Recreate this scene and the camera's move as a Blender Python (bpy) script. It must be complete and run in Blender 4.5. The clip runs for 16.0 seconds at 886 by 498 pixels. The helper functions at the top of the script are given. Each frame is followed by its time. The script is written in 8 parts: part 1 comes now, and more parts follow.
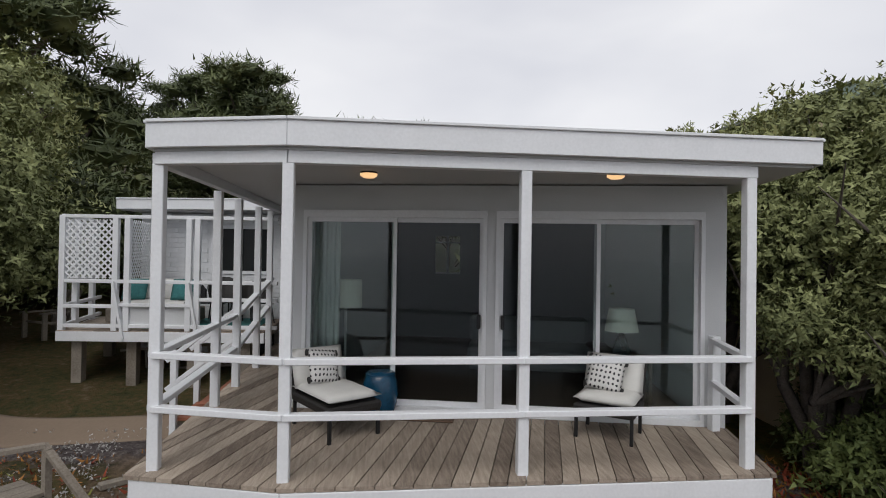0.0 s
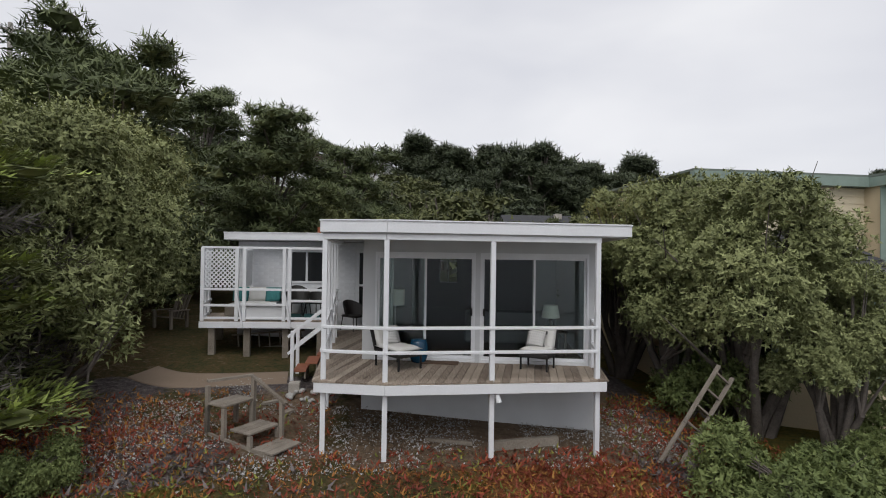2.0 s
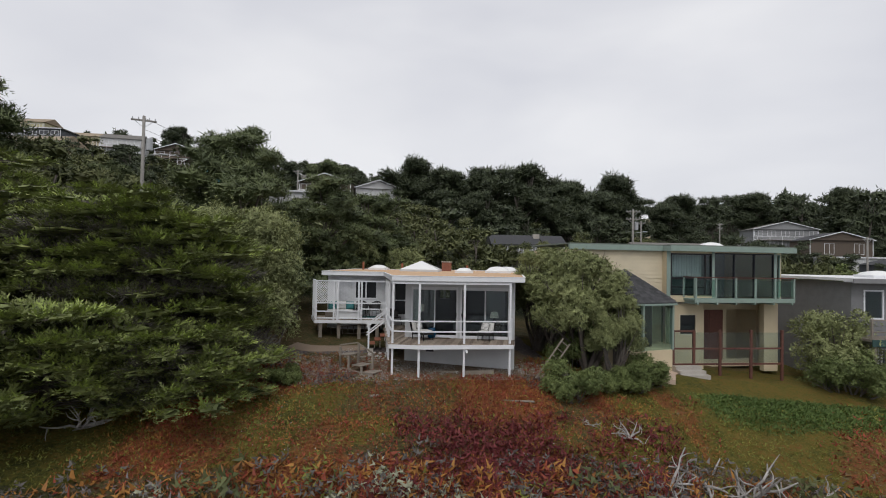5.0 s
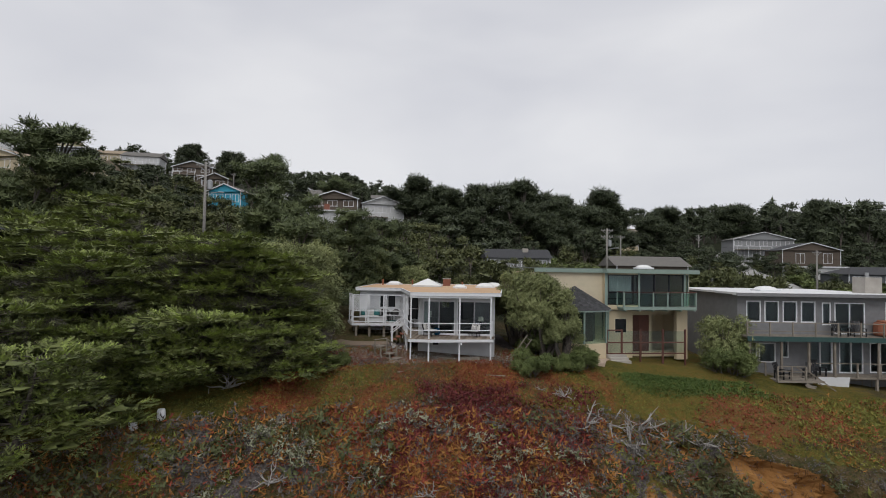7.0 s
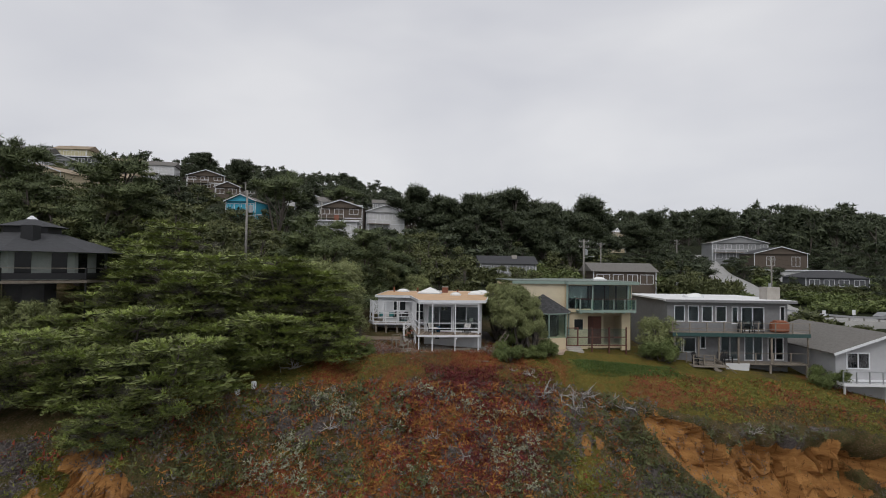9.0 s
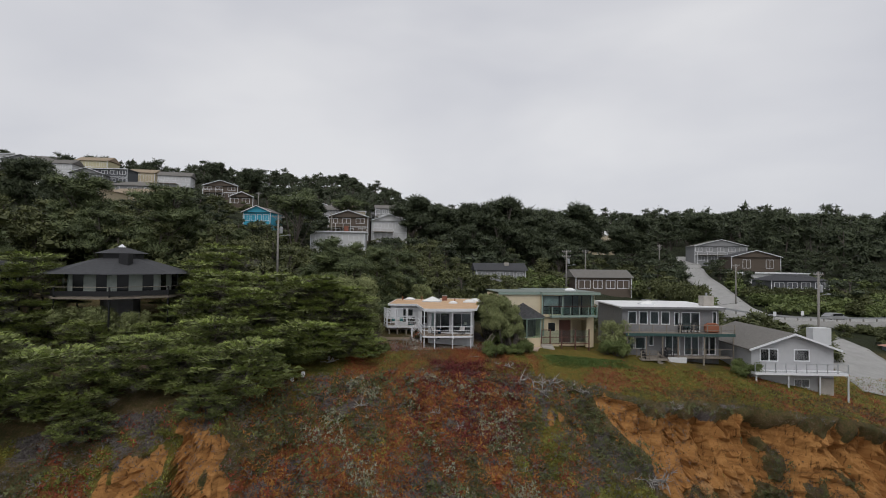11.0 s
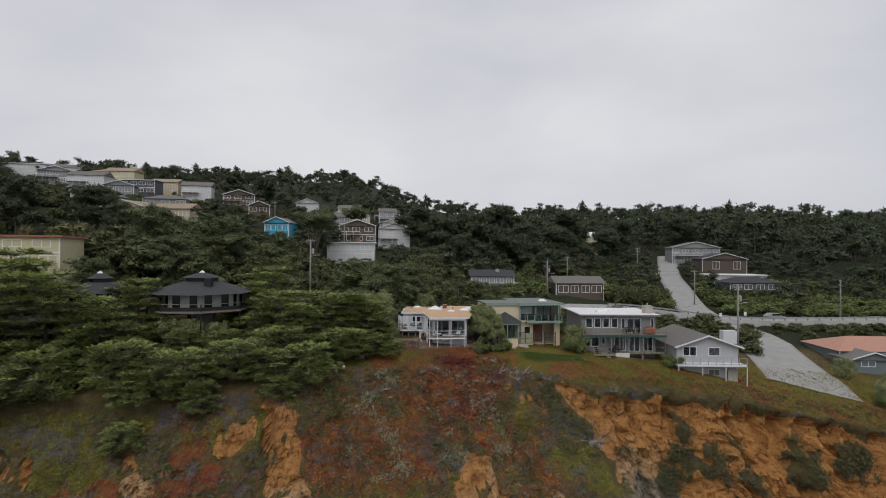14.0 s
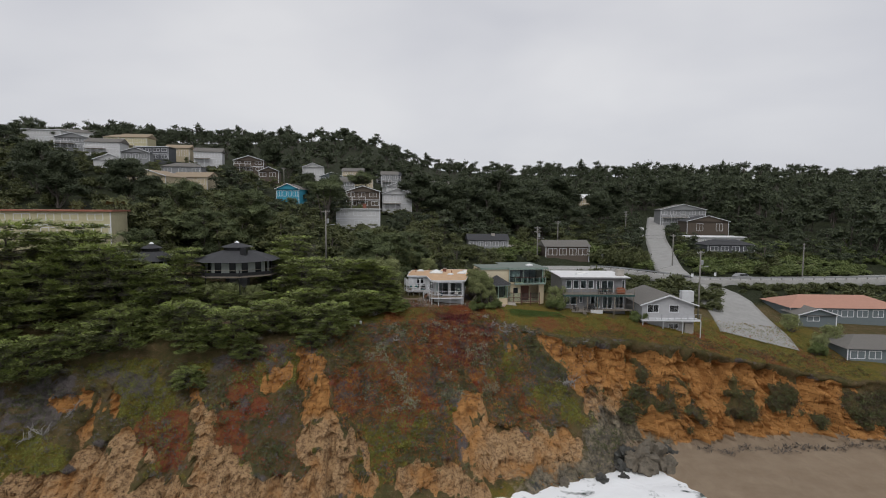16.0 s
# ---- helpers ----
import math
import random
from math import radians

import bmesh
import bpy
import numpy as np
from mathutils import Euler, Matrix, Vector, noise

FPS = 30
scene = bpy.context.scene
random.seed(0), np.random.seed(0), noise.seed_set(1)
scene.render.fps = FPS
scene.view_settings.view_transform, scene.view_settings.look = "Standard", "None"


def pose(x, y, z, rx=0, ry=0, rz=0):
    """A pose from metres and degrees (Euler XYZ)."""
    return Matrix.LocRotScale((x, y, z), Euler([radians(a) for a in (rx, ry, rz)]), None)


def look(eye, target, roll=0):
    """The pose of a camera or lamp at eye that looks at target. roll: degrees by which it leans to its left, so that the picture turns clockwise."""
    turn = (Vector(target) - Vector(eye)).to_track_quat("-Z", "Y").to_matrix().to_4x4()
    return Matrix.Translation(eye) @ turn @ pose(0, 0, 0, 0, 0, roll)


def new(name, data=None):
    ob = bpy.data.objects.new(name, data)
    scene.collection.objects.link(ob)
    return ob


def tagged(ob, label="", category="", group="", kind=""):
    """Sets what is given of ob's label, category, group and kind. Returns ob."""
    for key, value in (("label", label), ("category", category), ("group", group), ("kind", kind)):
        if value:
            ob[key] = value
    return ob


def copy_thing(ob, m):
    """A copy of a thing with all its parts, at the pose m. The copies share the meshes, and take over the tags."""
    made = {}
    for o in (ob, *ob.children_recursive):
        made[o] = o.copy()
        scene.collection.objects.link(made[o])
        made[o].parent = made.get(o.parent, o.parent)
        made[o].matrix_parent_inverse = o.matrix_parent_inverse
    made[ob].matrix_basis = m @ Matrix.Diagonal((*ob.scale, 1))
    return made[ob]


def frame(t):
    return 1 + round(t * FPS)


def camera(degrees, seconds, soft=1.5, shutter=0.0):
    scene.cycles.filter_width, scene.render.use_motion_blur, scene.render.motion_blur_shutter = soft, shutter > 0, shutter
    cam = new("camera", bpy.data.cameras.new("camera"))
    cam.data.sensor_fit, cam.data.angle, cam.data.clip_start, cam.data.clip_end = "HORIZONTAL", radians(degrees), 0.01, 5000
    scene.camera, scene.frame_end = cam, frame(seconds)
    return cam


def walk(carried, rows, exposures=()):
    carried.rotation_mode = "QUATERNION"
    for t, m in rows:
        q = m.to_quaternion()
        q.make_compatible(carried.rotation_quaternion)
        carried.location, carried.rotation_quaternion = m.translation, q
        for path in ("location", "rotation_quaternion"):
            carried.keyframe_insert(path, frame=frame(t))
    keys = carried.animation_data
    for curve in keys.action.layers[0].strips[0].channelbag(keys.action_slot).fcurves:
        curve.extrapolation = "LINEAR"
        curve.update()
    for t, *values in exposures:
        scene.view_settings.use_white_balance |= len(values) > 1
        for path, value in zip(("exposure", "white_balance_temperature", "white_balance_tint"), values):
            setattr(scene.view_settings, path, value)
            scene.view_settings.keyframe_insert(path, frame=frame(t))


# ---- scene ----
import itertools

cam = camera(79.1, 16.0, soft=1.0)
PATH = [
    (0, (0.746, -4.21, 1.747), (0.961, -2.222, 1.77), 0.9),
    (0.5, (0.59, -5.084, 1.783), (0.816, -3.097, 1.803), 0.8),
    (1, (0.384, -6.266, 1.856), (0.617, -4.28, 1.875), 0.9),
    (1.5, (0.163, -7.63, 2.001), (0.399, -5.644, 2.019), 0.8),
    (2, (-0.234, -9.248, 2.174), (0.024, -7.265, 2.199), 0.8),
    (2.5, (-0.611, -11.027, 2.417), (-0.339, -9.045, 2.434), 1.0),
    (3, (-0.923, -13.004, 2.732), (-0.648, -11.023, 2.737), 1.0),
    (3.5, (-1.273, -15.056, 2.958), (-0.992, -13.076, 2.968), 1.0),
    (4, (-1.534, -17.297, 3.13), (-1.258, -15.317, 3.15), 1.1),
    (6.5, (-3.347, -29.336, 3.988), (-3.066, -27.357, 4.056), 0.9),
    (7, (-3.798, -32.13, 4.322), (-3.516, -30.151, 4.389), 0.9),
    (7.5, (-4.258, -34.796, 4.639), (-3.972, -32.818, 4.702), 1.0),
    (8, (-4.736, -37.64, 4.963), (-4.446, -35.662, 5.027), 0.9),
    (8.5, (-5.189, -40.377, 5.358), (-4.897, -38.399, 5.416), 0.8),
    (9, (-5.696, -43.274, 5.653), (-5.401, -41.297, 5.712), 0.9),
    (11.5, (-8.062, -57.943, 8.227), (-7.762, -55.967, 8.273), 0.6),
    (12, (-8.617, -60.74, 8.889), (-8.313, -58.763, 8.932), 0.6),
    (12.5, (-9.212, -63.87, 9.541), (-8.905, -61.894, 9.583), 0.6),
    (13, (-9.769, -66.819, 10.179), (-9.461, -64.843, 10.219), 0.6),
    (13.5, (-10.177, -69.961, 10.987), (-9.872, -67.985, 11.02), 0.6),
    (14, (-10.616, -72.915, 11.636), (-10.311, -70.938, 11.651), 0.5),
    (14.5, (-11.054, -75.945, 12.388), (-10.75, -73.969, 12.365), 0.5),
    (15, (-11.569, -78.783, 12.979), (-11.263, -76.808, 12.916), 0.5),
    (15.5, (-12.114, -81.816, 13.596), (-11.808, -79.842, 13.49), 0.5),
    (16, (-12.462, -84.745, 14.2), (-12.157, -82.774, 14.052), 0.4),
]
walk(cam, [(t, look(eye, target, roll)) for t, eye, target, roll in PATH], ((0, 0.1), (4, 0.06), (7, -0.08), (9, -0.14), (16, -0.18)))

# ---- world, light ----
world = bpy.data.worlds.new("sky")
scene.world = world
world.use_nodes = True
wt = world.node_tree
wt.nodes.clear()


def wnode(kind, **kw):
    n = wt.nodes.new(kind)
    for k, v in kw.items():
        n.inputs[k].default_value = v
    return n


SUN_ELEV, SUN_ROT = 52.0, 200.0
sky = wnode("ShaderNodeTexSky")
sky.sky_type, sky.sun_disc = "NISHITA", False
sky.sun_elevation, sky.sun_rotation = radians(SUN_ELEV), radians(SUN_ROT)
coord = wnode("ShaderNodeTexCoord")
stretch = wnode("ShaderNodeMapping")
stretch.inputs["Scale"].default_value = (1.0, 1.0, 2.6)
clouds = wnode("ShaderNodeTexNoise", **{"Scale": 1.7, "Detail": 4.0, "Roughness": 0.45, "Distortion": 0.2})
ramp = wnode("ShaderNodeValToRGB")
ramp.color_ramp.elements[0].position, ramp.color_ramp.elements[1].position = 0.34, 0.7
ramp.color_ramp.elements[0].color = (0.62, 0.63, 0.69, 1)
ramp.color_ramp.elements[1].color = (0.84, 0.84, 0.865, 1)
skydim = wnode("ShaderNodeMix")
skydim.data_type = "RGBA"
skydim.blend_type = "MULTIPLY"
skydim.inputs["Factor"].default_value = 1.0
skydim.inputs["B"].default_value = (0.1, 0.1, 0.1, 1)
veil = wnode("ShaderNodeMix")
veil.data_type = "RGBA"
veil.inputs["Factor"].default_value = 0.93
back = wnode("ShaderNodeBackground", Strength=1.0)
wout = wnode("ShaderNodeOutputWorld")
wt.links.new(coord.outputs["Generated"], stretch.inputs["Vector"])
wt.links.new(stretch.outputs["Vector"], clouds.inputs["Vector"])
wt.links.new(clouds.outputs["Fac"], ramp.inputs["Fac"])
wt.links.new(sky.outputs["Color"], skydim.inputs["A"])
wt.links.new(skydim.outputs["Result"], veil.inputs["A"])
wt.links.new(ramp.outputs["Color"], veil.inputs["B"])
wt.links.new(veil.outputs["Result"], back.inputs["Color"])
wt.links.new(back.outputs["Background"], wout.inputs["Surface"])
sun = new("sun", bpy.data.lights.new("sun", "SUN"))
sun.data.energy, sun.data.angle, sun.data.color = 1.3, radians(40), (1.0, 0.98, 0.95)
az = radians(SUN_ROT)
sun.matrix_world = look((math.sin(az) * 100, math.cos(az) * 100, math.tan(radians(SUN_ELEV)) * 100), (0, 0, 0))


# ---- materials ----
def material(name, rgb, rough=0.7, metal=0.0, vary=0.12, scale=6.0, fine=60.0, bump=0.15, tint=None, island=0.0, objrand=0.0, dist=0.01, spec=0.5, squash=None):
    """Base colour varied by two noises, with bump and roughness grain."""
    m = bpy.data.materials.new(name)
    m.use_nodes = True
    nt = m.node_tree
    bs = nt.nodes["Principled BSDF"]
    bs.inputs["Roughness"].default_value, bs.inputs["Metallic"].default_value = rough, metal
    bs.inputs["Specular IOR Level"].default_value = spec
    tc = nt.nodes.new("ShaderNodeTexCoord")
    vec = tc.outputs["Object"]
    if squash:
        mp = nt.nodes.new("ShaderNodeMapping")
        mp.inputs["Scale"].default_value = squash
        nt.links.new(vec, mp.inputs["Vector"])
        vec = mp.outputs["Vector"]
    a = nt.nodes.new("ShaderNodeTexNoise")
    a.inputs["Scale"].default_value, a.inputs["Detail"].default_value = scale, 6
    b = nt.nodes.new("ShaderNodeTexNoise")
    b.inputs["Scale"].default_value, b.inputs["Detail"].default_value = fine, 3
    for n in (a, b):
        nt.links.new(vec, n.inputs["Vector"])
    add = nt.nodes.new("ShaderNodeMath")
    add.operation = "ADD"
    nt.links.new(a.outputs["Fac"], add.inputs[0])
    nt.links.new(b.outputs["Fac"], add.inputs[1])
    last = add
    if island or objrand:
        if island:
            r = nt.nodes.new("ShaderNodeNewGeometry").outputs["Random Per Island"]
        else:
            r = nt.nodes.new("ShaderNodeObjectInfo").outputs["Random"]
        mul = nt.nodes.new("ShaderNodeMath")
        mul.operation = "MULTIPLY_ADD"
        mul.inputs[1].default_value, mul.inputs[2].default_value = 2 * (island or objrand), -(island or objrand)
        nt.links.new(r, mul.inputs[0])
        add2 = nt.nodes.new("ShaderNodeMath")
        add2.operation = "ADD"
        nt.links.new(last.outputs[0], add2.inputs[0])
        nt.links.new(mul.outputs[0], add2.inputs[1])
        last = add2
    cr = nt.nodes.new("ShaderNodeMapRange")
    cr.inputs["From Min"].default_value, cr.inputs["From Max"].default_value = 0.55, 1.45
    nt.links.new(last.outputs[0], cr.inputs["Value"])
    mx = nt.nodes.new("ShaderNodeMix")
    mx.data_type = "RGBA"
    lo = tint if tint else tuple(c * (1 - 2 * vary) for c in rgb)
    hi = rgb if tint else tuple(min(1, c * (1 + vary)) for c in rgb)
    mx.inputs["A"].default_value, mx.inputs["B"].default_value = (*lo, 1), (*hi, 1)
    nt.links.new(cr.outputs["Result"], mx.inputs["Factor"])
    nt.links.new(mx.outputs["Result"], bs.inputs["Base Color"])
    if bump:
        bp = nt.nodes.new("ShaderNodeBump")
        bp.inputs["Strength"].default_value, bp.inputs["Distance"].default_value = bump, dist
        nt.links.new(last.outputs[0], bp.inputs["Height"])
        nt.links.new(bp.outputs["Normal"], bs.inputs["Normal"])
    return m


def glass(name, rgb, rough=0.0):
    m = bpy.data.materials.new(name)
    m.use_nodes = True
    bs = m.node_tree.nodes["Principled BSDF"]
    bs.inputs["Base Color"].default_value = (*rgb, 1)
    bs.inputs["Roughness"].default_value, bs.inputs["IOR"].default_value = rough, 1.32
    bs.inputs["Transmission Weight"].default_value = 1.0
    return m


WHITE = material("white_paint", (0.73, 0.74, 0.76), 0.5, vary=0.05, scale=3, fine=40, bump=0.08)
GREYWALL = material("pale_grey_stucco", (0.58, 0.59, 0.60), 0.85, vary=0.08, scale=1.5, fine=90, bump=0.25)
SOFFIT = material("grey_soffit_paint", (0.50, 0.50, 0.50), 0.7, vary=0.05, scale=1.5)
WHITEBRICK = material("white_painted_brick", (0.68, 0.69, 0.71), 0.75, vary=0.08, scale=6, objrand=0.15)
DECKWOOD = material("weathered_deck_wood", (0.45, 0.375, 0.30), 0.85, vary=0.3, scale=4, fine=45, bump=0.5, objrand=0.35, tint=(0.135, 0.10, 0.075), squash=(9, 0.9, 9))
GREYWOOD = material("silvered_wood", (0.30, 0.265, 0.22), 0.9, tint=(0.14, 0.115, 0.09), scale=3, fine=40, bump=0.4, objrand=0.2)
TANROOF = material("tan_roof_coating", (0.56, 0.37, 0.22), 0.9, vary=0.12, scale=0.7, fine=50, bump=0.2)
GREENROOF = material("grey_green_roof", (0.16, 0.19, 0.165), 0.8, vary=0.1)
DOME = material("white_acrylic_dome", (0.78, 0.78, 0.76), 0.25, vary=0.03, bump=0)
BRICK = material("red_brick", (0.26, 0.10, 0.065), 0.85, vary=0.2, scale=12, objrand=0.2)
DARKWICKER = material("dark_wicker", (0.018, 0.016, 0.015), 0.55, scale=40, fine=160, bump=0.5, vary=0.3)
DARKMETAL = material("dark_metal", (0.03, 0.03, 0.032), 0.45, metal=0.6, bump=0.05)
CUSHION = material("off_white_cushion", (0.66, 0.65, 0.62), 0.95, vary=0.06, scale=8, fine=200, bump=0.2)
BLUEGLAZE = material("blue_glazed_ceramic", (0.01, 0.075, 0.15), 0.2, vary=0.25, scale=10)
TEAL = material("teal_cloth", (0.05, 0.20, 0.20), 0.9, vary=0.2, scale=14)
TERRACOTTA = material("terracotta", (0.30, 0.11, 0.06), 0.8)
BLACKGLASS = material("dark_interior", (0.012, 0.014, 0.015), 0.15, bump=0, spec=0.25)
PANE = glass("window_glass", (0.66, 0.78, 0.78))
SEAPANE = glass("sea_facing_glass", (0.72, 0.84, 0.83))
SEAPANE.node_tree.nodes["Principled BSDF"].inputs["IOR"].default_value = 1.52
SCREEN = glass("dark_screened_glass", (0.55, 0.60, 0.60))
SCREEN.node_tree.nodes["Principled BSDF"].inputs["IOR"].default_value = 1.32
GREENPANE = glass("green_tinted_glass", (0.55, 0.72, 0.66))
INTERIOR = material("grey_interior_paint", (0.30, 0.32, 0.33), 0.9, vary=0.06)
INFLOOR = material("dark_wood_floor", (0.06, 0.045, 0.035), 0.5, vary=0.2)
CURTAIN = material("pale_curtain", (0.62, 0.64, 0.62), 0.95, vary=0.08)
CREAM = material("cream_stucco", (0.60, 0.50, 0.34), 0.85, vary=0.08, scale=1.2, fine=80, bump=0.25)
CREAMSIDING = material("cream_clapboard", (0.62, 0.54, 0.39), 0.7, vary=0.06, scale=2, objrand=0.08)
GREENTRIM = material("grey_green_trim", (0.24, 0.31, 0.27), 0.6, vary=0.08)
REDWOOD = material("red_stained_wood", (0.125, 0.046, 0.032), 0.7, vary=0.2, scale=8, objrand=0.2)
SHINGLE = material("dark_grey_shingle", (0.065, 0.065, 0.068), 0.9, vary=0.3, scale=12, fine=60, bump=0.4, island=0.3, objrand=0)
GREYSIDING = material("grey_shiplap", (0.20, 0.20, 0.205), 0.75, vary=0.12, scale=3, objrand=0.12)
WHITEROOF = material("white_membrane_roof", (0.72, 0.72, 0.72), 0.7, vary=0.08, scale=1)
CONCRETE = material("concrete", (0.40, 0.37, 0.33), 0.9, vary=0.15, scale=2, fine=40, bump=0.2)
PATIO = material("pinkish_patio", (0.48, 0.37, 0.29), 0.9, vary=0.12, scale=1.5)
ASPHALT = material("worn_asphalt", (0.33, 0.325, 0.31), 0.9, vary=0.15, scale=0.6, fine=50, bump=0.2)
LINEPAINT = material("road_paint", (0.65, 0.64, 0.60), 0.8)
BARK = material("grey_bark", (0.13, 0.11, 0.095), 0.95, vary=0.3, scale=8, fine=50, bump=0.6)
DEADWOOD = material("bleached_dead_wood", (0.34, 0.32, 0.30), 0.95, vary=0.25, scale=8, island=0.25)
POLEWOOD = material("pole_wood", (0.27, 0.255, 0.235), 0.9, vary=0.2, scale=3, fine=30)
STEEL = material("galvanised_steel", (0.42, 0.43, 0.44), 0.45, metal=0.7)
BLACKRUB = material("black_rubber", (0.015, 0.015, 0.015), 0.8)


def leafmat(name, lo, hi, rough=0.65, island=0.5):
    m = bpy.data.materials.new(name)
    m.use_nodes = True
    nt = m.node_tree
    bs = nt.nodes["Principled BSDF"]
    bs.inputs["Roughness"].default_value = rough
    bs.inputs["Specular IOR Level"].default_value = 0.3
    geo = nt.nodes.new("ShaderNodeNewGeometry")
    tc = nt.nodes.new("ShaderNodeTexCoord")
    n = nt.nodes.new("ShaderNodeTexNoise")
    n.inputs["Scale"].default_value, n.inputs["Detail"].default_value = 0.55, 3
    nt.links.new(tc.outputs["Object"], n.inputs["Vector"])
    mr = nt.nodes.new("ShaderNodeMapRange")
    mr.inputs["From Min"].default_value, mr.inputs["From Max"].default_value = 0.32, 0.68
    nt.links.new(n.outputs["Fac"], mr.inputs["Value"])
    av = nt.nodes.new("ShaderNodeMix")
    av.inputs["Factor"].default_value = island
    nt.links.new(mr.outputs["Result"], av.inputs["A"])
    nt.links.new(geo.outputs["Random Per Island"], av.inputs["B"])
    mx = nt.nodes.new("ShaderNodeMix")
    mx.data_type = "RGBA"
    mx.inputs["A"].default_value, mx.inputs["B"].default_value = (*lo, 1), (*hi, 1)
    nt.links.new(av.outputs["Result"], mx.inputs["Factor"])
    nt.links.new(mx.outputs["Result"], bs.inputs["Base Color"])
    return m


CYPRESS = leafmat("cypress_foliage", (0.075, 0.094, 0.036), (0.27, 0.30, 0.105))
CYPRESSDARK = leafmat("plumed_cypress_foliage", (0.050, 0.066, 0.034), (0.16, 0.19, 0.078), island=0.4)
CYPRESSMID = leafmat("wood_foliage", (0.050, 0.062, 0.026), (0.165, 0.175, 0.068), island=0.35)
DEADBROWN = leafmat("dead_brown_mat", (0.035, 0.024, 0.016), (0.10, 0.07, 0.045))
CYPRESSFAR = leafmat("far_cypress_foliage", (0.032, 0.044, 0.025), (0.090, 0.108, 0.054), island=0.35)
# brighter new-growth green for upper tufts, with light from above put into it
CYPRESSTOPLIT = leafmat("bright_cypress_foliage", (0.13, 0.175, 0.045), (0.40, 0.48, 0.12))
MYOPORUM = leafmat("grey_green_leaves", (0.10, 0.12, 0.045), (0.35, 0.375, 0.165))
OLIVE = leafmat("olive_leaves", (0.045, 0.055, 0.020), (0.125, 0.135, 0.052))
SHRUB = leafmat("mixed_shrub_leaves", (0.06, 0.085, 0.025), (0.20, 0.24, 0.08))
DEADTWIG = leafmat("dead_grey_twigs", (0.055, 0.048, 0.042), (0.17, 0.155, 0.14))
ICERED = leafmat("red_iceplant", (0.11, 0.024, 0.016), (0.34, 0.075, 0.034))
ICEORANGE = leafmat("orange_iceplant", (0.15, 0.058, 0.016), (0.42, 0.20, 0.045))
ICEGREEN = leafmat("green_iceplant", (0.075, 0.09, 0.018), (0.26, 0.26, 0.05))
ICEGREY = leafmat("grey_dry_iceplant", (0.07, 0.055, 0.055), (0.20, 0.175, 0.17))
GRASS = leafmat("lawn_grass", (0.05, 0.09, 0.02), (0.12, 0.175, 0.042))
DEEPRED = leafmat("deep_red_iceplant", (0.065, 0.012, 0.015), (0.19, 0.036, 0.036))
PALESCRUB = leafmat("pale_sage_scrub", (0.15, 0.155, 0.10), (0.36, 0.36, 0.25))


# ---- mesh helpers ----
def box(bm, x0, y0, z0, x1, y1, z1, bevel=0.0):
    vs = [bm.verts.new((x, y, z)) for z in (z0, z1) for x, y in ((x0, y0), (x1, y0), (x1, y1), (x0, y1))]
    fs = [bm.faces.new([vs[i] for i in q]) for q in ((3, 2, 1, 0), (4, 5, 6, 7), (0, 1, 5, 4), (1, 2, 6, 5), (2, 3, 7, 6), (3, 0, 4, 7))]
    if bevel:
        es = list({e for f in fs for e in f.edges})
        bmesh.ops.bevel(bm, geom=es, offset=bevel, segments=1, affect="EDGES")
    return bm


def prism(bm, pts, z0, z1):
    """A flat polygon, counter-clockwise from above, drawn up from z0 to z1."""
    a = [bm.verts.new((x, y, z0)) for x, y in pts]
    b = [bm.verts.new((x, y, z1)) for x, y in pts]
    n = len(pts)
    bm.faces.new(a[::-1])
    bm.faces.new(b)
    for i in range(n):
        bm.faces.new((a[i], a[(i + 1) % n], b[(i + 1) % n], b[i]))
    return bm


def beam(bm, p, q, w, h, bevel=0.0):
    """A bar of width w and height h from p to q."""
    p, q = Vector(p), Vector(q)
    d = (q - p).normalized()
    side = d.cross(Vector((0, 0, 1)))
    side = side.normalized() if side.length > 1e-4 else Vector((1, 0, 0))
    up = side.cross(d)
    vs = [bm.verts.new(e + side * sx * w / 2 + up * sz * h / 2) for e in (p, q) for sx, sz in ((-1, -1), (1, -1), (1, 1), (-1, 1))]
    fs = [bm.faces.new([vs[i] for i in k]) for k in ((3, 2, 1, 0), (4, 5, 6, 7), (0, 1, 5, 4), (1, 2, 6, 5), (2, 3, 7, 6), (3, 0, 4, 7))]
    if bevel:
        bmesh.ops.bevel(bm, geom=list({e for f in fs for e in f.edges}), offset=bevel, segments=1, affect="EDGES")
    return bm


def rod(bm, p, q, r0, r1=None, n=8):
    p, q = Vector(p), Vector(q)
    r1 = r0 if r1 is None else r1
    d = (q - p).normalized()
    side = d.cross(Vector((0.3, 0.2, 1))).normalized()
    up = side.cross(d)
    rings = []
    for e, r in ((p, r0), (q, r1)):
        rings.append([bm.verts.new(e + (side * math.cos(k * 2 * math.pi / n) + up * math.sin(k * 2 * math.pi / n)) * r) for k in range(n)])
    for k in range(n):
        bm.faces.new((rings[0][k], rings[0][(k + 1) % n], rings[1][(k + 1) % n], rings[1][k]))
    bm.faces.new(rings[0][::-1])
    bm.faces.new(rings[1])
    return bm


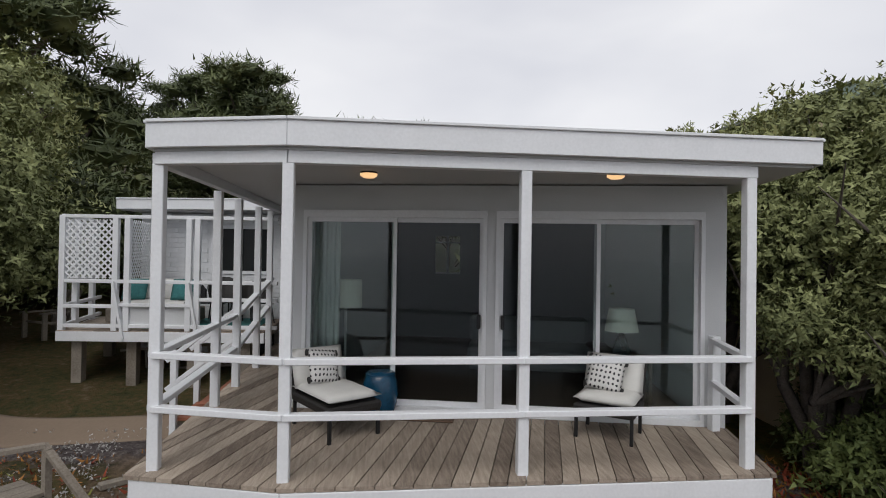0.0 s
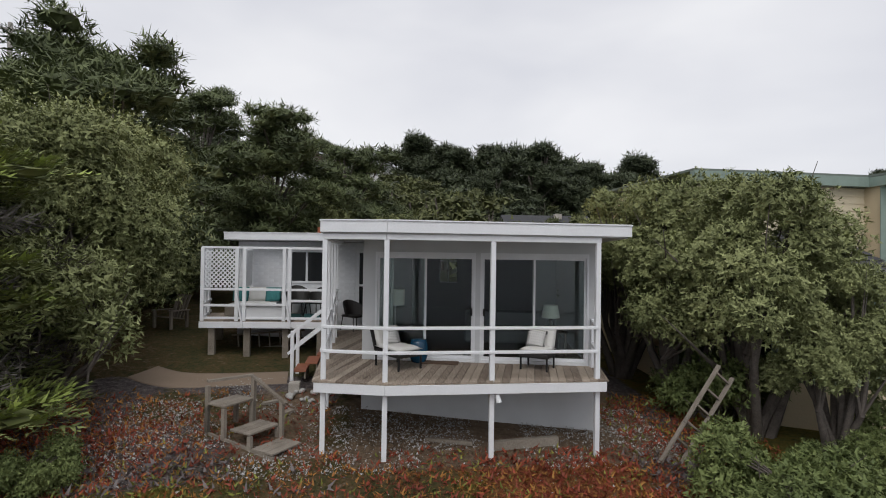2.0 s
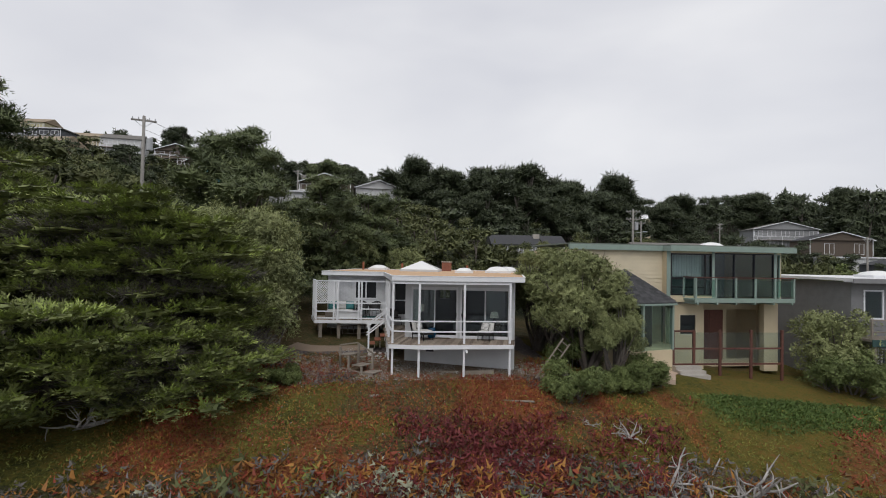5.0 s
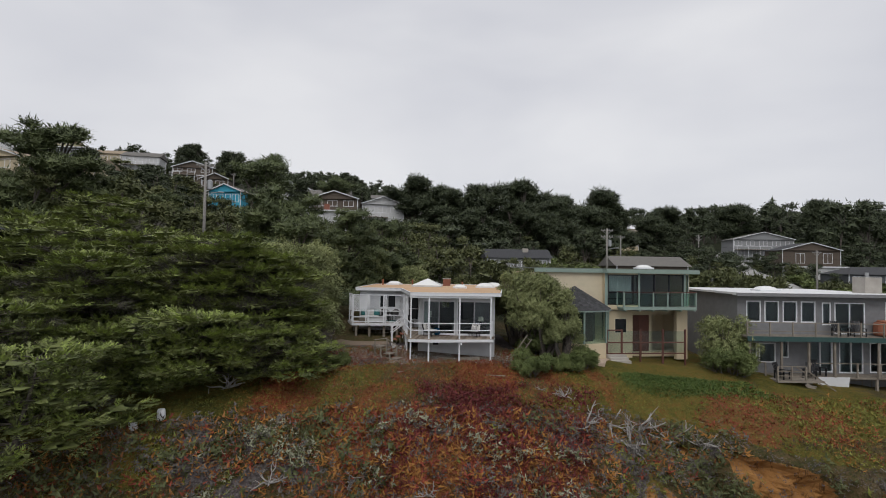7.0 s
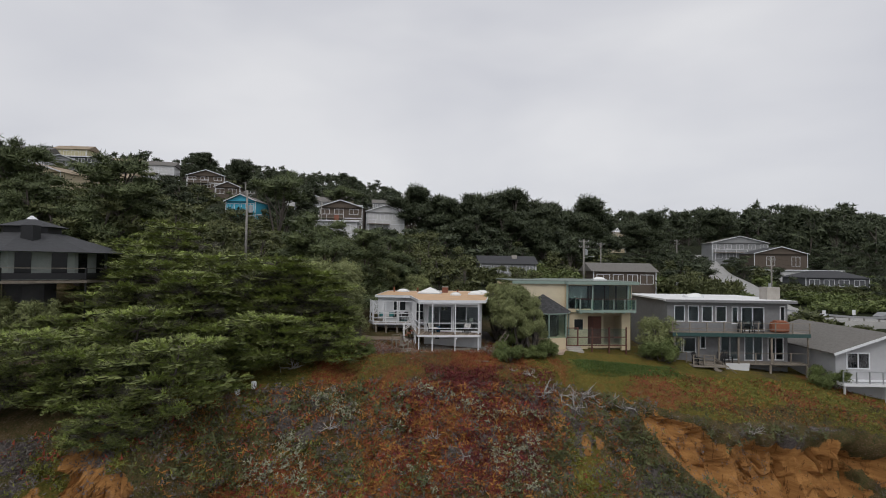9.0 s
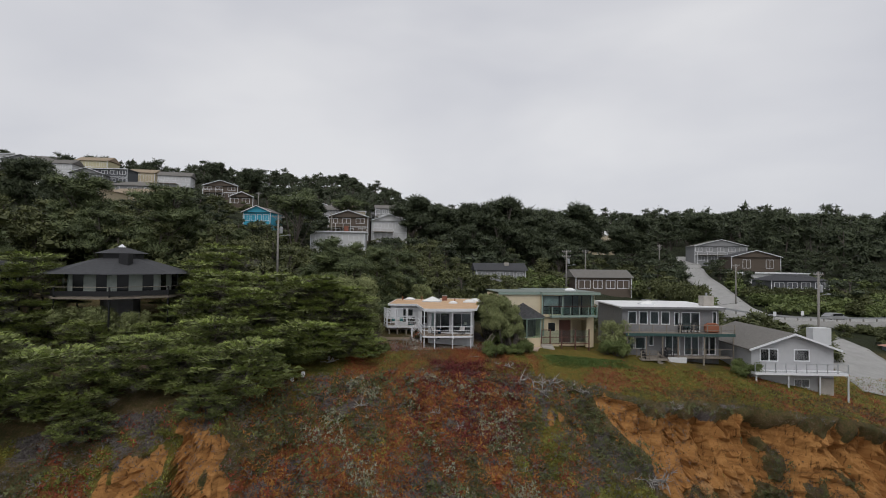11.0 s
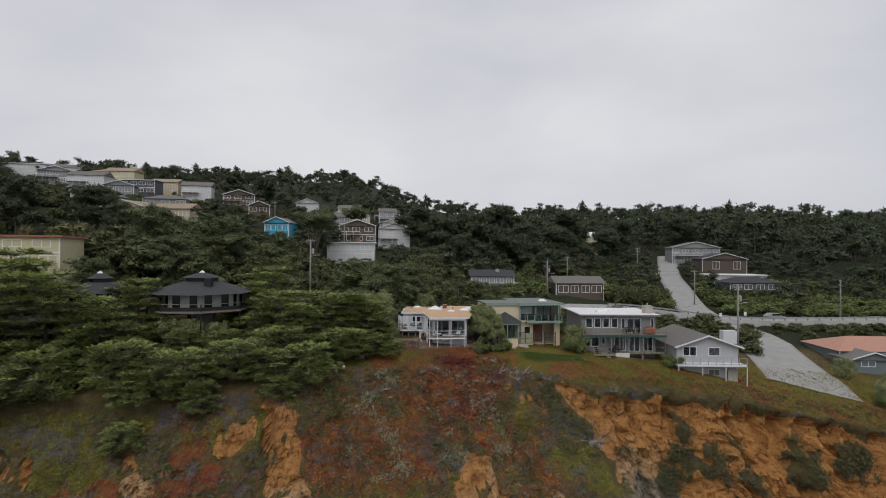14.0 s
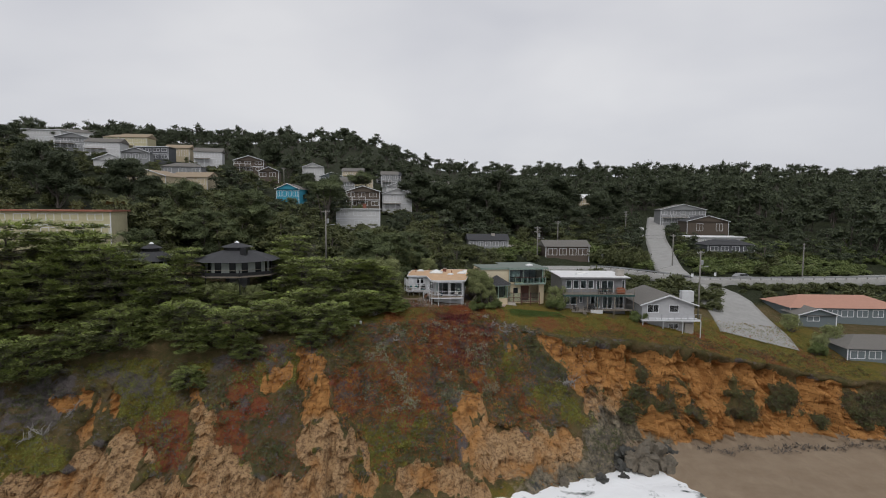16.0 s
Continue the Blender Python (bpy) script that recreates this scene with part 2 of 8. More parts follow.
def lathe(bm, profile, centre=(0, 0), n=20):
    """Profile of (radius, z) turned round a vertical axis."""
    rings = [[bm.verts.new((centre[0] + r * math.cos(2 * math.pi * k / n), centre[1] + r * math.sin(2 * math.pi * k / n), z)) for k in range(n)] for r, z in profile]
    for a, b in zip(rings, rings[1:]):
        for k in range(n):
            bm.faces.new((a[k], a[(k + 1) % n], b[(k + 1) % n], b[k]))
    bm.faces.new(rings[0][::-1])
    bm.faces.new(rings[-1])
    return bm


def bmnew():
    return bmesh.new()


def part(name, bm, mat, parent=None, label="", smooth=False):
    me = bpy.data.meshes.new(name)
    bmesh.ops.recalc_face_normals(bm, faces=bm.faces[:])
    bm.to_mesh(me)
    bm.free()
    if smooth:
        for p in me.polygons:
            p.use_smooth = True
    me.materials.append(mat)
    ob = new(name, me)
    if parent is not None:
        ob.parent = parent
    if label:
        tagged(ob, label)
    return ob


def piece(name, me, parent, m):
    ob = new(name, me)
    ob.parent = parent
    ob.matrix_basis = m
    return ob


def thing(name, m, label, category, group="", kind=""):
    ob = new(name)
    ob.empty_display_size = 0.2
    ob.matrix_world = m
    return tagged(ob, label, category, group, kind)


def raw(name, verts, faces, mat, parent=None, smooth=False):
    """A mesh from numpy arrays of vertices and of triangles or quads."""
    me = bpy.data.meshes.new(name)
    verts, faces = np.asarray(verts, dtype=np.float32), np.asarray(faces, dtype=np.int32)
    k = faces.shape[1]
    me.vertices.add(len(verts))
    me.vertices.foreach_set("co", verts.ravel())
    me.loops.add(faces.size)
    me.loops.foreach_set("vertex_index", faces.ravel())
    me.polygons.add(len(faces))
    me.polygons.foreach_set("loop_start", np.arange(0, faces.size, k, dtype=np.int32))
    me.polygons.foreach_set("loop_total", np.full(len(faces), k, dtype=np.int32))
    me.update(calc_edges=True)
    if smooth:
        me.polygons.foreach_set("use_smooth", np.ones(len(faces), dtype=bool))
    me.materials.append(mat)
    ob = new(name, me)
    if parent is not None:
        ob.parent = parent
    return ob


# ---- terrain ----
def vnoise(x, y, seed=0):
    """Smooth value noise on the plane, 0 to 1."""
    xi, yi = np.floor(x).astype(np.int64), np.floor(y).astype(np.int64)
    fx, fy = x - xi, y - yi
    fx, fy = fx * fx * (3 - 2 * fx), fy * fy * (3 - 2 * fy)

    def h(a, b):
        n = (a * 374761393 + b * 668265263 + seed * 982451653) & 0xFFFFFFFF
        n = ((n ^ (n >> 13)) * 1274126177) & 0xFFFFFFFF
        return ((n ^ (n >> 16)) & 0xFFFF) / 65535.0

    return (h(xi, yi) * (1 - fx) + h(xi + 1, yi) * fx) * (1 - fy) + (h(xi, yi + 1) * (1 - fx) + h(xi + 1, yi + 1) * fx) * fy


def fbm(x, y, seed=0, octaves=4):
    t, a, s = 0.0, 0.5, 1.0
    for k in range(octaves):
        t = t + a * vnoise(x * s + 17.3 * k, y * s - 9.1 * k, seed + k)
        a, s = a * 0.5, s * 2.03
    return t / (1 - 0.5 ** octaves)


SEA = -20.0
BROW_X = [-150, -60, -48, -40, -33, -24, -19, -12, -7, -2, 4, 9, 14, 18, 25, 33, 42, 52, 60, 80, 150]
BROW_Y = [-16, -12, -13, -13.5, -14, -11.5, -10, -8, -7.2, -6.4, -5.6, -5.2, -6.4, -9.8, -10.4, -13.4, -13.2, -13.2, -15.5, -18, -24]
BROW_Z = [-4, -4.5, -5.5, -4.8, -5.5, -4, -3.2, -2.4, -2.4, -2.4, -2.7, -3.2, -4, -4.6, -5, -5.4, -7.5, -9.6, -11.2, -12, -12]
FACE_W = [15, 14, 13, 14, 13, 15, 15, 16.5, 18, 19.5, 20, 20, 18, 13, 9, 5.4, 5, 4.8, 4.8, 5, 8]
# ribs of harder sandstone that stand out of the bluff: x, half width, how far, from what share of the face
RIBS = ((-18.4, 2.0, 2.4, 0.12), (-31.5, 2.2, 2.0, 0.2), (-24.6, 1.2, 1.0, 0.2), (-39.0, 3.0, 1.6, 0.5), (0.6, 2.0, 2.2, 0.42), (6.0, 5.0, 1.4, 0.7), (-47, 2.0, 1.4, 0.3), (-11.5, 1.8, 1.0, 0.8))
# the right-hand cliff bulges and recesses
BAYS_X = [14, 18, 21, 24, 27, 30, 33, 37, 40, 43, 47, 50, 53, 57, 62, 70]
BAYS_Y = [0, 0.6, -0.5, 0.5, -0.6, 0.2, 0.9, 0.1, -0.8, 0.3, 0.5, -1.1, -0.2, 0.6, 0, 0]


GRID_X = [-160, -60, -30, -12, 0, 12, 22, 34, 48, 66, 110, 200]
GRID_Y = [0, 8, 18, 40, 70, 100, 150, 300, 700]
GRID_Z = [
    [3, 1.5, 0, -1.2, -1.35, -1.5, -2.55, -3.6, -6.2, -8.2, -9, -9],
    [6, 4, 1.6, -0.2, -0.2, -1.4, -2.2, -2.8, -4.6, -7.2, -8.4, -8.5],
    [9, 7, 3.6, 1.5, 0.2, -0.8, -0.8, -1.4, -3.2, -5.0, -6.5, -7],
    [17, 12, 7.8, 5.8, 4, 2.8, 2.2, 2.0, 0.4, -1.9, -2, -3],
    [26, 17, 10.5, 8.6, 7.2, 5.8, 4.8, 3.6, 2.4, 1.6, 2.5, 2],
    [32, 23, 16.5, 14.5, 12.5, 11, 9.5, 8, 6, 4.2, 4.5, 7],
    [39, 31, 24.5, 22, 20, 18, 16.5, 14.5, 13, 10.5, 10.5, 14],
    [57, 53, 46, 42, 39, 36, 33, 31, 29, 28, 27, 29],
    [100, 110, 112, 110, 107, 103, 99, 94, 88, 80, 70, 66],
]


def upland(x, y):
    gy = np.clip(np.interp(y, GRID_Y, np.arange(len(GRID_Y))), 0, len(GRID_Y) - 1.001)
    k = gy.astype(int)
    f = gy - k
    rows = np.array([np.interp(x, GRID_X, r) for r in GRID_Z])
    i = np.arange(x.size).reshape(x.shape)
    rows = rows.reshape(len(GRID_Z), -1)
    return rows[k.ravel(), i.ravel()].reshape(x.shape) * (1 - f) + rows[k.ravel() + 1, i.ravel()].reshape(x.shape) * f


def ground(x, y):
    """Height of the ground at arrays x, y, and how far down the bluff it is (0 on top, 1 at the foot)."""
    x, y = np.atleast_1d(np.asarray(x, float)), np.atleast_1d(np.asarray(y, float))
    ye, ze, w = (np.interp(x, BROW_X, v) for v in (BROW_Y, BROW_Z, FACE_W))
    rough = np.clip((ye + 4 - y) / 6, 0, 1)
    spur = np.abs(fbm(x / 9.0, y / 30.0, 3, 3) - 0.5) * 2
    y2 = y + rough * ((fbm(x / 6.0, y / 14.0, 11, 4) - 0.5) * 3.5 - (0.35 - spur) * 2.0 + (fbm(x / 1.3, y / 2.2, 21, 3) - 0.5) * 1.3)
    down = np.clip((ye - y) / w, 0, 1)
    for rx, rw, out, start in RIBS:
        u = (x - rx + (fbm(x / 3.0, y / 2.5, 14, 3) - 0.5) * 2.4 - 1.5 * (down - start)) / rw
        y2 = y2 + out * np.exp(-u * u) * np.clip((down - start) * 5 + 0.2, 0, 1) * (1 - 0.3 * down)
    y2 = y2 + np.interp(x + (fbm(x / 2.0, y / 2.0, 15, 2) - 0.5) * 2, BAYS_X, BAYS_Y) * rough
    top = np.where(y2 > 0, upland(x, np.maximum(y2, 0)), 0)
    z0 = upland(x, np.zeros_like(x))
    f = np.clip((y2 - ye) / (0 - ye), 0, 1)
    lip = ze + (z0 - ze) * (f ** np.interp(x, [8, 14], [0.62, 0.85]))
    s = np.clip((ye - y2) / w, 0, 1.0)
    foot = SEA - 0.4 + 0.0 * x
    foot = foot + 1.6 * np.clip((x - 24) / 5, 0, 1)
    soft = np.interp(s, [0, 0.15, 0.47, 0.85, 1], [0, 0.10, 0.45, 0.80, 1.0])
    hard = np.where(s < 0.05, s * 0.8, 0.04 + 0.96 * np.clip((s - 0.05) / 0.95, 0, 1) ** 0.7)
    drop = soft + (hard - soft) * np.clip((x - 14.5) / 4.5, 0, 1)
    face = ze - (ze - foot) * np.where(s >= 1, 1.0, drop)
    past = np.maximum(0, (ye - y2) - w)
    face = face - past * np.interp(x, [26, 34], [0.13, 0.055]) - np.maximum(0, past - 30) * 0.2
    z = np.where(y2 > 0, top, np.where(y2 > ye, lip, face))
    z = z + (fbm(x / 2.5, y / 2.5, 5, 3) - 0.5) * 0.35 * np.clip((np.abs(x - 1.5) - 3) / 6 + np.abs(y - 3) / 14, 0.08, 1) * np.where(y > 25, 3, 1)
    return np.maximum(z, -40), s


def zat(x, y):
    return float(ground([x], [y])[0][0])


def spaced(*runs):
    out = []
    for a, b, n in runs:
        out += list(np.linspace(a, b, n, endpoint=False))
    return np.array(out)


gx = spaced((-2500, -300, 12), (-300, -70, 40), (-70, 80, 500), (80, 300, 40), (300, 2501, 13))
nx = len(gx)
brow, width = np.interp(gx, BROW_X, BROW_Y), np.interp(gx, BROW_X, FACE_W)
low = brow - width - 4.0


def rows_between(a, b, n):
    return a[None] + (b - a)[None] * (np.arange(n) / n)[:, None]


flat = np.ones(nx)
GY = np.concatenate([rows_between(-3000 * flat, -60 * flat, 6), rows_between(-60 * flat, low - 6, 14), rows_between(low - 6, low, 14), rows_between(low, brow + 3.0, 150), rows_between(brow + 3.0, 0.2 * flat, 24),
                     rows_between(0.2 * flat, 14 * flat, 44), rows_between(14 * flat, 160 * flat, 90), rows_between(160 * flat, 700 * flat, 40), rows_between(700 * flat, 2501 * flat, 10)])
ny = len(GY)
GX = np.repeat(gx[None], ny, 0)
GZ, GS = ground(GX.ravel(), GY.ravel())


# patches on the bluff seen square on: x, z, half length, half breadth, tilt in degrees
ROCK = ((-31.2, -10.0, 5.0, 1.5, -56), (-28.6, -14.6, 3.6, 1.6, -20), (-23.2, -7.4, 1.5, 1.2, 0), (-18.8, -8.6, 5.4, 2.1, -84), (-16.6, -14.4, 3.6, 2.4, -50), (-12.6, -15.6, 1.3, 0.6, -70), (-40.4, -14.6, 4.6, 2.6, 15),
        (-27, -17.8, 16, 1.9, 0), (-46, -17.2, 7, 2.2, 8), (-46.6, -8.7, 2.4, 0.9, 10), (-44.3, -11.6, 2.2, 0.7, 80), (-41.7, -9.6, 1.1, 0.9, 0), (2.6, -13.6, 2.9, 2.2, -40), (8.5, -16.6, 9.0, 2.3, -9), (-3, -18.2, 6, 1.6, -5), (9.6, -5.5, 1.4, 0.5, -15))
BUSHES = ((21.9, -10.8, 0.9, 0.9, 0), (27.6, -9.2, 1.2, 0.8, -40), (29.4, -12.8, 2.9, 1.3, -15), (34.6, -14.4, 1.8, 1.4, -40), (43.0, -14.2, 1.9, 2.8, -20), (50.4, -14.4, 1.8, 1.6, 0), (55.2, -16.4, 1.0, 1.4, 0), (61, -14.5, 2.6, 3.0, -30), (25.4, -14.4, 2.3, 0.9, -15),
          (33.0, -10.8, 0.8, 0.6, 0), (66, -15, 3.5, 4.0, 0), (53.0, -11.6, 1.0, 1.2, 0))
OLIVES = ((-37.6, -9.6, 6.4, 2.7, -58), (-43.4, -5.6, 2.0, 1.3, 0), (-50.5, -14.6, 5.5, 2.8, -10), (14.6, -12.8, 4.6, 1.5, -24), (-10.4, -14.6, 3.0, 0.9, -24), (-33.5, -6.5, 1.5, 1.6, 0), (-6.5, -13.4, 2.6, 1.4, 0), (9.0, -9.0, 2.4, 1.4, -40))
REDS = ((0.2, -3.9, 5.6, 2.2, -12), (-9.4, -9.6, 6.4, 3.6, -18), (5.8, -9.6, 5.6, 1.2, -40), (-34.6, -12.8, 3.2, 2.6, -60), (-27.4, -11.8, 2.6, 2.3, -40), (-27.0, -8.6, 3.0, 1.0, -40), (-2.4, -7.2, 4.2, 1.8, -20))
GREYS = ((-9.0, -3.9, 3.4, 0.9, -8), (0.8, -5.0, 2.6, 0.8, 0), (7.2, -4.6, 3.0, 1.0, -15), (-50.4, -9.0, 4.0, 2.6, 10), (-26.6, -4.6, 6.0, 1.6, 0), (-1.8, -10.4, 3.2, 1.3, -10), (15.0, -9.6, 3.6, 1.3, -25), (-12.4, -9.4, 2.2, 2.2, 0), (-39.5, -7.0, 1.2, 1.4, 0), (-1.5, -14.5, 3.0, 2.0, 0))


def patches(rows, x, z, seed, ragged=1.5):
    """Weight 0 to 1 of a set of ragged patches."""
    px = x + (fbm(x / 2.4, z / 2.4, seed, 5) - 0.5) * 3.4 * ragged
    pz = z + (fbm(x / 1.8, z / 2.2, seed + 7, 5) - 0.5) * 2.8 * ragged
    best = np.full(np.shape(x), -9.0)
    for cx, cz, a, b, tilt in rows:
        c, n = math.cos(radians(tilt)), math.sin(radians(tilt))
        u, v = (px - cx) * c + (pz - cz) * n, (pz - cz) * c - (px - cx) * n
        best = np.maximum(best, (1 - np.sqrt((u / a) ** 2 + (v / b) ** 2)) * min(a, b))
    return np.clip(best * 1.6 + 0.5, 0, 1)


def bare_rock(x, z, s):
    left = patches(ROCK, x, z, 201) * (x < 18)
    gap = patches(BUSHES, x, z, 211, 1.9)
    right = np.clip((x - 12.6 - (fbm(x / 2, z / 2, 221, 3) - 0.5) * 5 + (z + 6) * 0.85) / 1.5, 0, 1) * np.clip((s - 0.055 - (fbm(x / 1.2, z / 3, 222, 3) - 0.5) * 0.10) / 0.03, 0, 1) * (1 - gap)
    return (s > 0) * np.clip(np.maximum(left, right) * (s > 0.02), 0, 1)


def carve(x, y, z, s):
    """How far weather has pushed the bluff's face out or in, along y."""
    on_face = np.clip(s * 12, 0, 1) * np.clip((1.15 - s) * 6, 0, 1) * (s > 0) * (z > SEA + 0.6)
    bare = bare_rock(x, z, s)
    flute = np.abs(fbm(x / 2.0, z / 9.0, 71, 4) - 0.5) * 3 - 0.4
    ledge = fbm(x / 5.0 + z * 0.03, z / 0.9, 74, 3) - 0.5
    crag = np.abs(fbm(x / 1.2, z / 1.3, 72, 4) - 0.5) * 2 - 0.3
    d = bare * (-0.6 - flute * 1.9 + ledge * 0.8 + crag * 1.7 + (fbm(x / 0.55, z / 0.5, 73, 3) - 0.5) * 0.9)
    d = d + (1 - bare) * ((fbm(x / 2.4, z / 2.0, 75, 4) - 0.5) * 1.6 + (fbm(x / 0.8, z / 0.7, 76, 3) - 0.5) * 0.9)
    cliff = np.clip((x - 14) / 3, 0, 1)
    d = d + cliff * (bell(s, 0.02, 0.05, 0.02) * 0.35 - bell(s, 0.09, 0.16, 0.05) * 0.45)
    for cx, wide in ((27.6, 0.35), (41.9, 0.45), (57.0, 0.5), (22.6, 0.25), (34.6, 0.2), (49.0, 0.25)):
        u = (x - cx + (fbm(x * 0, z / 1.5, int(cx), 3) - 0.5) * 2.2) / wide
        d = d - 0.9 * np.exp(-u * u) * cliff
    return on_face * d


def bell(v, a, b, soft):
    """1 between a and b, falling to 0 over soft."""
    return np.clip((v - a) / soft + 1, 0, 1) * np.clip((b - v) / soft + 1, 0, 1)


GYC = GY.ravel() - carve(GX.ravel(), GY.ravel(), GZ, GS)
ii = np.arange(nx * ny).reshape(ny, nx)
quads = np.stack([ii[:-1, :-1], ii[:-1, 1:], ii[1:, 1:], ii[1:, :-1]], -1).reshape(-1, 4)


def terrain_material():
    m = bpy.data.materials.new("headland_ground")
    m.use_nodes = True
    nt = m.node_tree
    bs = nt.nodes["Principled BSDF"]
    bs.inputs["Roughness"].default_value = 0.95
    bs.inputs["Specular IOR Level"].default_value = 0.2
    tc = nt.nodes.new("ShaderNodeTexCoord")

    def noise_(scale, detail=6, rough=0.6, stretch=None):
        n = nt.nodes.new("ShaderNodeTexNoise")
        n.inputs["Scale"].default_value, n.inputs["Detail"].default_value, n.inputs["Roughness"].default_value = scale, detail, rough
        src = tc.outputs["Object"]
        if stretch:
            mp = nt.nodes.new("ShaderNodeMapping")
            mp.inputs["Scale"].default_value = stretch
            nt.links.new(src, mp.inputs["Vector"])
            src = mp.outputs["Vector"]
        nt.links.new(src, n.inputs["Vector"])
        return n.outputs["Fac"]

    def ramp_(fac, *stops):
        r = nt.nodes.new("ShaderNodeValToRGB")
        while len(r.color_ramp.elements) < len(stops):
            r.color_ramp.elements.new(0.5)
        for e, (p, c) in zip(r.color_ramp.elements, stops):
            e.position, e.color = p, (*c, 1)
        nt.links.new(fac, r.inputs["Fac"])
        return r.outputs["Color"]

    def mix_(f, a, b):
        x = nt.nodes.new("ShaderNodeMix")
        x.data_type = "RGBA"
        nt.links.new(f, x.inputs["Factor"])
        nt.links.new(a, x.inputs["A"])
        nt.links.new(b, x.inputs["B"])
        return x.outputs["Result"]

    def zone(name):
        a = nt.nodes.new("ShaderNodeAttribute")
        a.attribute_name = name
        s = nt.nodes.new("ShaderNodeSeparateColor")
        nt.links.new(a.outputs["Color"], s.inputs["Color"])
        return s.outputs

    def edge(w, n, soft=0.18):
        """Zone weight with a ragged border."""
        a = nt.nodes.new("ShaderNodeMath")
        a.operation = "ADD"
        nt.links.new(w, a.inputs[0])
        nt.links.new(n, a.inputs[1])
        r = nt.nodes.new("ShaderNodeMapRange")
        r.inputs["From Min"].default_value, r.inputs["From Max"].default_value = 1.0 - soft, 1.0 + soft
        nt.links.new(a.outputs[0], r.inputs["Value"])
        return r.outputs["Result"]

    zA, zB = zone("zone_a"), zone("zone_b")
    coarse, mid, fine = noise_(0.35), noise_(1.6, 8, 0.7), noise_(9.0, 8, 0.75)
    grain = noise_(40.0, 4, 0.7)
    half = nt.nodes.new("ShaderNodeMix")
    half.inputs["Factor"].default_value = 0.5
    quarter = nt.nodes.new("ShaderNodeMix")
    quarter.inputs["Factor"].default_value = 0.6
    nt.links.new(coarse, quarter.inputs["A"])
    nt.links.new(mid, quarter.inputs["B"])
    nt.links.new(quarter.outputs["Result"], half.inputs["A"])
    nt.links.new(fine, half.inputs["B"])
    stretch2 = nt.nodes.new("ShaderNodeMapRange")
    stretch2.inputs["From Min"].default_value, stretch2.inputs["From Max"].default_value = 0.33, 0.67
    stretch2.inputs["To Min"].default_value, stretch2.inputs["To Max"].default_value = 0.2, 0.85
    nt.links.new(half.outputs["Result"], stretch2.inputs["Value"])
    blend = stretch2.outputs["Result"]
    strata = noise_(0.9, 8, 0.65, (0.35, 0.35, 3.0))
    streak = noise_(1.3, 6, 0.7, (2.5, 2.5, 0.35))
    scrub = ramp_(blend, (0.3, (0.032, 0.035, 0.016)), (0.46, (0.078, 0.074, 0.028)), (0.58, (0.120, 0.080, 0.035)), (0.72, (0.19, 0.155, 0.105)))
    redice = ramp_(blend, (0.3, (0.075, 0.025, 0.016)), (0.42, (0.150, 0.040, 0.022)), (0.54, (0.250, 0.094, 0.035)), (0.64, (0.138, 0.088, 0.033)), (0.74, (0.225, 0.181, 0.150)))
    green = ramp_(blend, (0.3, (0.041, 0.045, 0.011)), (0.46, (0.095, 0.092, 0.018)), (0.6, (0.155, 0.115, 0.024)), (0.74, (0.189, 0.088, 0.027)))
    grey = ramp_(fine, (0.3, (0.047, 0.038, 0.036)), (0.5, (0.115, 0.097, 0.095)), (0.72, (0.270, 0.243, 0.230)))
    rock = ramp_(strata, (0.25, (0.146, 0.071, 0.027)), (0.42, (0.322, 0.153, 0.050)), (0.6, (0.453, 0.227, 0.076)), (0.78, (0.249, 0.132, 0.058)))
    rubble = noise_(2.2, 8, 0.75, (1.0, 1.0, 1.6))
    pale = ramp_(rubble, (0.34, (0.075, 0.050, 0.034)), (0.44, (0.260, 0.160, 0.085)), (0.56, (0.470, 0.310, 0.165)), (0.70, (0.240, 0.150, 0.085)))
    shore = ramp_(mid, (0.34, (0.049, 0.046, 0.034)), (0.5, (0.154, 0.133, 0.098)), (0.66, (0.280, 0.231, 0.161)))
    sand = ramp_(coarse, (0.3, (0.255, 0.190, 0.130)), (0.7, (0.330, 0.255, 0.180)))
    dirt = ramp_(fine, (0.3, (0.095, 0.066, 0.044)), (0.7, (0.28, 0.20, 0.135)))
    col = scrub
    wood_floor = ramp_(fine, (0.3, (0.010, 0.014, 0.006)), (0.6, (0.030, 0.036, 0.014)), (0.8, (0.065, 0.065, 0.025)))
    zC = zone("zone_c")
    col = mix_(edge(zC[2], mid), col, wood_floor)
    col = mix_(edge(zA[1], mid, 0.12), col, green)
    speck = noise_(3.2, 7, 0.8)
    col = mix_(edge(zA[0], speck, 0.1), col, redice)
    col = mix_(edge(zB[0], speck, 0.1), col, grey)
    # dark streaks multiplied into the stone, painting the shadow of its crevices
    crevice_shade = ramp_(streak, (0.37, (0.16, 0.14, 0.12)), (0.44, (1, 1, 1)))
    stone = nt.nodes.new("ShaderNodeMix")
    stone.data_type, stone.blend_type = "RGBA", "MULTIPLY"
    stone.inputs["Factor"].default_value = 0.75
    nt.links.new(mix_(edge(zB[1], mid, 0.3), rock, pale), stone.inputs["A"])
    nt.links.new(crevice_shade, stone.inputs["B"])
    col = mix_(edge(zA[2], half.outputs["Result"], 0.05), col, stone.outputs["Result"])
    col = mix_(edge(zB[2], mid, 0.12), col, dirt)
    col = mix_(edge(zC[0], mid, 0.15), col, shore)
    col = mix_(edge(zC[1], coarse, 0.08), col, sand)
    nt.links.new(col, bs.inputs["Base Color"])
    bp = nt.nodes.new("ShaderNodeBump")
    bp.inputs["Strength"].default_value, bp.inputs["Distance"].default_value = 0.8, 0.2
    ad = nt.nodes.new("ShaderNodeMath")
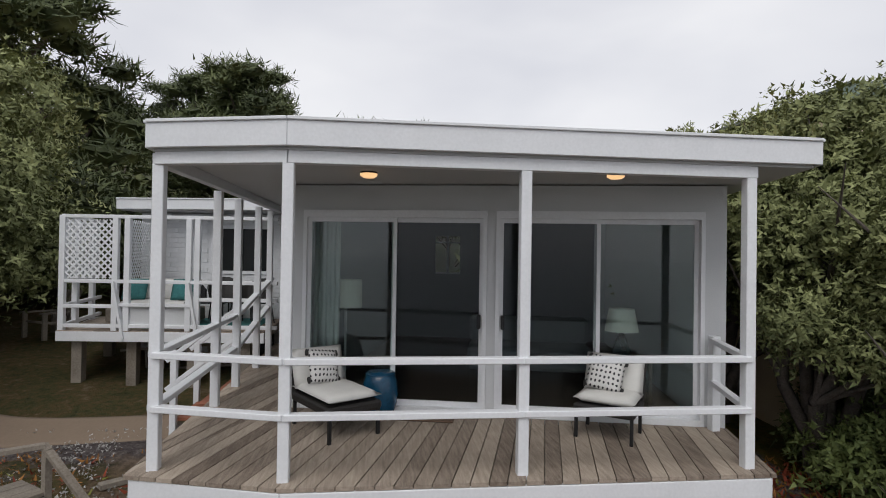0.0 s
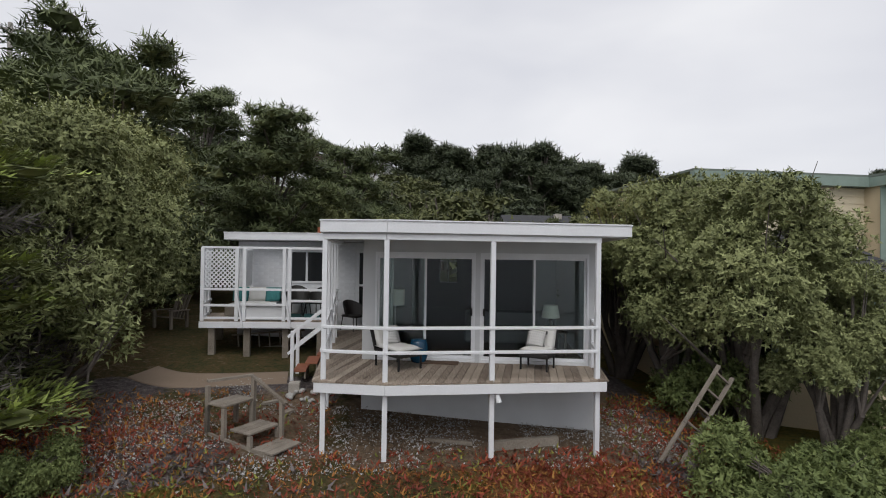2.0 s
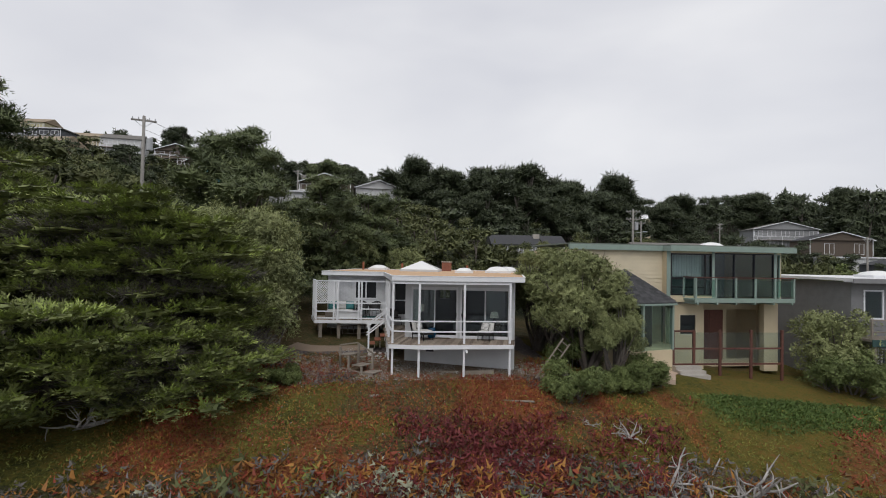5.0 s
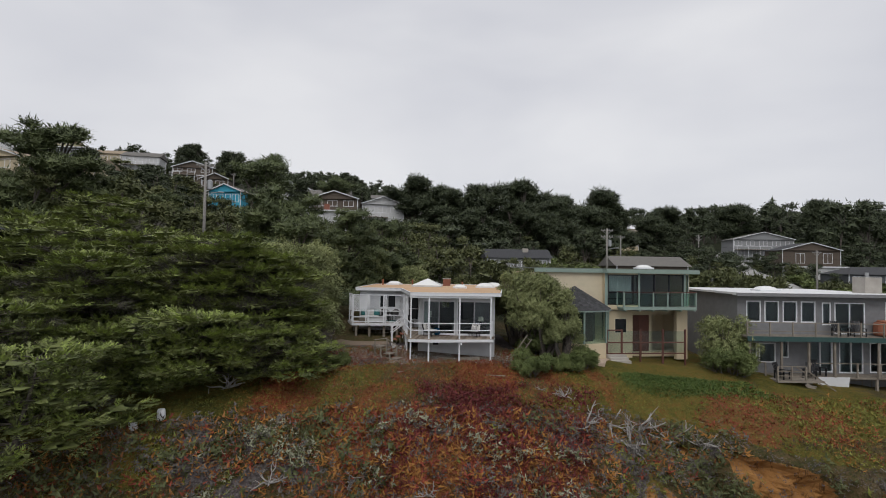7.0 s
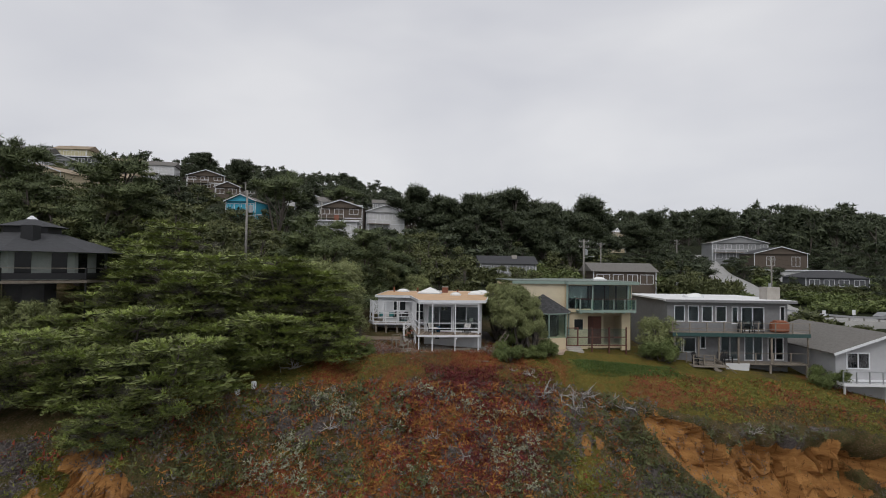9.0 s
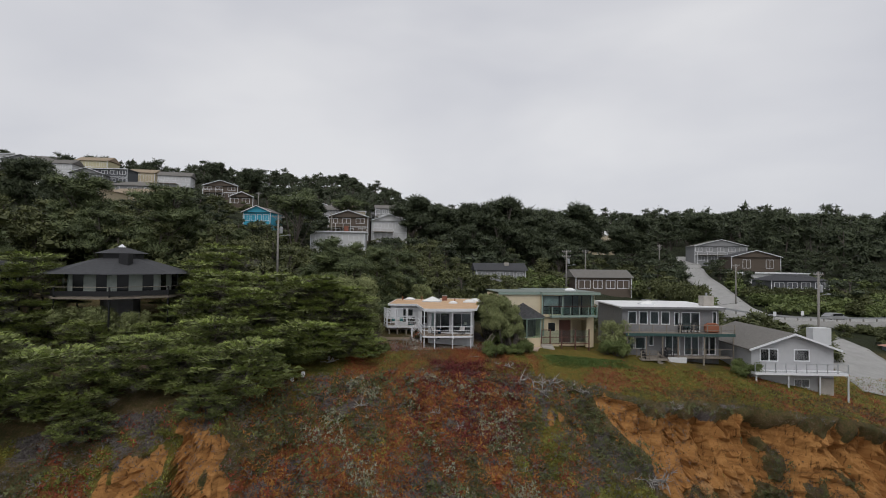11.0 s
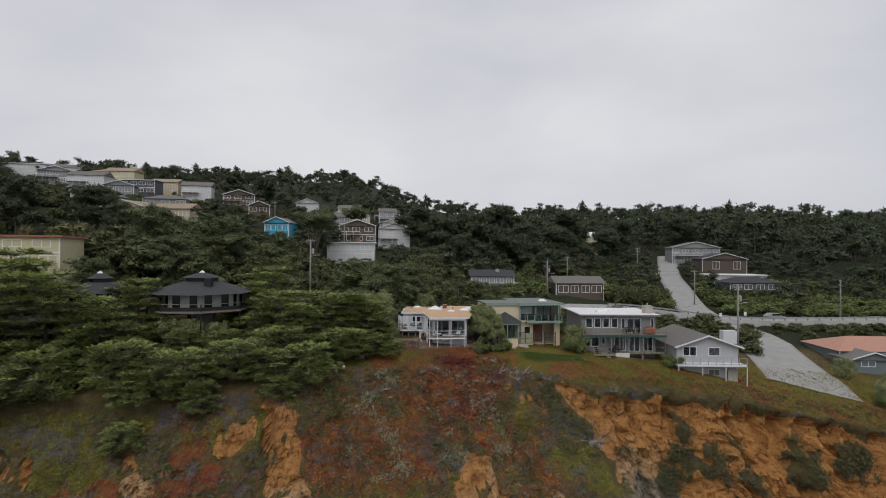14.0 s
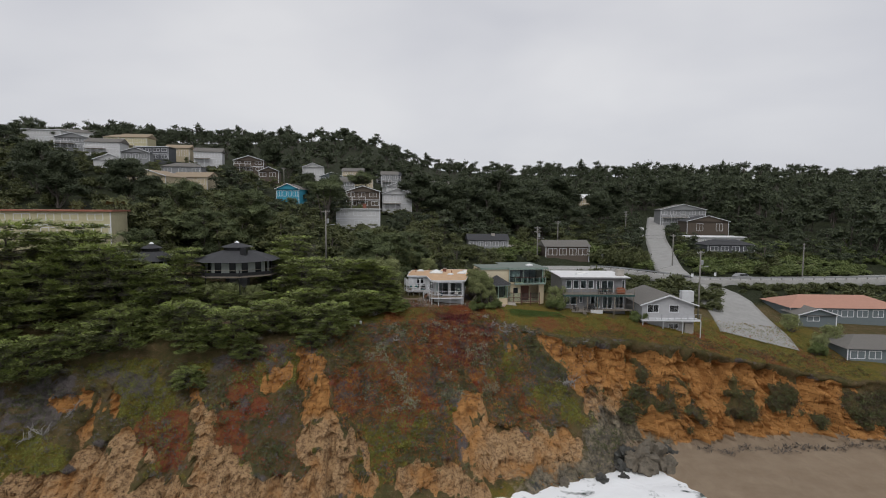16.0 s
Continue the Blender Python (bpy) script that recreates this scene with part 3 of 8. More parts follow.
    ad.operation = "ADD"
    nt.links.new(mid, ad.inputs[0])
    ad2 = nt.nodes.new("ShaderNodeMath")
    ad2.operation = "MULTIPLY_ADD"
    ad2.inputs[1].default_value = 0.25
    nt.links.new(grain, ad2.inputs[0])
    nt.links.new(fine, ad2.inputs[2])
    nt.links.new(ad2.outputs[0], ad.inputs[1])
    nt.links.new(ad.outputs[0], bp.inputs["Height"])
    nt.links.new(bp.outputs["Normal"], bs.inputs["Normal"])
    return m


def zones(x, y, z, s, slope):
    n1, n2, n3 = fbm(x / 5.0, y / 5.0, 31, 4), fbm(x / 2.2, y / 2.2, 41, 3), fbm(x / 3.0, y / 6.0, 51, 4)
    ye = np.interp(x, BROW_X, BROW_Y)
    face = s > 0
    wob = (n1 - 0.5) * 8
    blotch = fbm(x / 1.1, z / 0.9 + y / 2, 231, 4)
    red = bell(x + wob, -9, 6, 2) * bell(y, -14, 1.5, 2) * np.clip(n3 * 2.4 - 0.45, 0, 1)
    red = np.maximum(red, (x > 9) * bell(y, ye - 0.5, -1.0, 1.5) * np.clip(n3 * 3.0 - 1.55, 0, 0.55))
    red = np.where(face, np.maximum(patches(REDS, x, z, 241) * np.clip(0.3 + blotch * 1.1, 0, 0.9), 0.22 * (x > -30) * (x < 12)), red)
    green = np.maximum(bell(x + wob * 0.6, 5, 70, 4) * bell(y, ye - 0.2, 7, 0.6) * np.maximum(np.clip(n1 * 2.2 - 0.25 + (n2 - 0.5), 0, 1), bell(x, 12, 19, 1.5) * bell(y, -3, 2, 1.5)), bell(x + wob * 0.5, -17, -4, 3) * bell(y, ye - 1.5, -1, 1.5) * 0.85)
    green = np.maximum(green, bell(x, -8, 6, 3) * bell(y, -6, -0.5, 1.5) * np.clip(n2 * 2.4 - 0.75, 0, 0.85))
    green = np.where(face, np.maximum(patches(OLIVES, x, z, 251) * 0.95, np.clip(fbm(x / 3, z / 2.5, 252, 3) * 4 - 2.3, 0, 0.85) * (x < 18)), green)
    grey = face * np.maximum(0.3, np.maximum(patches(GREYS, x, z, 261) * np.clip(blotch * 2.4 - 0.5, 0, 1), np.clip(fbm(x / 2.2, z / 1.6, 262, 4) * 4 - 2.5, 0, 0.8)))
    rock = bare_rock(x, z, s)
    scar = (x < 14) * np.clip(fbm(x / 0.9, z / 1.2, 271, 3) * 5 - 2.7, 0, 1)
    rock = rock * (1 - 0.75 * scar * (z > -15))
    pale = np.clip(np.clip((-9.0 - z) / 5, 0, 0.8) * (x < 26) + bell(x, -36, -26, 3) * 0.35 + (fbm(x / 2.5, z / 2.0, 281, 3) - 0.5) * 1.3 - 0.1, 0, 1)
    dirt = np.maximum(bell(x, -0.4, 5.2, 0.6) * bell(y, -0.1, 4.5, 0.4) * 0.9, bell(x, -2.6, -1.2, 0.5) * bell(y, 0.2, 3, 0.6) * 0.6)
    dirt = np.maximum(dirt, bell(x, -34, -24, 3) * bell(y, -6, 2, 3) * np.clip(n2 * 2 - 0.6, 0, 0.8))
    shore = np.clip((-16.6 - z - (n1 - 0.5) * 4) / 2.2, 0, 1) * (x < 31) * np.clip((x - 2) / 8, 0.15, 1) * np.clip(0.45 + n2, 0, 1)
    shore = np.maximum(shore, bell(x, 18, 26, 2) * np.clip((-13.6 - z - (n2 - 0.5) * 3) / 1.5, 0, 1) * 0.9)
    sand = np.clip((SEA + 2.0 - z) / 0.7, 0, 1) * np.clip((x - 23) / 2.5, 0, 1)
    gravel = bell(x + wob * 0.2, -6.5, -1.3, 0.9) * bell(y, -0.4, 3.6, 0.8) * np.clip(n2 * 2.2 - 0.3, 0, 0.9)
    gravel = np.maximum(gravel, bell(x, 4.6, 6.2, 0.5) * bell(y, -0.5, 8, 1) * 0.8)
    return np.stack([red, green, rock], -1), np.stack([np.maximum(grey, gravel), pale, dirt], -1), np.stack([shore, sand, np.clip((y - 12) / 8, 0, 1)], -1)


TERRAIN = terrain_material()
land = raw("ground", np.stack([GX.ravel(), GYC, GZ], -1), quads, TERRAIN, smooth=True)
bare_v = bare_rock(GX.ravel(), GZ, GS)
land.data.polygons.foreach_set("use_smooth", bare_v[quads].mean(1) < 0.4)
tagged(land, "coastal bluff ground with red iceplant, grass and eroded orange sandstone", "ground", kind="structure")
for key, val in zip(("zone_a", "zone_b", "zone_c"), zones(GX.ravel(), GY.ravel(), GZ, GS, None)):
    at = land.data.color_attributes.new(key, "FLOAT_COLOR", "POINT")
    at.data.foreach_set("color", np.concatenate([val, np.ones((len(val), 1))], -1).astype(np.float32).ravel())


def water_material():
    m = bpy.data.materials.new("sea_water")
    m.use_nodes = True
    nt = m.node_tree
    bs = nt.nodes["Principled BSDF"]
    tc = nt.nodes.new("ShaderNodeTexCoord")
    a = nt.nodes.new("ShaderNodeTexNoise")
    a.inputs["Scale"].default_value, a.inputs["Detail"].default_value, a.inputs["Distortion"].default_value = 0.28, 9, 1.2
    v = nt.nodes.new("ShaderNodeTexVoronoi")
    v.inputs["Scale"].default_value = 0.9
    v.feature = "DISTANCE_TO_EDGE"
    sx = nt.nodes.new("ShaderNodeSeparateXYZ")
    for n in (a, v):
        nt.links.new(tc.outputs["Object"], n.inputs["Vector"])
    nt.links.new(tc.outputs["Object"], sx.inputs["Vector"])
    near = nt.nodes.new("ShaderNodeMapRange")
    near.inputs["From Min"].default_value, near.inputs["From Max"].default_value = -42, -24
    near.inputs["To Min"].default_value, near.inputs["To Max"].default_value = -0.15, 0.30
    nt.links.new(sx.outputs["Y"], near.inputs["Value"])
    ad = nt.nodes.new("ShaderNodeMath")
    ad.operation = "ADD"
    nt.links.new(a.outputs["Fac"], ad.inputs[0])
    nt.links.new(near.outputs["Result"], ad.inputs[1])
    sub = nt.nodes.new("ShaderNodeMath")
    sub.operation = "MULTIPLY_ADD"
    sub.inputs[1].default_value = -0.25
    nt.links.new(v.outputs["Distance"], sub.inputs[0])
    nt.links.new(ad.outputs[0], sub.inputs[2])
    fr = nt.nodes.new("ShaderNodeMapRange")
    fr.inputs["From Min"].default_value, fr.inputs["From Max"].default_value = 0.5, 0.62
    nt.links.new(sub.outputs[0], fr.inputs["Value"])
    mx = nt.nodes.new("ShaderNodeMix")
    mx.data_type = "RGBA"
    mx.inputs["A"].default_value, mx.inputs["B"].default_value = (0.10, 0.12, 0.115, 1), (0.82, 0.83, 0.84, 1)
    nt.links.new(fr.outputs["Result"], mx.inputs["Factor"])
    nt.links.new(mx.outputs["Result"], bs.inputs["Base Color"])
    rr = nt.nodes.new("ShaderNodeMapRange")
    rr.inputs["To Min"].default_value, rr.inputs["To Max"].default_value = 0.12, 0.9
    nt.links.new(fr.outputs["Result"], rr.inputs["Value"])
    nt.links.new(rr.outputs["Result"], bs.inputs["Roughness"])
    bp = nt.nodes.new("ShaderNodeBump")
    bp.inputs["Strength"].default_value, bp.inputs["Distance"].default_value = 0.6, 0.4
    nt.links.new(a.outputs["Fac"], bp.inputs["Height"])
    nt.links.new(bp.outputs["Normal"], bs.inputs["Normal"])
    return m


wx = spaced((-3000, -80, 8), (-80, 100, 181), (100, 3001, 9))
wy = spaced((-4000, -70, 8), (-70, -10, 101))
WX, WY = np.meshgrid(wx, wy)
WZ = SEA + (fbm(WX / 5, WY / 3, 61, 4) - 0.45) * 0.9 * (np.abs(WX) < 90)
jj = np.arange(WX.size).reshape(WX.shape)
sea = raw("water", np.stack([WX.ravel(), WY.ravel(), WZ.ravel()], -1), np.stack([jj[:-1, :-1], jj[:-1, 1:], jj[1:, 1:], jj[1:, :-1]], -1).reshape(-1, 4), water_material(), smooth=True)
tagged(sea, "grey-green sea with white surf breaking at the rocks", "sea", kind="structure")


# ---- plants ----
def unit(v):
    return v / np.maximum(np.linalg.norm(v, axis=-1, keepdims=True), 1e-9)


def feathers(P, D, L, rng, k=8, width=0.13, tumble=0.5):
    """Flat branchlets: k narrow blades on both sides of each axis D from P, of length L."""
    n = len(P)
    up = np.array([0, 0, 1.0]) + rng.normal(size=(n, 3)) * tumble
    S = unit(np.cross(D, up))
    U = np.cross(S, D)
    V = np.empty((n, k, 3, 3))
    for j in range(k):
        f = (j // 2) / max(1, k / 2 - 1)
        sg = 1 if j % 2 else -1
        base = P + D * (L * f * 0.7)[:, None] + rng.normal(size=(n, 3)) * (0.06 * L)[:, None]
        tip = base + (D * 0.85 + S * sg * (0.75 - 0.4 * f) + U * rng.uniform(-0.25, 0.35, (n, 1)) + np.array([0, 0, 0.05])) * (L * (0.6 - 0.22 * f) * rng.uniform(0.7, 1.2, n))[:, None]
        half = (D * 0.7 - S * sg * 0.5) * (L * width)[:, None]
        V[:, j, 0], V[:, j, 1], V[:, j, 2] = base - half, base + half, tip
    return V.reshape(-1, 3), np.arange(n * k * 3).reshape(-1, 3)


def rosettes(P, D, L, rng, k=7, width=0.32):
    """Whorls of k pointed leaves round the direction D."""
    n = len(P)
    A = unit(np.cross(D, unit(rng.normal(size=(n, 3)))))
    B = np.cross(D, A)
    V = np.empty((n, k, 3, 3))
    for j in range(k):
        ang = 2 * math.pi * j / k + rng.uniform(-0.4, 0.4, n)
        out = A * np.cos(ang)[:, None] + B * np.sin(ang)[:, None]
        d = unit(D * rng.uniform(0.15, 1.0, (n, 1)) + out)
        s = unit(np.cross(d, D + 0.01))
        l = L * rng.uniform(0.7, 1.25, n)
        base = P + rng.normal(size=(n, 3)) * (L * 0.3)[:, None]
        V[:, j, 0] = base + s * (l * width * 0.5)[:, None]
        V[:, j, 1] = base + d * l[:, None]
        V[:, j, 2] = base - s * (l * width * 0.5)[:, None] + d * (l * 0.15)[:, None]
    return V.reshape(-1, 3), np.arange(n * k * 3).reshape(-1, 3)


def tubes(segs, n=5):
    """Tapered tubes from rows of (p, q, r0, r1)."""
    V, F = [], []
    for p, q, r0, r1 in segs:
        p, q = np.asarray(p, float), np.asarray(q, float)
        d = unit(q - p)
        a = unit(np.cross(d, np.array([0.31, 0.22, 0.9])))
        b = np.cross(d, a)
        o = len(V)
        for e, r in ((p, r0), (q, r1)):
            for k in range(n):
                t = 2 * math.pi * k / n
                V.append(e + (a * math.cos(t) + b * math.sin(t)) * r)
        for k in range(n):
            F.append((o + k, o + (k + 1) % n, o + n + (k + 1) % n, o + n + k))
    return np.array(V), np.array(F)


def bent(p, d, length, r0, r1, rng, steps=4, wander=0.25, lift=0.0):
    """A crooked limb as a chain of segments; also returns its points."""
    segs, pts = [], [np.array(p, float)]
    d = unit(np.array(d, float))
    for k in range(steps):
        d = unit(d + rng.normal(size=3) * wander + np.array([0, 0, lift]))
        q = pts[-1] + d * length / steps
        a, b = k / steps, (k + 1) / steps
        segs.append((pts[-1], q, r0 + (r1 - r0) * a, r0 + (r1 - r0) * b))
        pts.append(q)
    return segs, np.array(pts)


ICO = [(0, 0.526, 0.851), (0, -0.526, 0.851), (0, 0.526, -0.851), (0, -0.526, -0.851), (0.526, 0.851, 0), (-0.526, 0.851, 0), (0.526, -0.851, 0), (-0.526, -0.851, 0), (0.851, 0, 0.526), (0.851, 0, -0.526), (-0.851, 0, 0.526), (-0.851, 0, -0.526)]
ICO_F = [t for t in itertools.combinations(range(12), 3) if all(math.dist(ICO[p], ICO[q]) < 1.1 for p, q in itertools.combinations(t, 2))]


def clumped(seed, h=1.0, r=0.5, blobs=14, per=26, size=0.06, low=0.3, flat=0.55, k=3, wide=0.5, rise=0.7, fat=1.0, heads=5):
    """Wood and foliage of a dense evergreen whose crown is a heap of flattened, tufted clumps."""
    rng = np.random.default_rng(seed)
    wood, spine = bent((0, 0, -0.05 * h), (0.05, 0, 1), h * 0.86, 0.022 * h, 0.008 * h, rng, 4, 0.08, 0.05)
    P, D, L, CV, CF = [], [], [], [], []
    tops = []
    for i in range(heads):
        f = (i + rng.uniform(0.1, 0.9)) / heads
        out = r * (1.0 - 0.55 * f ** 2) * rng.uniform(0.25, 0.72)
        az = i * 2.4 + rng.uniform(-0.7, 0.7)
        tops.append((np.array([math.cos(az) * out, math.sin(az) * out, h * (low + 0.06 + (0.9 - low) * f * rng.uniform(0.85, 1.0))]), f))
    for i in range(blobs):
        c0, f = tops[i % heads]
        a, reach = rng.uniform(0, 2 * math.pi), r * 0.42 * math.sqrt(rng.uniform(0, 1)) * (1.15 - 0.4 * f)
        c = c0 + np.array([math.cos(a) * reach, math.sin(a) * reach, h * rng.uniform(-0.075, 0.06) - 0.25 * reach * (1 - f)])
        br = fat * r * rng.uniform(0.20, 0.40) * (1.1 - 0.3 * f)
        sq = np.array([1.0, 1.0, flat])
        if i < heads * 2:
            wood.append((spine[min(3, int(f * 3.6))], c, 0.010 * h, 0.004 * h))
        CV.append(np.array(ICO) * (br * 0.78 * rng.uniform(0.8, 1.15, (12, 1))) * sq + c)
        CF.append(np.array(ICO_F) + 12 * len(CF))
        d = unit(rng.normal(size=(per, 3)) + np.array([0, 0, 0.35]))
        P.append(c + d * sq * br * rng.uniform(0.72, 1.06, (per, 1)))
        D.append(unit(d * np.array([1, 1, 0.6]) + np.array([0, 0, rise]) + rng.normal(size=(per, 3)) * 0.25))
        L.append(size * rng.uniform(0.7, 1.5, per))
    V, F = rosettes(np.concatenate(P), np.concatenate(D), np.concatenate(L), rng, k, wide)
    CV, CF = np.concatenate(CV), np.concatenate(CF)
    return [tubes(wood, 4), (np.concatenate([V, CV]), np.concatenate([F, CF + len(V)]))]


def shelved(seed, h, r, tiers=8, pads=14, per=60, size=0.26, low=0.03, dome=0.45, flat=0.26, dead=0.25, lean=(0, 0)):
    """Wood, foliage, brighter top-side tips and dead twigs of a wind-shaped cypress with level shelves of foliage."""
    rng = np.random.default_rng(seed)
    wood, spine = bent((0, 0, -0.4), (lean[0] * 0.5, lean[1] * 0.5, 1), h * 0.92, 0.03 * h + 0.04, 0.03, rng, 6, 0.10, 0.05)
    sets = {"old": [], "young": [], "dead": []}
    CV, CF = [], []
    for t in range(tiers):
        f = low + (0.97 - low) * (t + 0.5) / tiers
        at = spine[min(5, int(f * 6))]
        reach = r * max(0.16, 1 - max(0, f - 0.3) / 0.72) ** dome
        for i in range(max(3, int(pads * reach / r))):
            az = i * 2.4 + t * 1.1 + rng.uniform(-0.4, 0.4)
            out = reach * math.sqrt(rng.uniform(0.12, 1.0)) * rng.uniform(0.85, 1.1)
            d0 = np.array([math.cos(az), math.sin(az), 0.0])
            side = np.array([-d0[1], d0[0], 0.0])
            c = np.array([at[0], at[1], 0]) + d0 * out + np.array([lean[0] * out, lean[1] * out, h * f * rng.uniform(0.96, 1.03) + rng.uniform(-0.14, 0.14) * h / tiers + 0.04 * out])
            br = r * rng.uniform(0.13, 0.24)
            wood.append((np.array([at[0], at[1], c[2] - 0.12 * out]), c - d0 * br * 0.5, 0.012 + 0.004 * h, 0.008))
            v = np.array(ICO) * rng.uniform(0.75, 1.1, (12, 1)) * br * 0.74
            CV.append(d0 * v[:, :1] * 1.35 + side * v[:, 1:2] + np.array([0, 0, flat * 0.85]) * v[:, 2:] + c)
            CF.append(np.array(ICO_F) + 12 * len(CF))
            n = rng.normal(size=(per, 3)) + np.array([0.35, 0, 0.3])
            n = unit(n)
            q = n * br * rng.uniform(0.62, 1.08, (per, 1))
            P = c + d0 * q[:, :1] * 1.35 + side * q[:, 1:2] + np.array([0, 0, flat]) * q[:, 2:]
            D = unit(d0 * (0.75 + n[:, :1]) + side * n[:, 1:2] * 0.9 + np.array([0, 0, 1]) * (0.28 + 0.35 * n[:, 2:]) + rng.normal(size=(per, 3)) * 0.18)
            L = size * rng.uniform(0.7, 1.35, per)
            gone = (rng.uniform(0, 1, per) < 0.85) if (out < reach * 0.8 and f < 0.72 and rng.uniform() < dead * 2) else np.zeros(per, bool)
            # upward-facing tufts take the brighter green, so top light sits in their colour
            topside = ~gone & (n[:, 2] > 0.15) & (rng.uniform(0, 1, per) < 0.55)
            for key, mask in (("dead", gone), ("young", topside), ("old", ~gone & ~topside)):
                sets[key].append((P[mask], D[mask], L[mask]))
    res = [tubes(wood, 4)]
    for key in ("old", "young", "dead"):
        P, D, L = (np.concatenate([g[k] for g in sets[key]]) for k in range(3))
        if key == "dead":
            res.append(feathers(P, D, L * 2.0, rng, 6, 0.03, 1.2) if len(P) else None)
            continue
        V, F = feathers(P, D, L * 1.25, rng, 6, 0.125, 0.25)
        if key == "old":
            V, F = np.concatenate([V, np.concatenate(CV)]), np.concatenate([F, np.concatenate(CF) + len(V)])
        res.append((V, F))
    return res


def shrub_arrays(seed, h, r, blobs=14, per=260, k=7, size=0.11, trunks=5, hollow=0.72, wide=0.32, lowest=0.05):
    """Wood and foliage of a rounded, lumpy evergreen shrub of height h and radius r."""
    rng = np.random.default_rng(seed)
    wood, P, D, L = [], [], [], []
    for i in range(blobs):
        az, el = i * 2.4, rng.uniform(lowest, 1.0)
        rad = r * rng.uniform(0.35, 0.75) * math.sqrt(1 - (el - 0.35) ** 2 * 0.9)
        c = np.array([math.cos(az) * rad, math.sin(az) * rad, h * (0.2 + 0.66 * el)])
        br = min(r, h) * rng.uniform(0.26, 0.42)
        if i < trunks * 2:
            start = np.array([rng.uniform(-0.2, 0.2), rng.uniform(-0.2, 0.2), -0.3])
            mid = start + (c - start) * 0.5 + rng.normal(size=3) * 0.15 * r
            wood.append((start, mid, 0.02 * h + 0.015, 0.013 * h + 0.01))
            wood.append((mid, c, 0.013 * h + 0.01, 0.01))
            for _ in range(3):
                wood.append((mid, c + rng.normal(size=3) * br * 0.7, 0.008 * h + 0.006, 0.005))
        d = unit(rng.normal(size=(per, 3)) + np.array([0, 0, 0.25]))
        rr = br * (hollow + (1 - hollow) * rng.uniform(0, 1, per)) * (0.85 + 0.35 * np.sin(d[:, 0] * 5 + i) * np.cos(d[:, 1] * 6 + d[:, 2] * 4))
        p = c + d * rr[:, None] * np.array([1, 1, 0.9])
        keep = p[:, 2] > 0.03 * h
        P.append(p[keep])
        D.append(unit(d + np.array([0, 0, 0.35]) + rng.normal(size=(per, 3)) * 0.25)[keep])
        L.append(size * rng.uniform(0.7, 1.3, keep.sum()))
    V, F = rosettes(np.concatenate(P), np.concatenate(D), np.concatenate(L), rng, k, wide)
    return [tubes(wood, 5), (V, F)]


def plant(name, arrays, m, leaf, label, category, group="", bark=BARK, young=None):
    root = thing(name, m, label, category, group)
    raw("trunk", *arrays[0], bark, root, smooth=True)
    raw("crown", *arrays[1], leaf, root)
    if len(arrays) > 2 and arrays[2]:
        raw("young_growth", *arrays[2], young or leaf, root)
        if arrays[3]:
            tagged(raw("dead_growth", *arrays[3], DEADTWIG, root), kind="stuff")
    return root


def on(x, y, rz=0.0, s=1.0, dz=0.0):
    return pose(x, y, zat(x, y) + dz, 0, 0, rz) @ Matrix.Scale(s, 4)


def copy_scaled(ob, m):
    c = copy_thing(ob, Matrix())
    c.matrix_basis = m
    return c


# cypresses close to the house
CY_FORMS = (
    ((-9.6, 0.6, 0), shelved(100, 6.4, 4.0, 9, 20, 62, 0.27, dead=0.34)),
    ((-13.5, 1.3, 80), shelved(101, 7.2, 4.4, 9, 20, 62, 0.28, dead=0.22, lean=(0.06, 0))),
    ((-12.0, -3.4, 200), shelved(102, 3.6, 3.9, 5, 22, 66, 0.25, dome=0.35, dead=0.05)),
    ((-9.9, 11.6, 30), clumped(103, 10.3, 4.7, 140, 80, 0.32, 0.05, 0.4, 5, 0.2, 1.0, 0.72, 15) + [None, None]),
    ((-16.8, -9.6, 20), shelved(104, 4.0, 3.8, 5, 20, 64, 0.24, dome=0.35, dead=0.12)),
    ((-17.0, 3.0, 130), shelved(105, 6.8, 4.3, 8, 18, 60, 0.26, dead=0.18)),
    ((-35.0, 25.0, 40), clumped(106, 13.5, 5.6, 90, 60, 0.5, 0.08, 0.4, 5, 0.2, 1.1, 0.75, 12) + [None, None]),
    ((-21.5, 60.0, 0), clumped(107, 14.5, 6.6, 40, 60, 0.6, 0.62, 0.3, 5, 0.18, 0.9, 0.75, 7) + [None, None]),
)
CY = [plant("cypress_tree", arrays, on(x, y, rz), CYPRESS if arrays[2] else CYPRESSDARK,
            "wind-shaped dark green cypress with layered sprays and grey limbs" if arrays[2] else "dark green cypress with upswept plumes of foliage", "tree", "cypresses beside the house", BARK, CYPRESSTOPLIT)
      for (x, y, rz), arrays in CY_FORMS]
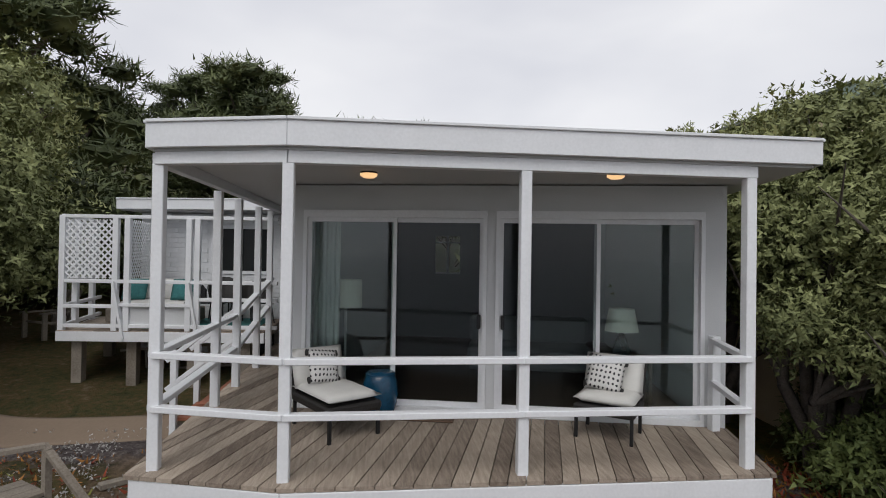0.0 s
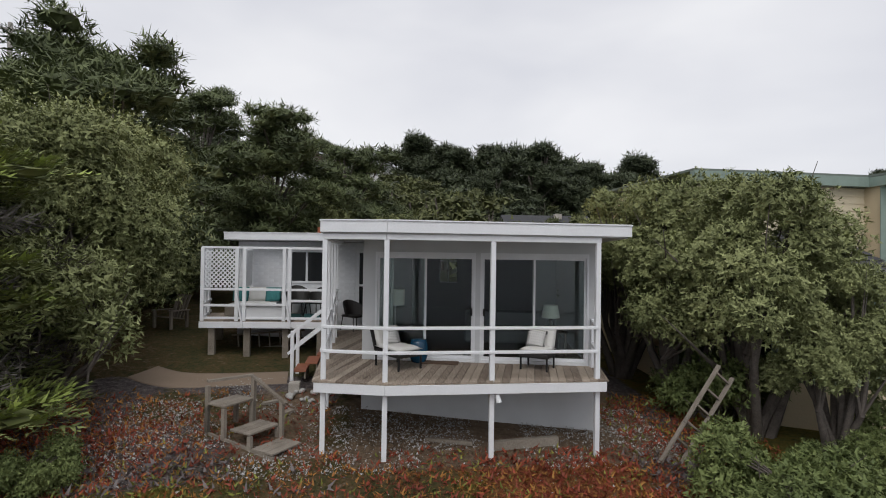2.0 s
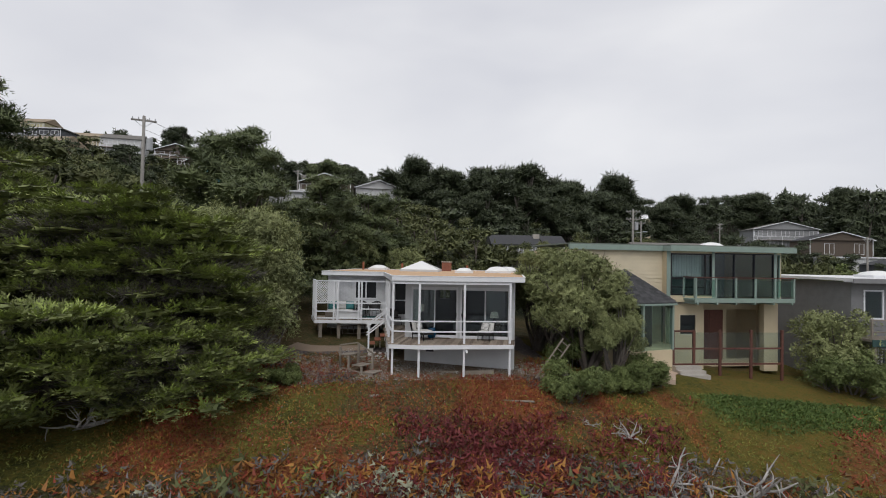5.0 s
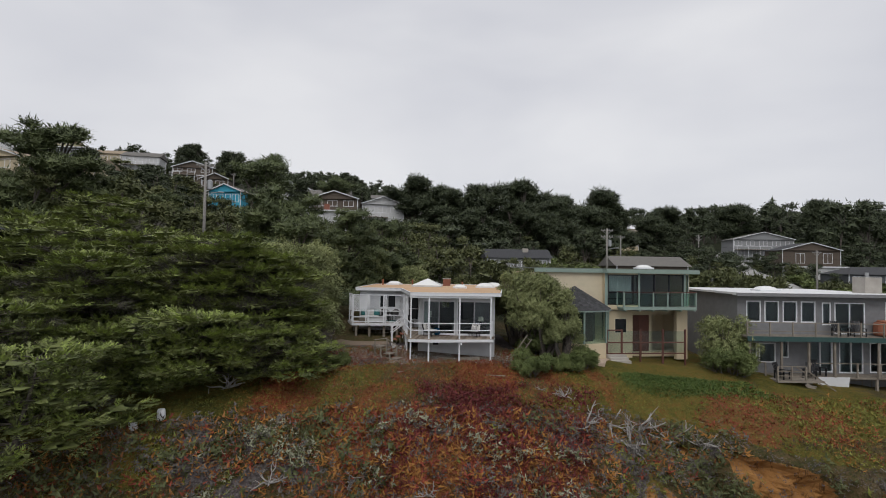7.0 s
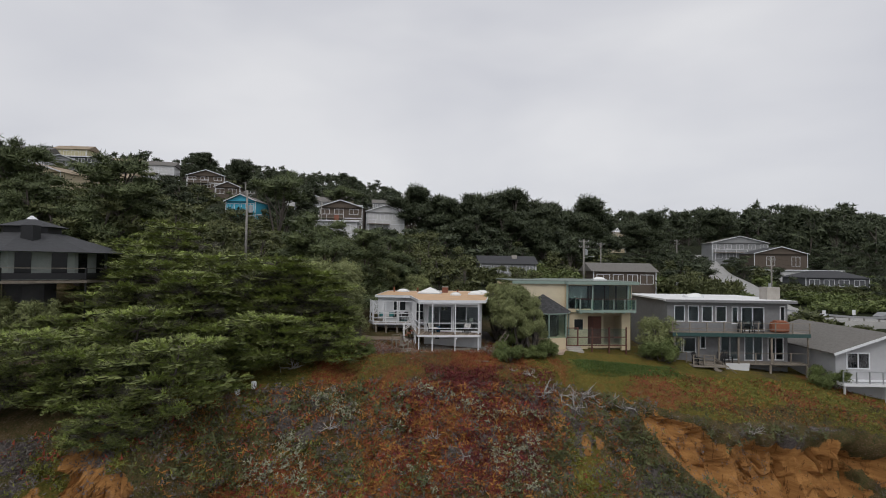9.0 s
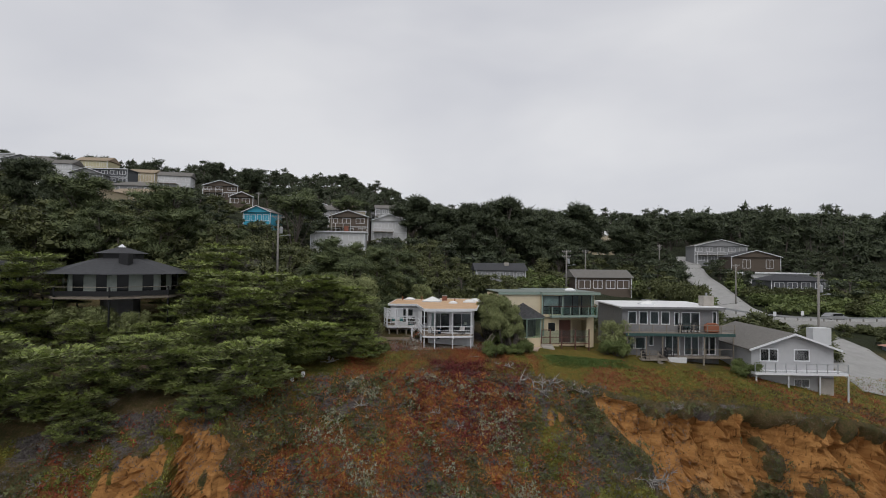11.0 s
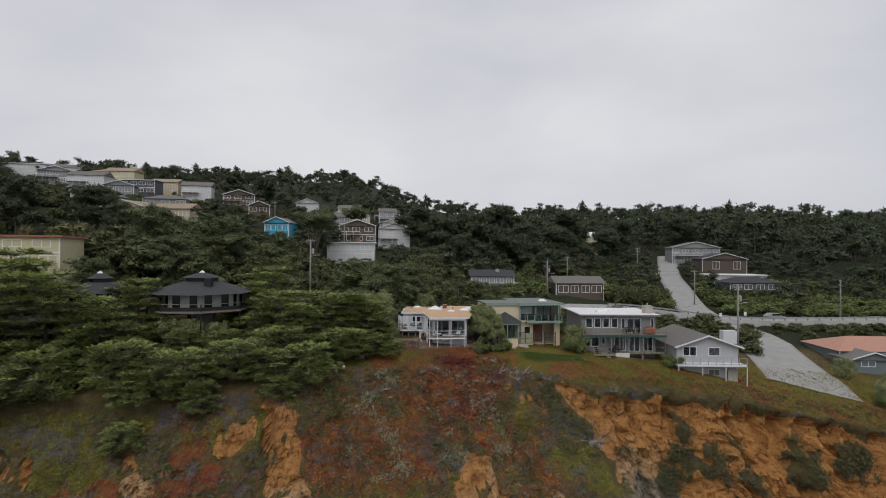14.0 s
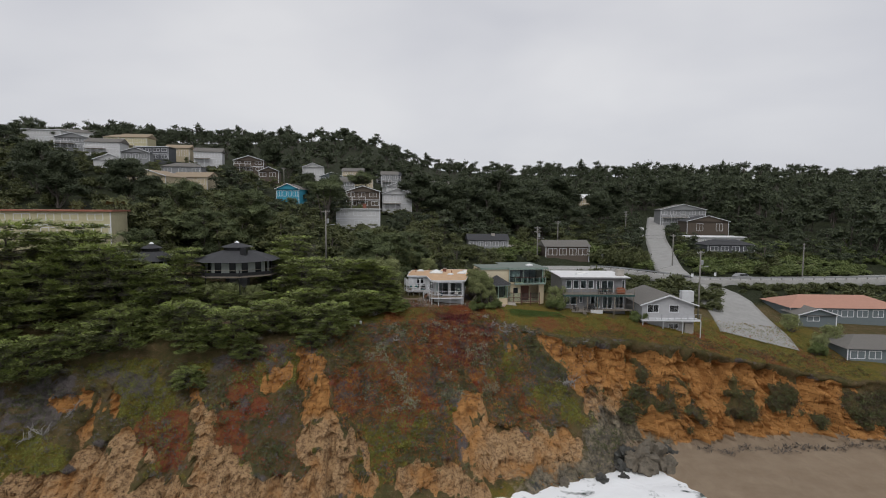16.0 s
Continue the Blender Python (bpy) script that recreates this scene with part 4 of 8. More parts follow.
for k, x, y, rz, s in ((0, -10.8, 2.6, 150, 1.05), (2, -8.2, -2.8, 100, 0.72), (1, -17.5, -1.6, 250, 0.85), (2, -15.5, -5.0, 60, 0.85), (4, -20.5, -5.5, 300, 1.05),
                       (5, -21.5, 0.5, 10, 1.05), (5, -25, 6, 50, 1.0), (3, -5.4, 20.2, 140, 0.84), (3, -14.0, 14.5, 260, 0.6), (6, -1.5, 27, 200, 0.6), (6, -31.5, 30, 20, 0.62), (6, -41, 20, 260, 0.72), (6, -27, 35, 100, 0.5), (6, -46, 27, 100, 1.0), (7, -11.5, 110, 90, 0.85), (5, -24, 12, 10, 1.15),
                       (4, -24, -9, 140, 1.0), (4, -29, -11, 200, 1.1), (5, -40, -6, 70, 1.1), (5, -46, -5, 150, 1.5), (5, -51, -4, 15, 1.6), (4, -36, -10, 250, 1.15), (4, -43, -11.5, 45, 1.2), (5, -55, 2, 330, 1.5), (5, -38.4, 1.0, 45, 1.1),
                       (4, -47, -12.5, 95, 1.0), (5, -54, -8, 20, 1.35), (5, -62, -9, 100, 1.6), (4, -58, -13.5, 40, 1.4), (4, -52.5, -13.8, 220, 1.2), (4, -64, -14, 300, 1.5), (5, -69, -4, 30, 1.6), (4, -19, -12.2, 120, 0.55), (4, -33.5, -16, 60, 0.6), (4, -27, -13.5, 160, 0.55), (4, -33, -12.5, 330, 0.9), (5, -60, -2, 190, 1.7), (4, -21.5, -9.3, 270, 0.85), (4, -31.5, -3.2, 80, 0.72), (4, -27, -2.4, 10, 0.6), (4, -36.5, -2.6, 190, 0.8), (6, -48, 9, 60, 0.6), (6, -56, 8, 160, 0.55)):
    copy_scaled(CY[k], on(x, y, rz, s))
MY = [plant("evergreen_shrub", shrub_arrays(200 + i, h, r, blobs, per, k, size, 5, 0.6, wide, lowest), on(x, y, rz, 1.0), leaf,
            "large rounded grey-green evergreen shrub with tangled bare stems", "shrub", "evergreen shrubs")
      for i, (x, y, rz, h, r, blobs, per, k, size, leaf, wide, lowest) in enumerate((
          (7.5, 0.7, 0, 5.6, 1.9, 34, 520, 7, 0.082, MYOPORUM, 0.5, 0.22),
          (-8.6, 6.4, 40, 6.4, 3.9, 42, 560, 6, 0.115, MYOPORUM, 0.46, 0.05),
          (5.9, -1.9, 90, 1.3, 1.6, 14, 260, 6, 0.085, SHRUB, 0.48, 0.05),
          (-11.5, 9.0, 160, 5.8, 3.4, 18, 130, 5, 0.25, MYOPORUM, 0.36, 0.05),
      ))]
for k, x, y, rz, s in ((0, 6.9, 2.6, 70, 1.02), (0, 6.7, 4.8, 130, 1.0), (0, 8.3, -0.3, 200, 0.7), (2, 8.6, -1.2, 150, 0.7), (2, 7.6, 2.0, 50, 1.2), (3, -7.0, 3.0, 20, 0.6), (3, 20.6, 1.6, 60, 0.65), (2, 19.8, -0.2, 10, 1.4), (2, 7.3, -1.3, 200, 0.6),
                       (2, -5.2, -0.6, 20, 0.55), (3, -25, 2.5, 200, 0.6), (3, -31.4, -1.9, 20, 0.66), (3, -28.4, -1.2, 120, 0.55), (3, -34.4, -1.6, 220, 0.62), (3, -43.6, -1.0, 80, 0.6), (3, -22, 6, 30, 0.7), (3, -28, 12, 210, 0.8), (3, -33, 14, 100, 0.8), (2, 32.6, -4, 77, 1.2),
                       (3, -20.5, 8, 100, 0.75), (3, -15, 12, 290, 0.85), (2, 9.4, -0.9, 45, 0.9), (3, 1.0, 22, 10, 0.65), (3, -3, 25, 70, 0.75), (3, 66, 2, 10, 0.6), (3, 69, -4, 80, 0.65), (3, 64.5, -6, 200, 0.5), (2, 62.5, -8, 20, 1.3)):
    copy_scaled(MY[k], on(x, y, rz, s))


# ---- the beach house ----
def window(parent, x0, z0, x1, z1, y=0.0, fw=0.06, panes=1, frame_mat=WHITE, glass_mat=PANE, dark=True, depth=0.08):
    """A framed window in a wall whose outer face is at local y, facing -y."""
    edges = [x0 + (x1 - x0) * k / panes for k in range(panes + 1)]
    holes = [(p + (fw if k == 0 else fw / 2), z0 + fw, q - (fw if k == panes - 1 else fw / 2), z1 - fw) for k, (p, q) in enumerate(zip(edges, edges[1:]))]
    bm = wall_with_holes(x0, x1, z0, z1, y - 0.03, y + depth, holes)
    w = part("window", bm, frame_mat, parent)
    for k in range(panes):
        a = x0 + fw + (x1 - x0 - 2 * fw) * k / panes
        b = x0 + fw + (x1 - x0 - 2 * fw) * (k + 1) / panes
        bm = box(bmnew(), a, y + 0.02, z0 + fw, b, y + 0.03, z1 - fw)
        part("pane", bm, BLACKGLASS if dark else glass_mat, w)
    return w


def wall_with_holes(x0, x1, z0, z1, y0, y1, holes):
    """A wall along x with rectangular openings (a, c, b, d) = x from a to b, z from c to d."""
    bm = bmnew()
    xs = sorted({x0, x1, *(v for h in holes for v in (h[0], h[2]))})
    zs = sorted({z0, z1, *(v for h in holes for v in (h[1], h[3]))})
    vs = {(i, k, y): bm.verts.new((x, y, z)) for i, x in enumerate(xs) for k, z in enumerate(zs) for y in (y0, y1)}

    def solid(i, k):
        if not (0 <= i < len(xs) - 1 and 0 <= k < len(zs) - 1):
            return False
        return not any(h[0] <= xs[i] and xs[i + 1] <= h[2] and h[1] <= zs[k] and zs[k + 1] <= h[3] for h in holes)

    for i in range(len(xs) - 1):
        for k in range(len(zs) - 1):
            if not solid(i, k):
                continue
            c = ((i, k), (i + 1, k), (i + 1, k + 1), (i, k + 1))
            bm.faces.new([vs[(*p, y0)] for p in c])
            bm.faces.new([vs[(*p, y1)] for p in c[::-1]])
            for (p, q), beside in zip(zip(c, c[1:] + c[:1]), ((i, k - 1), (i + 1, k), (i, k + 1), (i - 1, k))):
                if not solid(*beside):
                    bm.faces.new([vs[(*v, y)] for v, y in ((p, y0), (p, y1), (q, y1), (q, y0))])
    bmesh.ops.delete(bm, geom=[v for v in bm.verts if not v.link_faces], context="VERTS")
    return bm


H = thing("beach_house", pose(4.30, 1.05, 0, 0, 0, -12.5), "small flat-roofed grey and white beach house with sliding glass doors", "house")
DOORS = ((-4.58, -2.50), (-2.40, -0.22))
part("wall", wall_with_holes(-4.85, 0, -1.9, 2.52, 0, 0.16, [(a, 0.03, b, 2.23) for a, b in DOORS]), GREYWALL, H, "pale grey stucco front wall")
part("wall", box(bmnew(), -0.16, 0.16, -2.2, 0, 13.5, 2.52), GREYWALL, H)
part("wall", box(bmnew(), -4.85, 0.16, -1.9, -4.69, 5.2, 2.52), WHITEBRICK, H)
# wide unseen opening added so daylight reaches the hall behind the inner window
part("wall", wall_with_holes(-7.6, -0.16, -1.0, 2.52, 12.4, 12.56, [(-6.0, 0.3, -1.2, 2.4)]), GREYWALL, H)
part("floor", box(bmnew(), -4.69, 0.16, -0.1, -0.16, 12.4, 0.02), INFLOOR, H)
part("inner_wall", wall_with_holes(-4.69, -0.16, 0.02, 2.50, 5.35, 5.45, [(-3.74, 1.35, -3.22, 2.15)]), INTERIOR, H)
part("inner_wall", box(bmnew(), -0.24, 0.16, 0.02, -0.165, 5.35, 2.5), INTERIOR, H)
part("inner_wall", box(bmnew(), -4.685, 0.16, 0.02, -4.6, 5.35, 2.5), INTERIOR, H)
for a, b in DOORS:
    fw = 0.042
    bm = wall_with_holes(a, b, 0.0, 2.24, -0.03, 0.12, [(a + fw, 0.06, b - fw, 2.16)])
    door = part("sliding_door", bm, WHITE, H, "white-framed sliding glass door")
    mid = (a + b) / 2
    for k, (p, q, y) in enumerate(((a + fw, mid + 0.03, 0.02), (mid - 0.03, b - fw, 0.055))):
        bm = wall_with_holes(p, q, 0.06, 2.16, y, y + 0.03, [(p + 0.04, 0.12, q - 0.04, 2.11)])
        part("sash", bm, WHITE, door)
        g = part("pane", box(bmnew(), p + 0.04, y + 0.01, 0.12, q - 0.04, y + 0.016, 2.11), SEAPANE if (a < -3) == (k == 0) else SCREEN, door)
        g.visible_shadow = False
    part("handle", box(bmnew(), (b - 0.1 if a < -3 else a + 0.06), -0.06, 0.95, (b - 0.06 if a < -3 else a + 0.1), 0.02, 1.1, 0.008), DARKMETAL, door)
bm = bmnew()
for k in range(6):
    x = -4.55 + k * 0.05
    rod(bm, (x, 0.36 + 0.03 * (k % 2), 0.05), (x, 0.36 + 0.03 * (k % 2), 2.2), 0.03, n=6)
part("curtain", bm, CURTAIN, H, "pale sheer curtain drawn to one side")

iw = part("inner_window", box(bmnew(), -3.50, 5.36, 1.35, -3.46, 5.42, 2.15), WHITE, H)
part("bar", box(bmnew(), -3.74, 5.36, 1.35, -3.22, 5.42, 1.38), WHITE, iw)
part("bar", box(bmnew(), -3.74, 5.36, 2.0, -3.22, 5.42, 2.03), WHITE, iw)
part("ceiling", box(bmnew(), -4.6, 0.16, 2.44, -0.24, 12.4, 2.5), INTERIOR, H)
part("foundation_vent", box(bmnew(), -3.9, -0.012, -0.62, -3.55, 0.0, -0.5), DARKMETAL, H)

# roof, fascia, beam and soffit in world axes
ROOF = [(-1.13, 0.24), (0.0, -0.06), (4.39, -0.06), (8.45, 14.9), (2.9, 16.2), (2.5, 14.2), (-2.9, 15.2), (-4.50, 6.95), (-1.28, 6.35)]


def inset(pts, d):
    n, out = len(pts), []
    for i in range(n):
        a, b, c = (Vector(pts[(i + k) % n]) for k in (-1, 0, 1))
        u, v = (b - a).normalized(), (c - b).normalized()
        nu, nv = Vector((-u.y, u.x)), Vector((-v.y, v.x))
        m = (nu + nv).normalized()
        out.append(tuple(b + m * d / max(0.3, m.dot(nu))))
    return out


roof = tagged(new("roof_assembly"), "flat tan-coated roof with white fascia boards and skylights", "roof")
part("roof_deck", prism(bmnew(), inset(ROOF, 0.03), 2.575, 2.755), TANROOF, roof)
part("soffit", prism(bmnew(), inset(ROOF, 0.04), 2.535, 2.573), SOFFIT, roof)
for i in range(len(ROOF)):
    a, b = ROOF[i], ROOF[(i + 1) % len(ROOF)]
    bm = beam(bmnew(), (*a, 2.655), (*b, 2.655), 0.04, 0.195, 0.004)
    f = part("fascia", bm, WHITE, roof)
    bm = beam(bmnew(), (*a, 2.766), (*b, 2.766), 0.075, 0.026, 0.004)
    part("roof_edge", bm, WHITE, f)
BEAMLINE = [(-1.06, 5.3), (-1.08, 0.32), (0.0, 0.03), (3.86, 0.03)]
for a, b in zip(BEAMLINE, BEAMLINE[1:]):
    part("beam", beam(bmnew(), (*a, 2.485), (*b, 2.485), 0.09, 0.098, 0.004), WHITE, roof)


def skylight(x, y, r, z, kind):
    root = thing("skylight", pose(x, y, z, 0, 0, -12.5), "white acrylic dome skylight on a curb" if kind == "dome" else "white pyramid skylight on a low curb", "skylight", "roof skylights")
    part("curb", box(bmnew(), -r, -r, 0, r, r, 0.12), WHITE if kind == "dome" else GREYWALL, root)
    bm = bmnew()
    if kind == "dome":
        n = 6
        V = [[bm.verts.new((r * 0.93 * (2 * i / n - 1), r * 0.93 * (2 * j / n - 1), 0.12 + 0.34 * r * math.sqrt(max(0, (1 - (2 * i / n - 1) ** 2) * (1 - (2 * j / n - 1) ** 2))))) for j in range(n + 1)] for i in range(n + 1)]
        for i in range(n):
            for j in range(n):
                bm.faces.new((V[i][j], V[i + 1][j], V[i + 1][j + 1], V[i][j + 1]))
        part("dome", bm, DOME, root, smooth=True)
    else:
        b = [bm.verts.new(p) for p in ((-r, -r, 0.12), (r, -r, 0.12), (r, r, 0.12), (-r, r, 0.12))]
        t = bm.verts.new((0, 0, 0.12 + 0.45 * r))
        for k in range(4):
            bm.faces.new((b[k], b[(k + 1) % 4], t))
        bm.faces.new(b[::-1])
        part("pyramid", bm, DOME, root)


for x, y, r, kind in ((5.5, 9.2, 0.75, "dome"), (6.6, 11.2, 0.7, "dome"), (3.2, 7.6, 0.5, "dome"), (-1.4, 13.6, 0.6, "dome"), (1.1, 10.6, 1.15, "pyramid")):
    skylight(x, y, r, 2.755, kind)
CH = thing("chimney", pose(2.9, 12.3, 2.755, 0, 0, -12.5), "short red brick chimney on the flat roof", "chimney")
bm = bmnew()
for k in range(7):
    for j in range(3):
        for side in (0, 1):
            o = 0.02 * ((k + j) % 2)
            box(bm, -0.3 + j * 0.2 + 0.004, -0.25 + side * 0.34, k * 0.08, -0.3 + j * 0.2 + 0.194, -0.09 + side * 0.34, k * 0.08 + 0.07)
part("stack", box(bm, -0.28, -0.23, 0, 0.28, 0.23, 0.55), BRICK, CH)
part("cap", box(bmnew(), -0.33, -0.28, 0.56, 0.33, 0.28, 0.62), CONCRETE, CH)
for x, y, hh in ((-2.4, 12.8, 0.5), (0.1, 13.2, 0.45), (3.9, 10.5, 0.4)):
    v = thing("roof_vent", pose(x, y, 2.755), "short painted roof vent pipe", "vent", "roof vents")
    rod(bm := bmnew(), (0, 0, 0), (0, 0, hh), 0.07, n=10)
    part("pipe", bm, TERRACOTTA, v)

# wing with the raised terrace behind
WG = thing("house_wing", pose(-4.2, 7.35, 0, 0, 0, -5), "white-painted brick wing with a sliding window and a glazed entry door", "house")
part("wall", wall_with_holes(0, 4.95, -0.9, 2.52, 0, 0.2, [(1.42, 1.30, 2.62, 2.28), (3.5, 0.40, 4.3, 2.3)]), WHITEBRICK, WG)
part("wall", box(bmnew(), 0, 0.2, -0.9, 0.2, 7.6, 2.52), WHITEBRICK, WG)
window(WG, 1.42, 1.30, 2.62, 2.28, 0.0, 0.06, 2)
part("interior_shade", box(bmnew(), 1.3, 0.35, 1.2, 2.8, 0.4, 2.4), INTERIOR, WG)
bm = bmnew()
for p, q, r, s in ((3.5, 0.40, 3.58, 2.3), (4.22, 0.40, 4.3, 2.3), (3.58, 2.22, 4.22, 2.3), (3.58, 0.40, 4.22, 0.5), (3.58, 1.22, 4.22, 1.28)):
    box(bm, p, -0.02, q, r, 0.1, s)
ed = part("door", bm, WHITE, WG, "white glazed entry door")
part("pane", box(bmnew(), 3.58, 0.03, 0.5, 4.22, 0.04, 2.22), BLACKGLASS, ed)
# white painted bricks of the wing, courses with open joints
bmb = box(bmnew(), 0.004, -0.012, 0.004, 0.296, 0.0, 0.088, 0.003)
tmp = part("brick", bmb, WHITEBRICK, WG)
brick_mesh = tmp.data
bpy.data.objects.remove(tmp)
for row in range(21):
    for col in range(17):
        x, z = col * 0.3 - 0.15 * (row % 2), 0.42 + row * 0.1
        if x < 0 or x > 4.6 or (x + 0.3 > 1.40 and x < 2.64 and z > 1.18 and z < 2.3) or (x + 0.3 > 3.48 and x < 4.32):
            continue
        piece("brick", brick_mesh, WG, Matrix.Translation((x, 0, z)))

# ---- front deck ----
DK = tagged(new("front_deck"), "elevated weathered plank deck with white posts, rails and rim boards", "deck")
DECK = [(-1.2, 0.26), (0.0, -0.09), (3.93, -0.09), (4.28, 1.02), (-0.42, 2.08), (0.55, 6.4), (-1.30, 6.4)]
part("joist_deck", prism(bmnew(), inset(DECK, 0.06), -0.2, -0.035), GREYWOOD, DK)


def clip_board(poly, x0, x1):
    """The slice of a polygon between two lines x = const (Sutherland-Hodgman)."""
    def cut(pts, keep, at):
        out = []
        for i in range(len(pts)):
            a, b = pts[i], pts[(i + 1) % len(pts)]
            ka, kb = keep(a), keep(b)
            if ka:
                out.append(a)
            if ka != kb:
                t = (at - a[0]) / (b[0] - a[0])
                out.append((at, a[1] + t * (b[1] - a[1])))
        return out
    pts = cut(poly, lambda p: p[0] >= x0, x0)
    return cut(pts, lambda p: p[0] <= x1, x1) if len(pts) > 2 else []


ca, sa = math.cos(radians(17)), math.sin(radians(17))
for region in ([(-1.25, 0.22), (0.0, -0.115), (3.97, -0.115), (4.30, 1.02), (-0.42, 2.06)], [(-1.25, 0.22), (-0.42, 2.06), (0.55, 6.4), (-1.32, 6.4)]):
    turned = [(x * ca - y * sa, x * sa + y * ca) for x, y in region]
    lo, hi = min(p[0] for p in turned), max(p[0] for p in turned)
    x = lo
    while x < hi:
        sl = clip_board(turned, x + 0.004, min(x + 0.135, hi))
        if len(sl) > 2:
            pts = [(p[0] * ca + p[1] * sa, -p[0] * sa + p[1] * ca) for p in sl]
            area = sum(pts[i][0] * pts[(i + 1) % len(pts)][1] - pts[(i + 1) % len(pts)][0] * pts[i][1] for i in range(len(pts)))
            if abs(area) > 0.01:
                part("deck_board", prism(bmnew(), pts if area > 0 else pts[::-1], -0.033 - random.uniform(0, 0.003), 0.0 - random.uniform(0, 0.004)), DECKWOOD, DK)
        x += 0.14
for a, b in (((-1.22, 6.3), (-1.2, 0.24)), ((-1.2, 0.24), (0.0, -0.1)), ((0.0, -0.1), (3.92, -0.1)), ((3.92, -0.1), (4.28, 1.0))):
    part("rim_board", beam(bmnew(), (*a, -0.125), (*b, -0.125), 0.045, 0.17, 0.004), WHITE, DK)
POSTS = [(0.0, 0.03), (1.87, 0.03), (3.81, 0.03), (-1.065, 0.325)]
for x, y in POSTS:
    part("post", box(bmnew(), x - 0.044, y - 0.044, zat(x, y) - 0.3, x + 0.044, y + 0.044, 2.437, 0.006), WHITE, DK)
SIDE = [(-1.15, 2.15), (-1.16, 3.05), (-1.17, 4.2), (-1.18, 5.1)]
for x, y in SIDE:
    part("post", box(bmnew(), x - 0.045, y - 0.045, zat(x, y) - 0.2, x + 0.045, y + 0.045, 2.437, 0.006), WHITE, DK)
RL = [(-1.16, 3.05), (-1.065, 0.325), (0.0, 0.03), (1.87, 0.03), (3.81, 0.03)]
for z in (0.915, 0.49):
    for a, b in zip(RL, RL[1:]):
        d = (Vector(b) - Vector(a)).normalized()
        off = Vector((d.y, -d.x)) * 0.02
        part("rail", beam(bmnew(), (a[0] + off.x, a[1] + off.y - 0.0, z), (b[0] + off.x, b[1] + off.y, z), 0.09, 0.05, 0.005), WHITE, DK)
    part("rail", beam(bmnew(), (3.83, 0.08, z), (4.12, 1.0, z), 0.07, 0.05, 0.005), WHITE, DK)
part("half_post", box(bmnew(), 4.08, 0.93, -0.03, 4.17, 1.02, 0.96, 0.006), WHITE, DK)
part("stair_rail", beam(bmnew(), (-1.16, 3.05, 0.92), (-1.2, 5.35, 1.3), 0.09, 0.05, 0.005), WHITE, DK)
part("stair_rail", beam(bmnew(), (-1.16, 3.05, 0.5), (-1.2, 5.35, 0.88), 0.09, 0.05, 0.005), WHITE, DK)


# ---- terrace deck beside the wing ----
TD = tagged(new("terrace_deck"), "raised white-railed terrace with lattice screen and built-in bench back", "deck")
TF = [(-4.63, 5.44), (-1.05, 5.12)]
part("floor_frame", prism(bmnew(), [(-4.66, 5.42), (-1.32, 5.13), (-1.30, 7.1), (-4.25, 7.34), (-5.0, 7.4)], 0.22, 0.36), GREYWOOD, TD)
part("rim_board", beam(bmnew(), (-4.68, 5.40, 0.30), (-1.25, 5.10, 0.30), 0.04, 0.17, 0.004), WHITE, TD)
part("rim_board", beam(bmnew(), (-4.68, 5.40, 0.30), (-5.02, 7.4, 0.30), 0.04, 0.17, 0.004), WHITE, TD)
for k in range(17):
    f0, f1 = k / 17, (k + 0.94) / 17
    a, b = (Vector((-4.68, 5.38)).lerp(Vector((-1.26, 5.09)), f) for f in (f0, f1))
    c, d = (Vector((-4.98, 7.38)).lerp(Vector((-1.28, 7.08)), f) for f in (f1, f0))
    part("deck_board", prism(bmnew(), [tuple(a), tuple(b), tuple(c), tuple(d)], 0.362, 0.395), DECKWOOD, TD)


def along(f):
    return (-4.63 + (TF[1][0] + 4.63) * f, 5.44 + (TF[1][1] - 5.44) * f)


for f, top in ((0.0, 2.32), (0.245, 2.32), (0.30, 2.30), (0.585, 2.30), (0.625, 2.30)):
    x, y = along(f)
    part("post", box(bmnew(), x - 0.045, y - 0.045, 0.395, x + 0.045, y + 0.045, top, 0.005), WHITE, TD)
for x, y in ((-4.72, 6.0), (-4.9, 6.9)):
    part("post", box(bmnew(), x - 0.045, y - 0.045, 0.395, x + 0.045, y + 0.045, 2.32, 0.005), WHITE, TD)
for z, a, b in ((2.31, 0, 1), (1.22, 0, 1), (0.80, 0, 0.25), (0.93, 0.62, 1), (0.47, 0, 1)):
    part("rail", beam(bmnew(), (*along(a), z), (*along(b), z), 0.07, 0.06, 0.005), WHITE, TD)
for z in (2.31, 1.22, 0.80, 0.47):
    part("rail", beam(bmnew(), (-4.63, 5.44, z), (-4.95, 7.3, z), 0.07, 0.06, 0.005), WHITE, TD)
# bench back: a leaning solid panel between two raked boards
p0, p1 = along(0.27), along(0.61)
part("bench_back", beam(bmnew(), (p0[0], p0[1] + 0.02, 0.62), (p1[0], p1[1] + 0.02, 0.62), 0.03, 0.36), GREYWALL, TD)
part("bench_rail", beam(bmnew(), (p0[0], p0[1] - 0.02, 0.83), (p1[0], p1[1] - 0.02, 0.83), 0.08, 0.05), WHITE, TD)
for f in (0.26, 0.605):
    x, y = along(f)
    part("raked_board", beam(bmnew(), (x + 0.12, y - 0.05, 0.26), (x - 0.06, y - 0.05, 1.22), 0.12, 0.04), WHITE, TD)


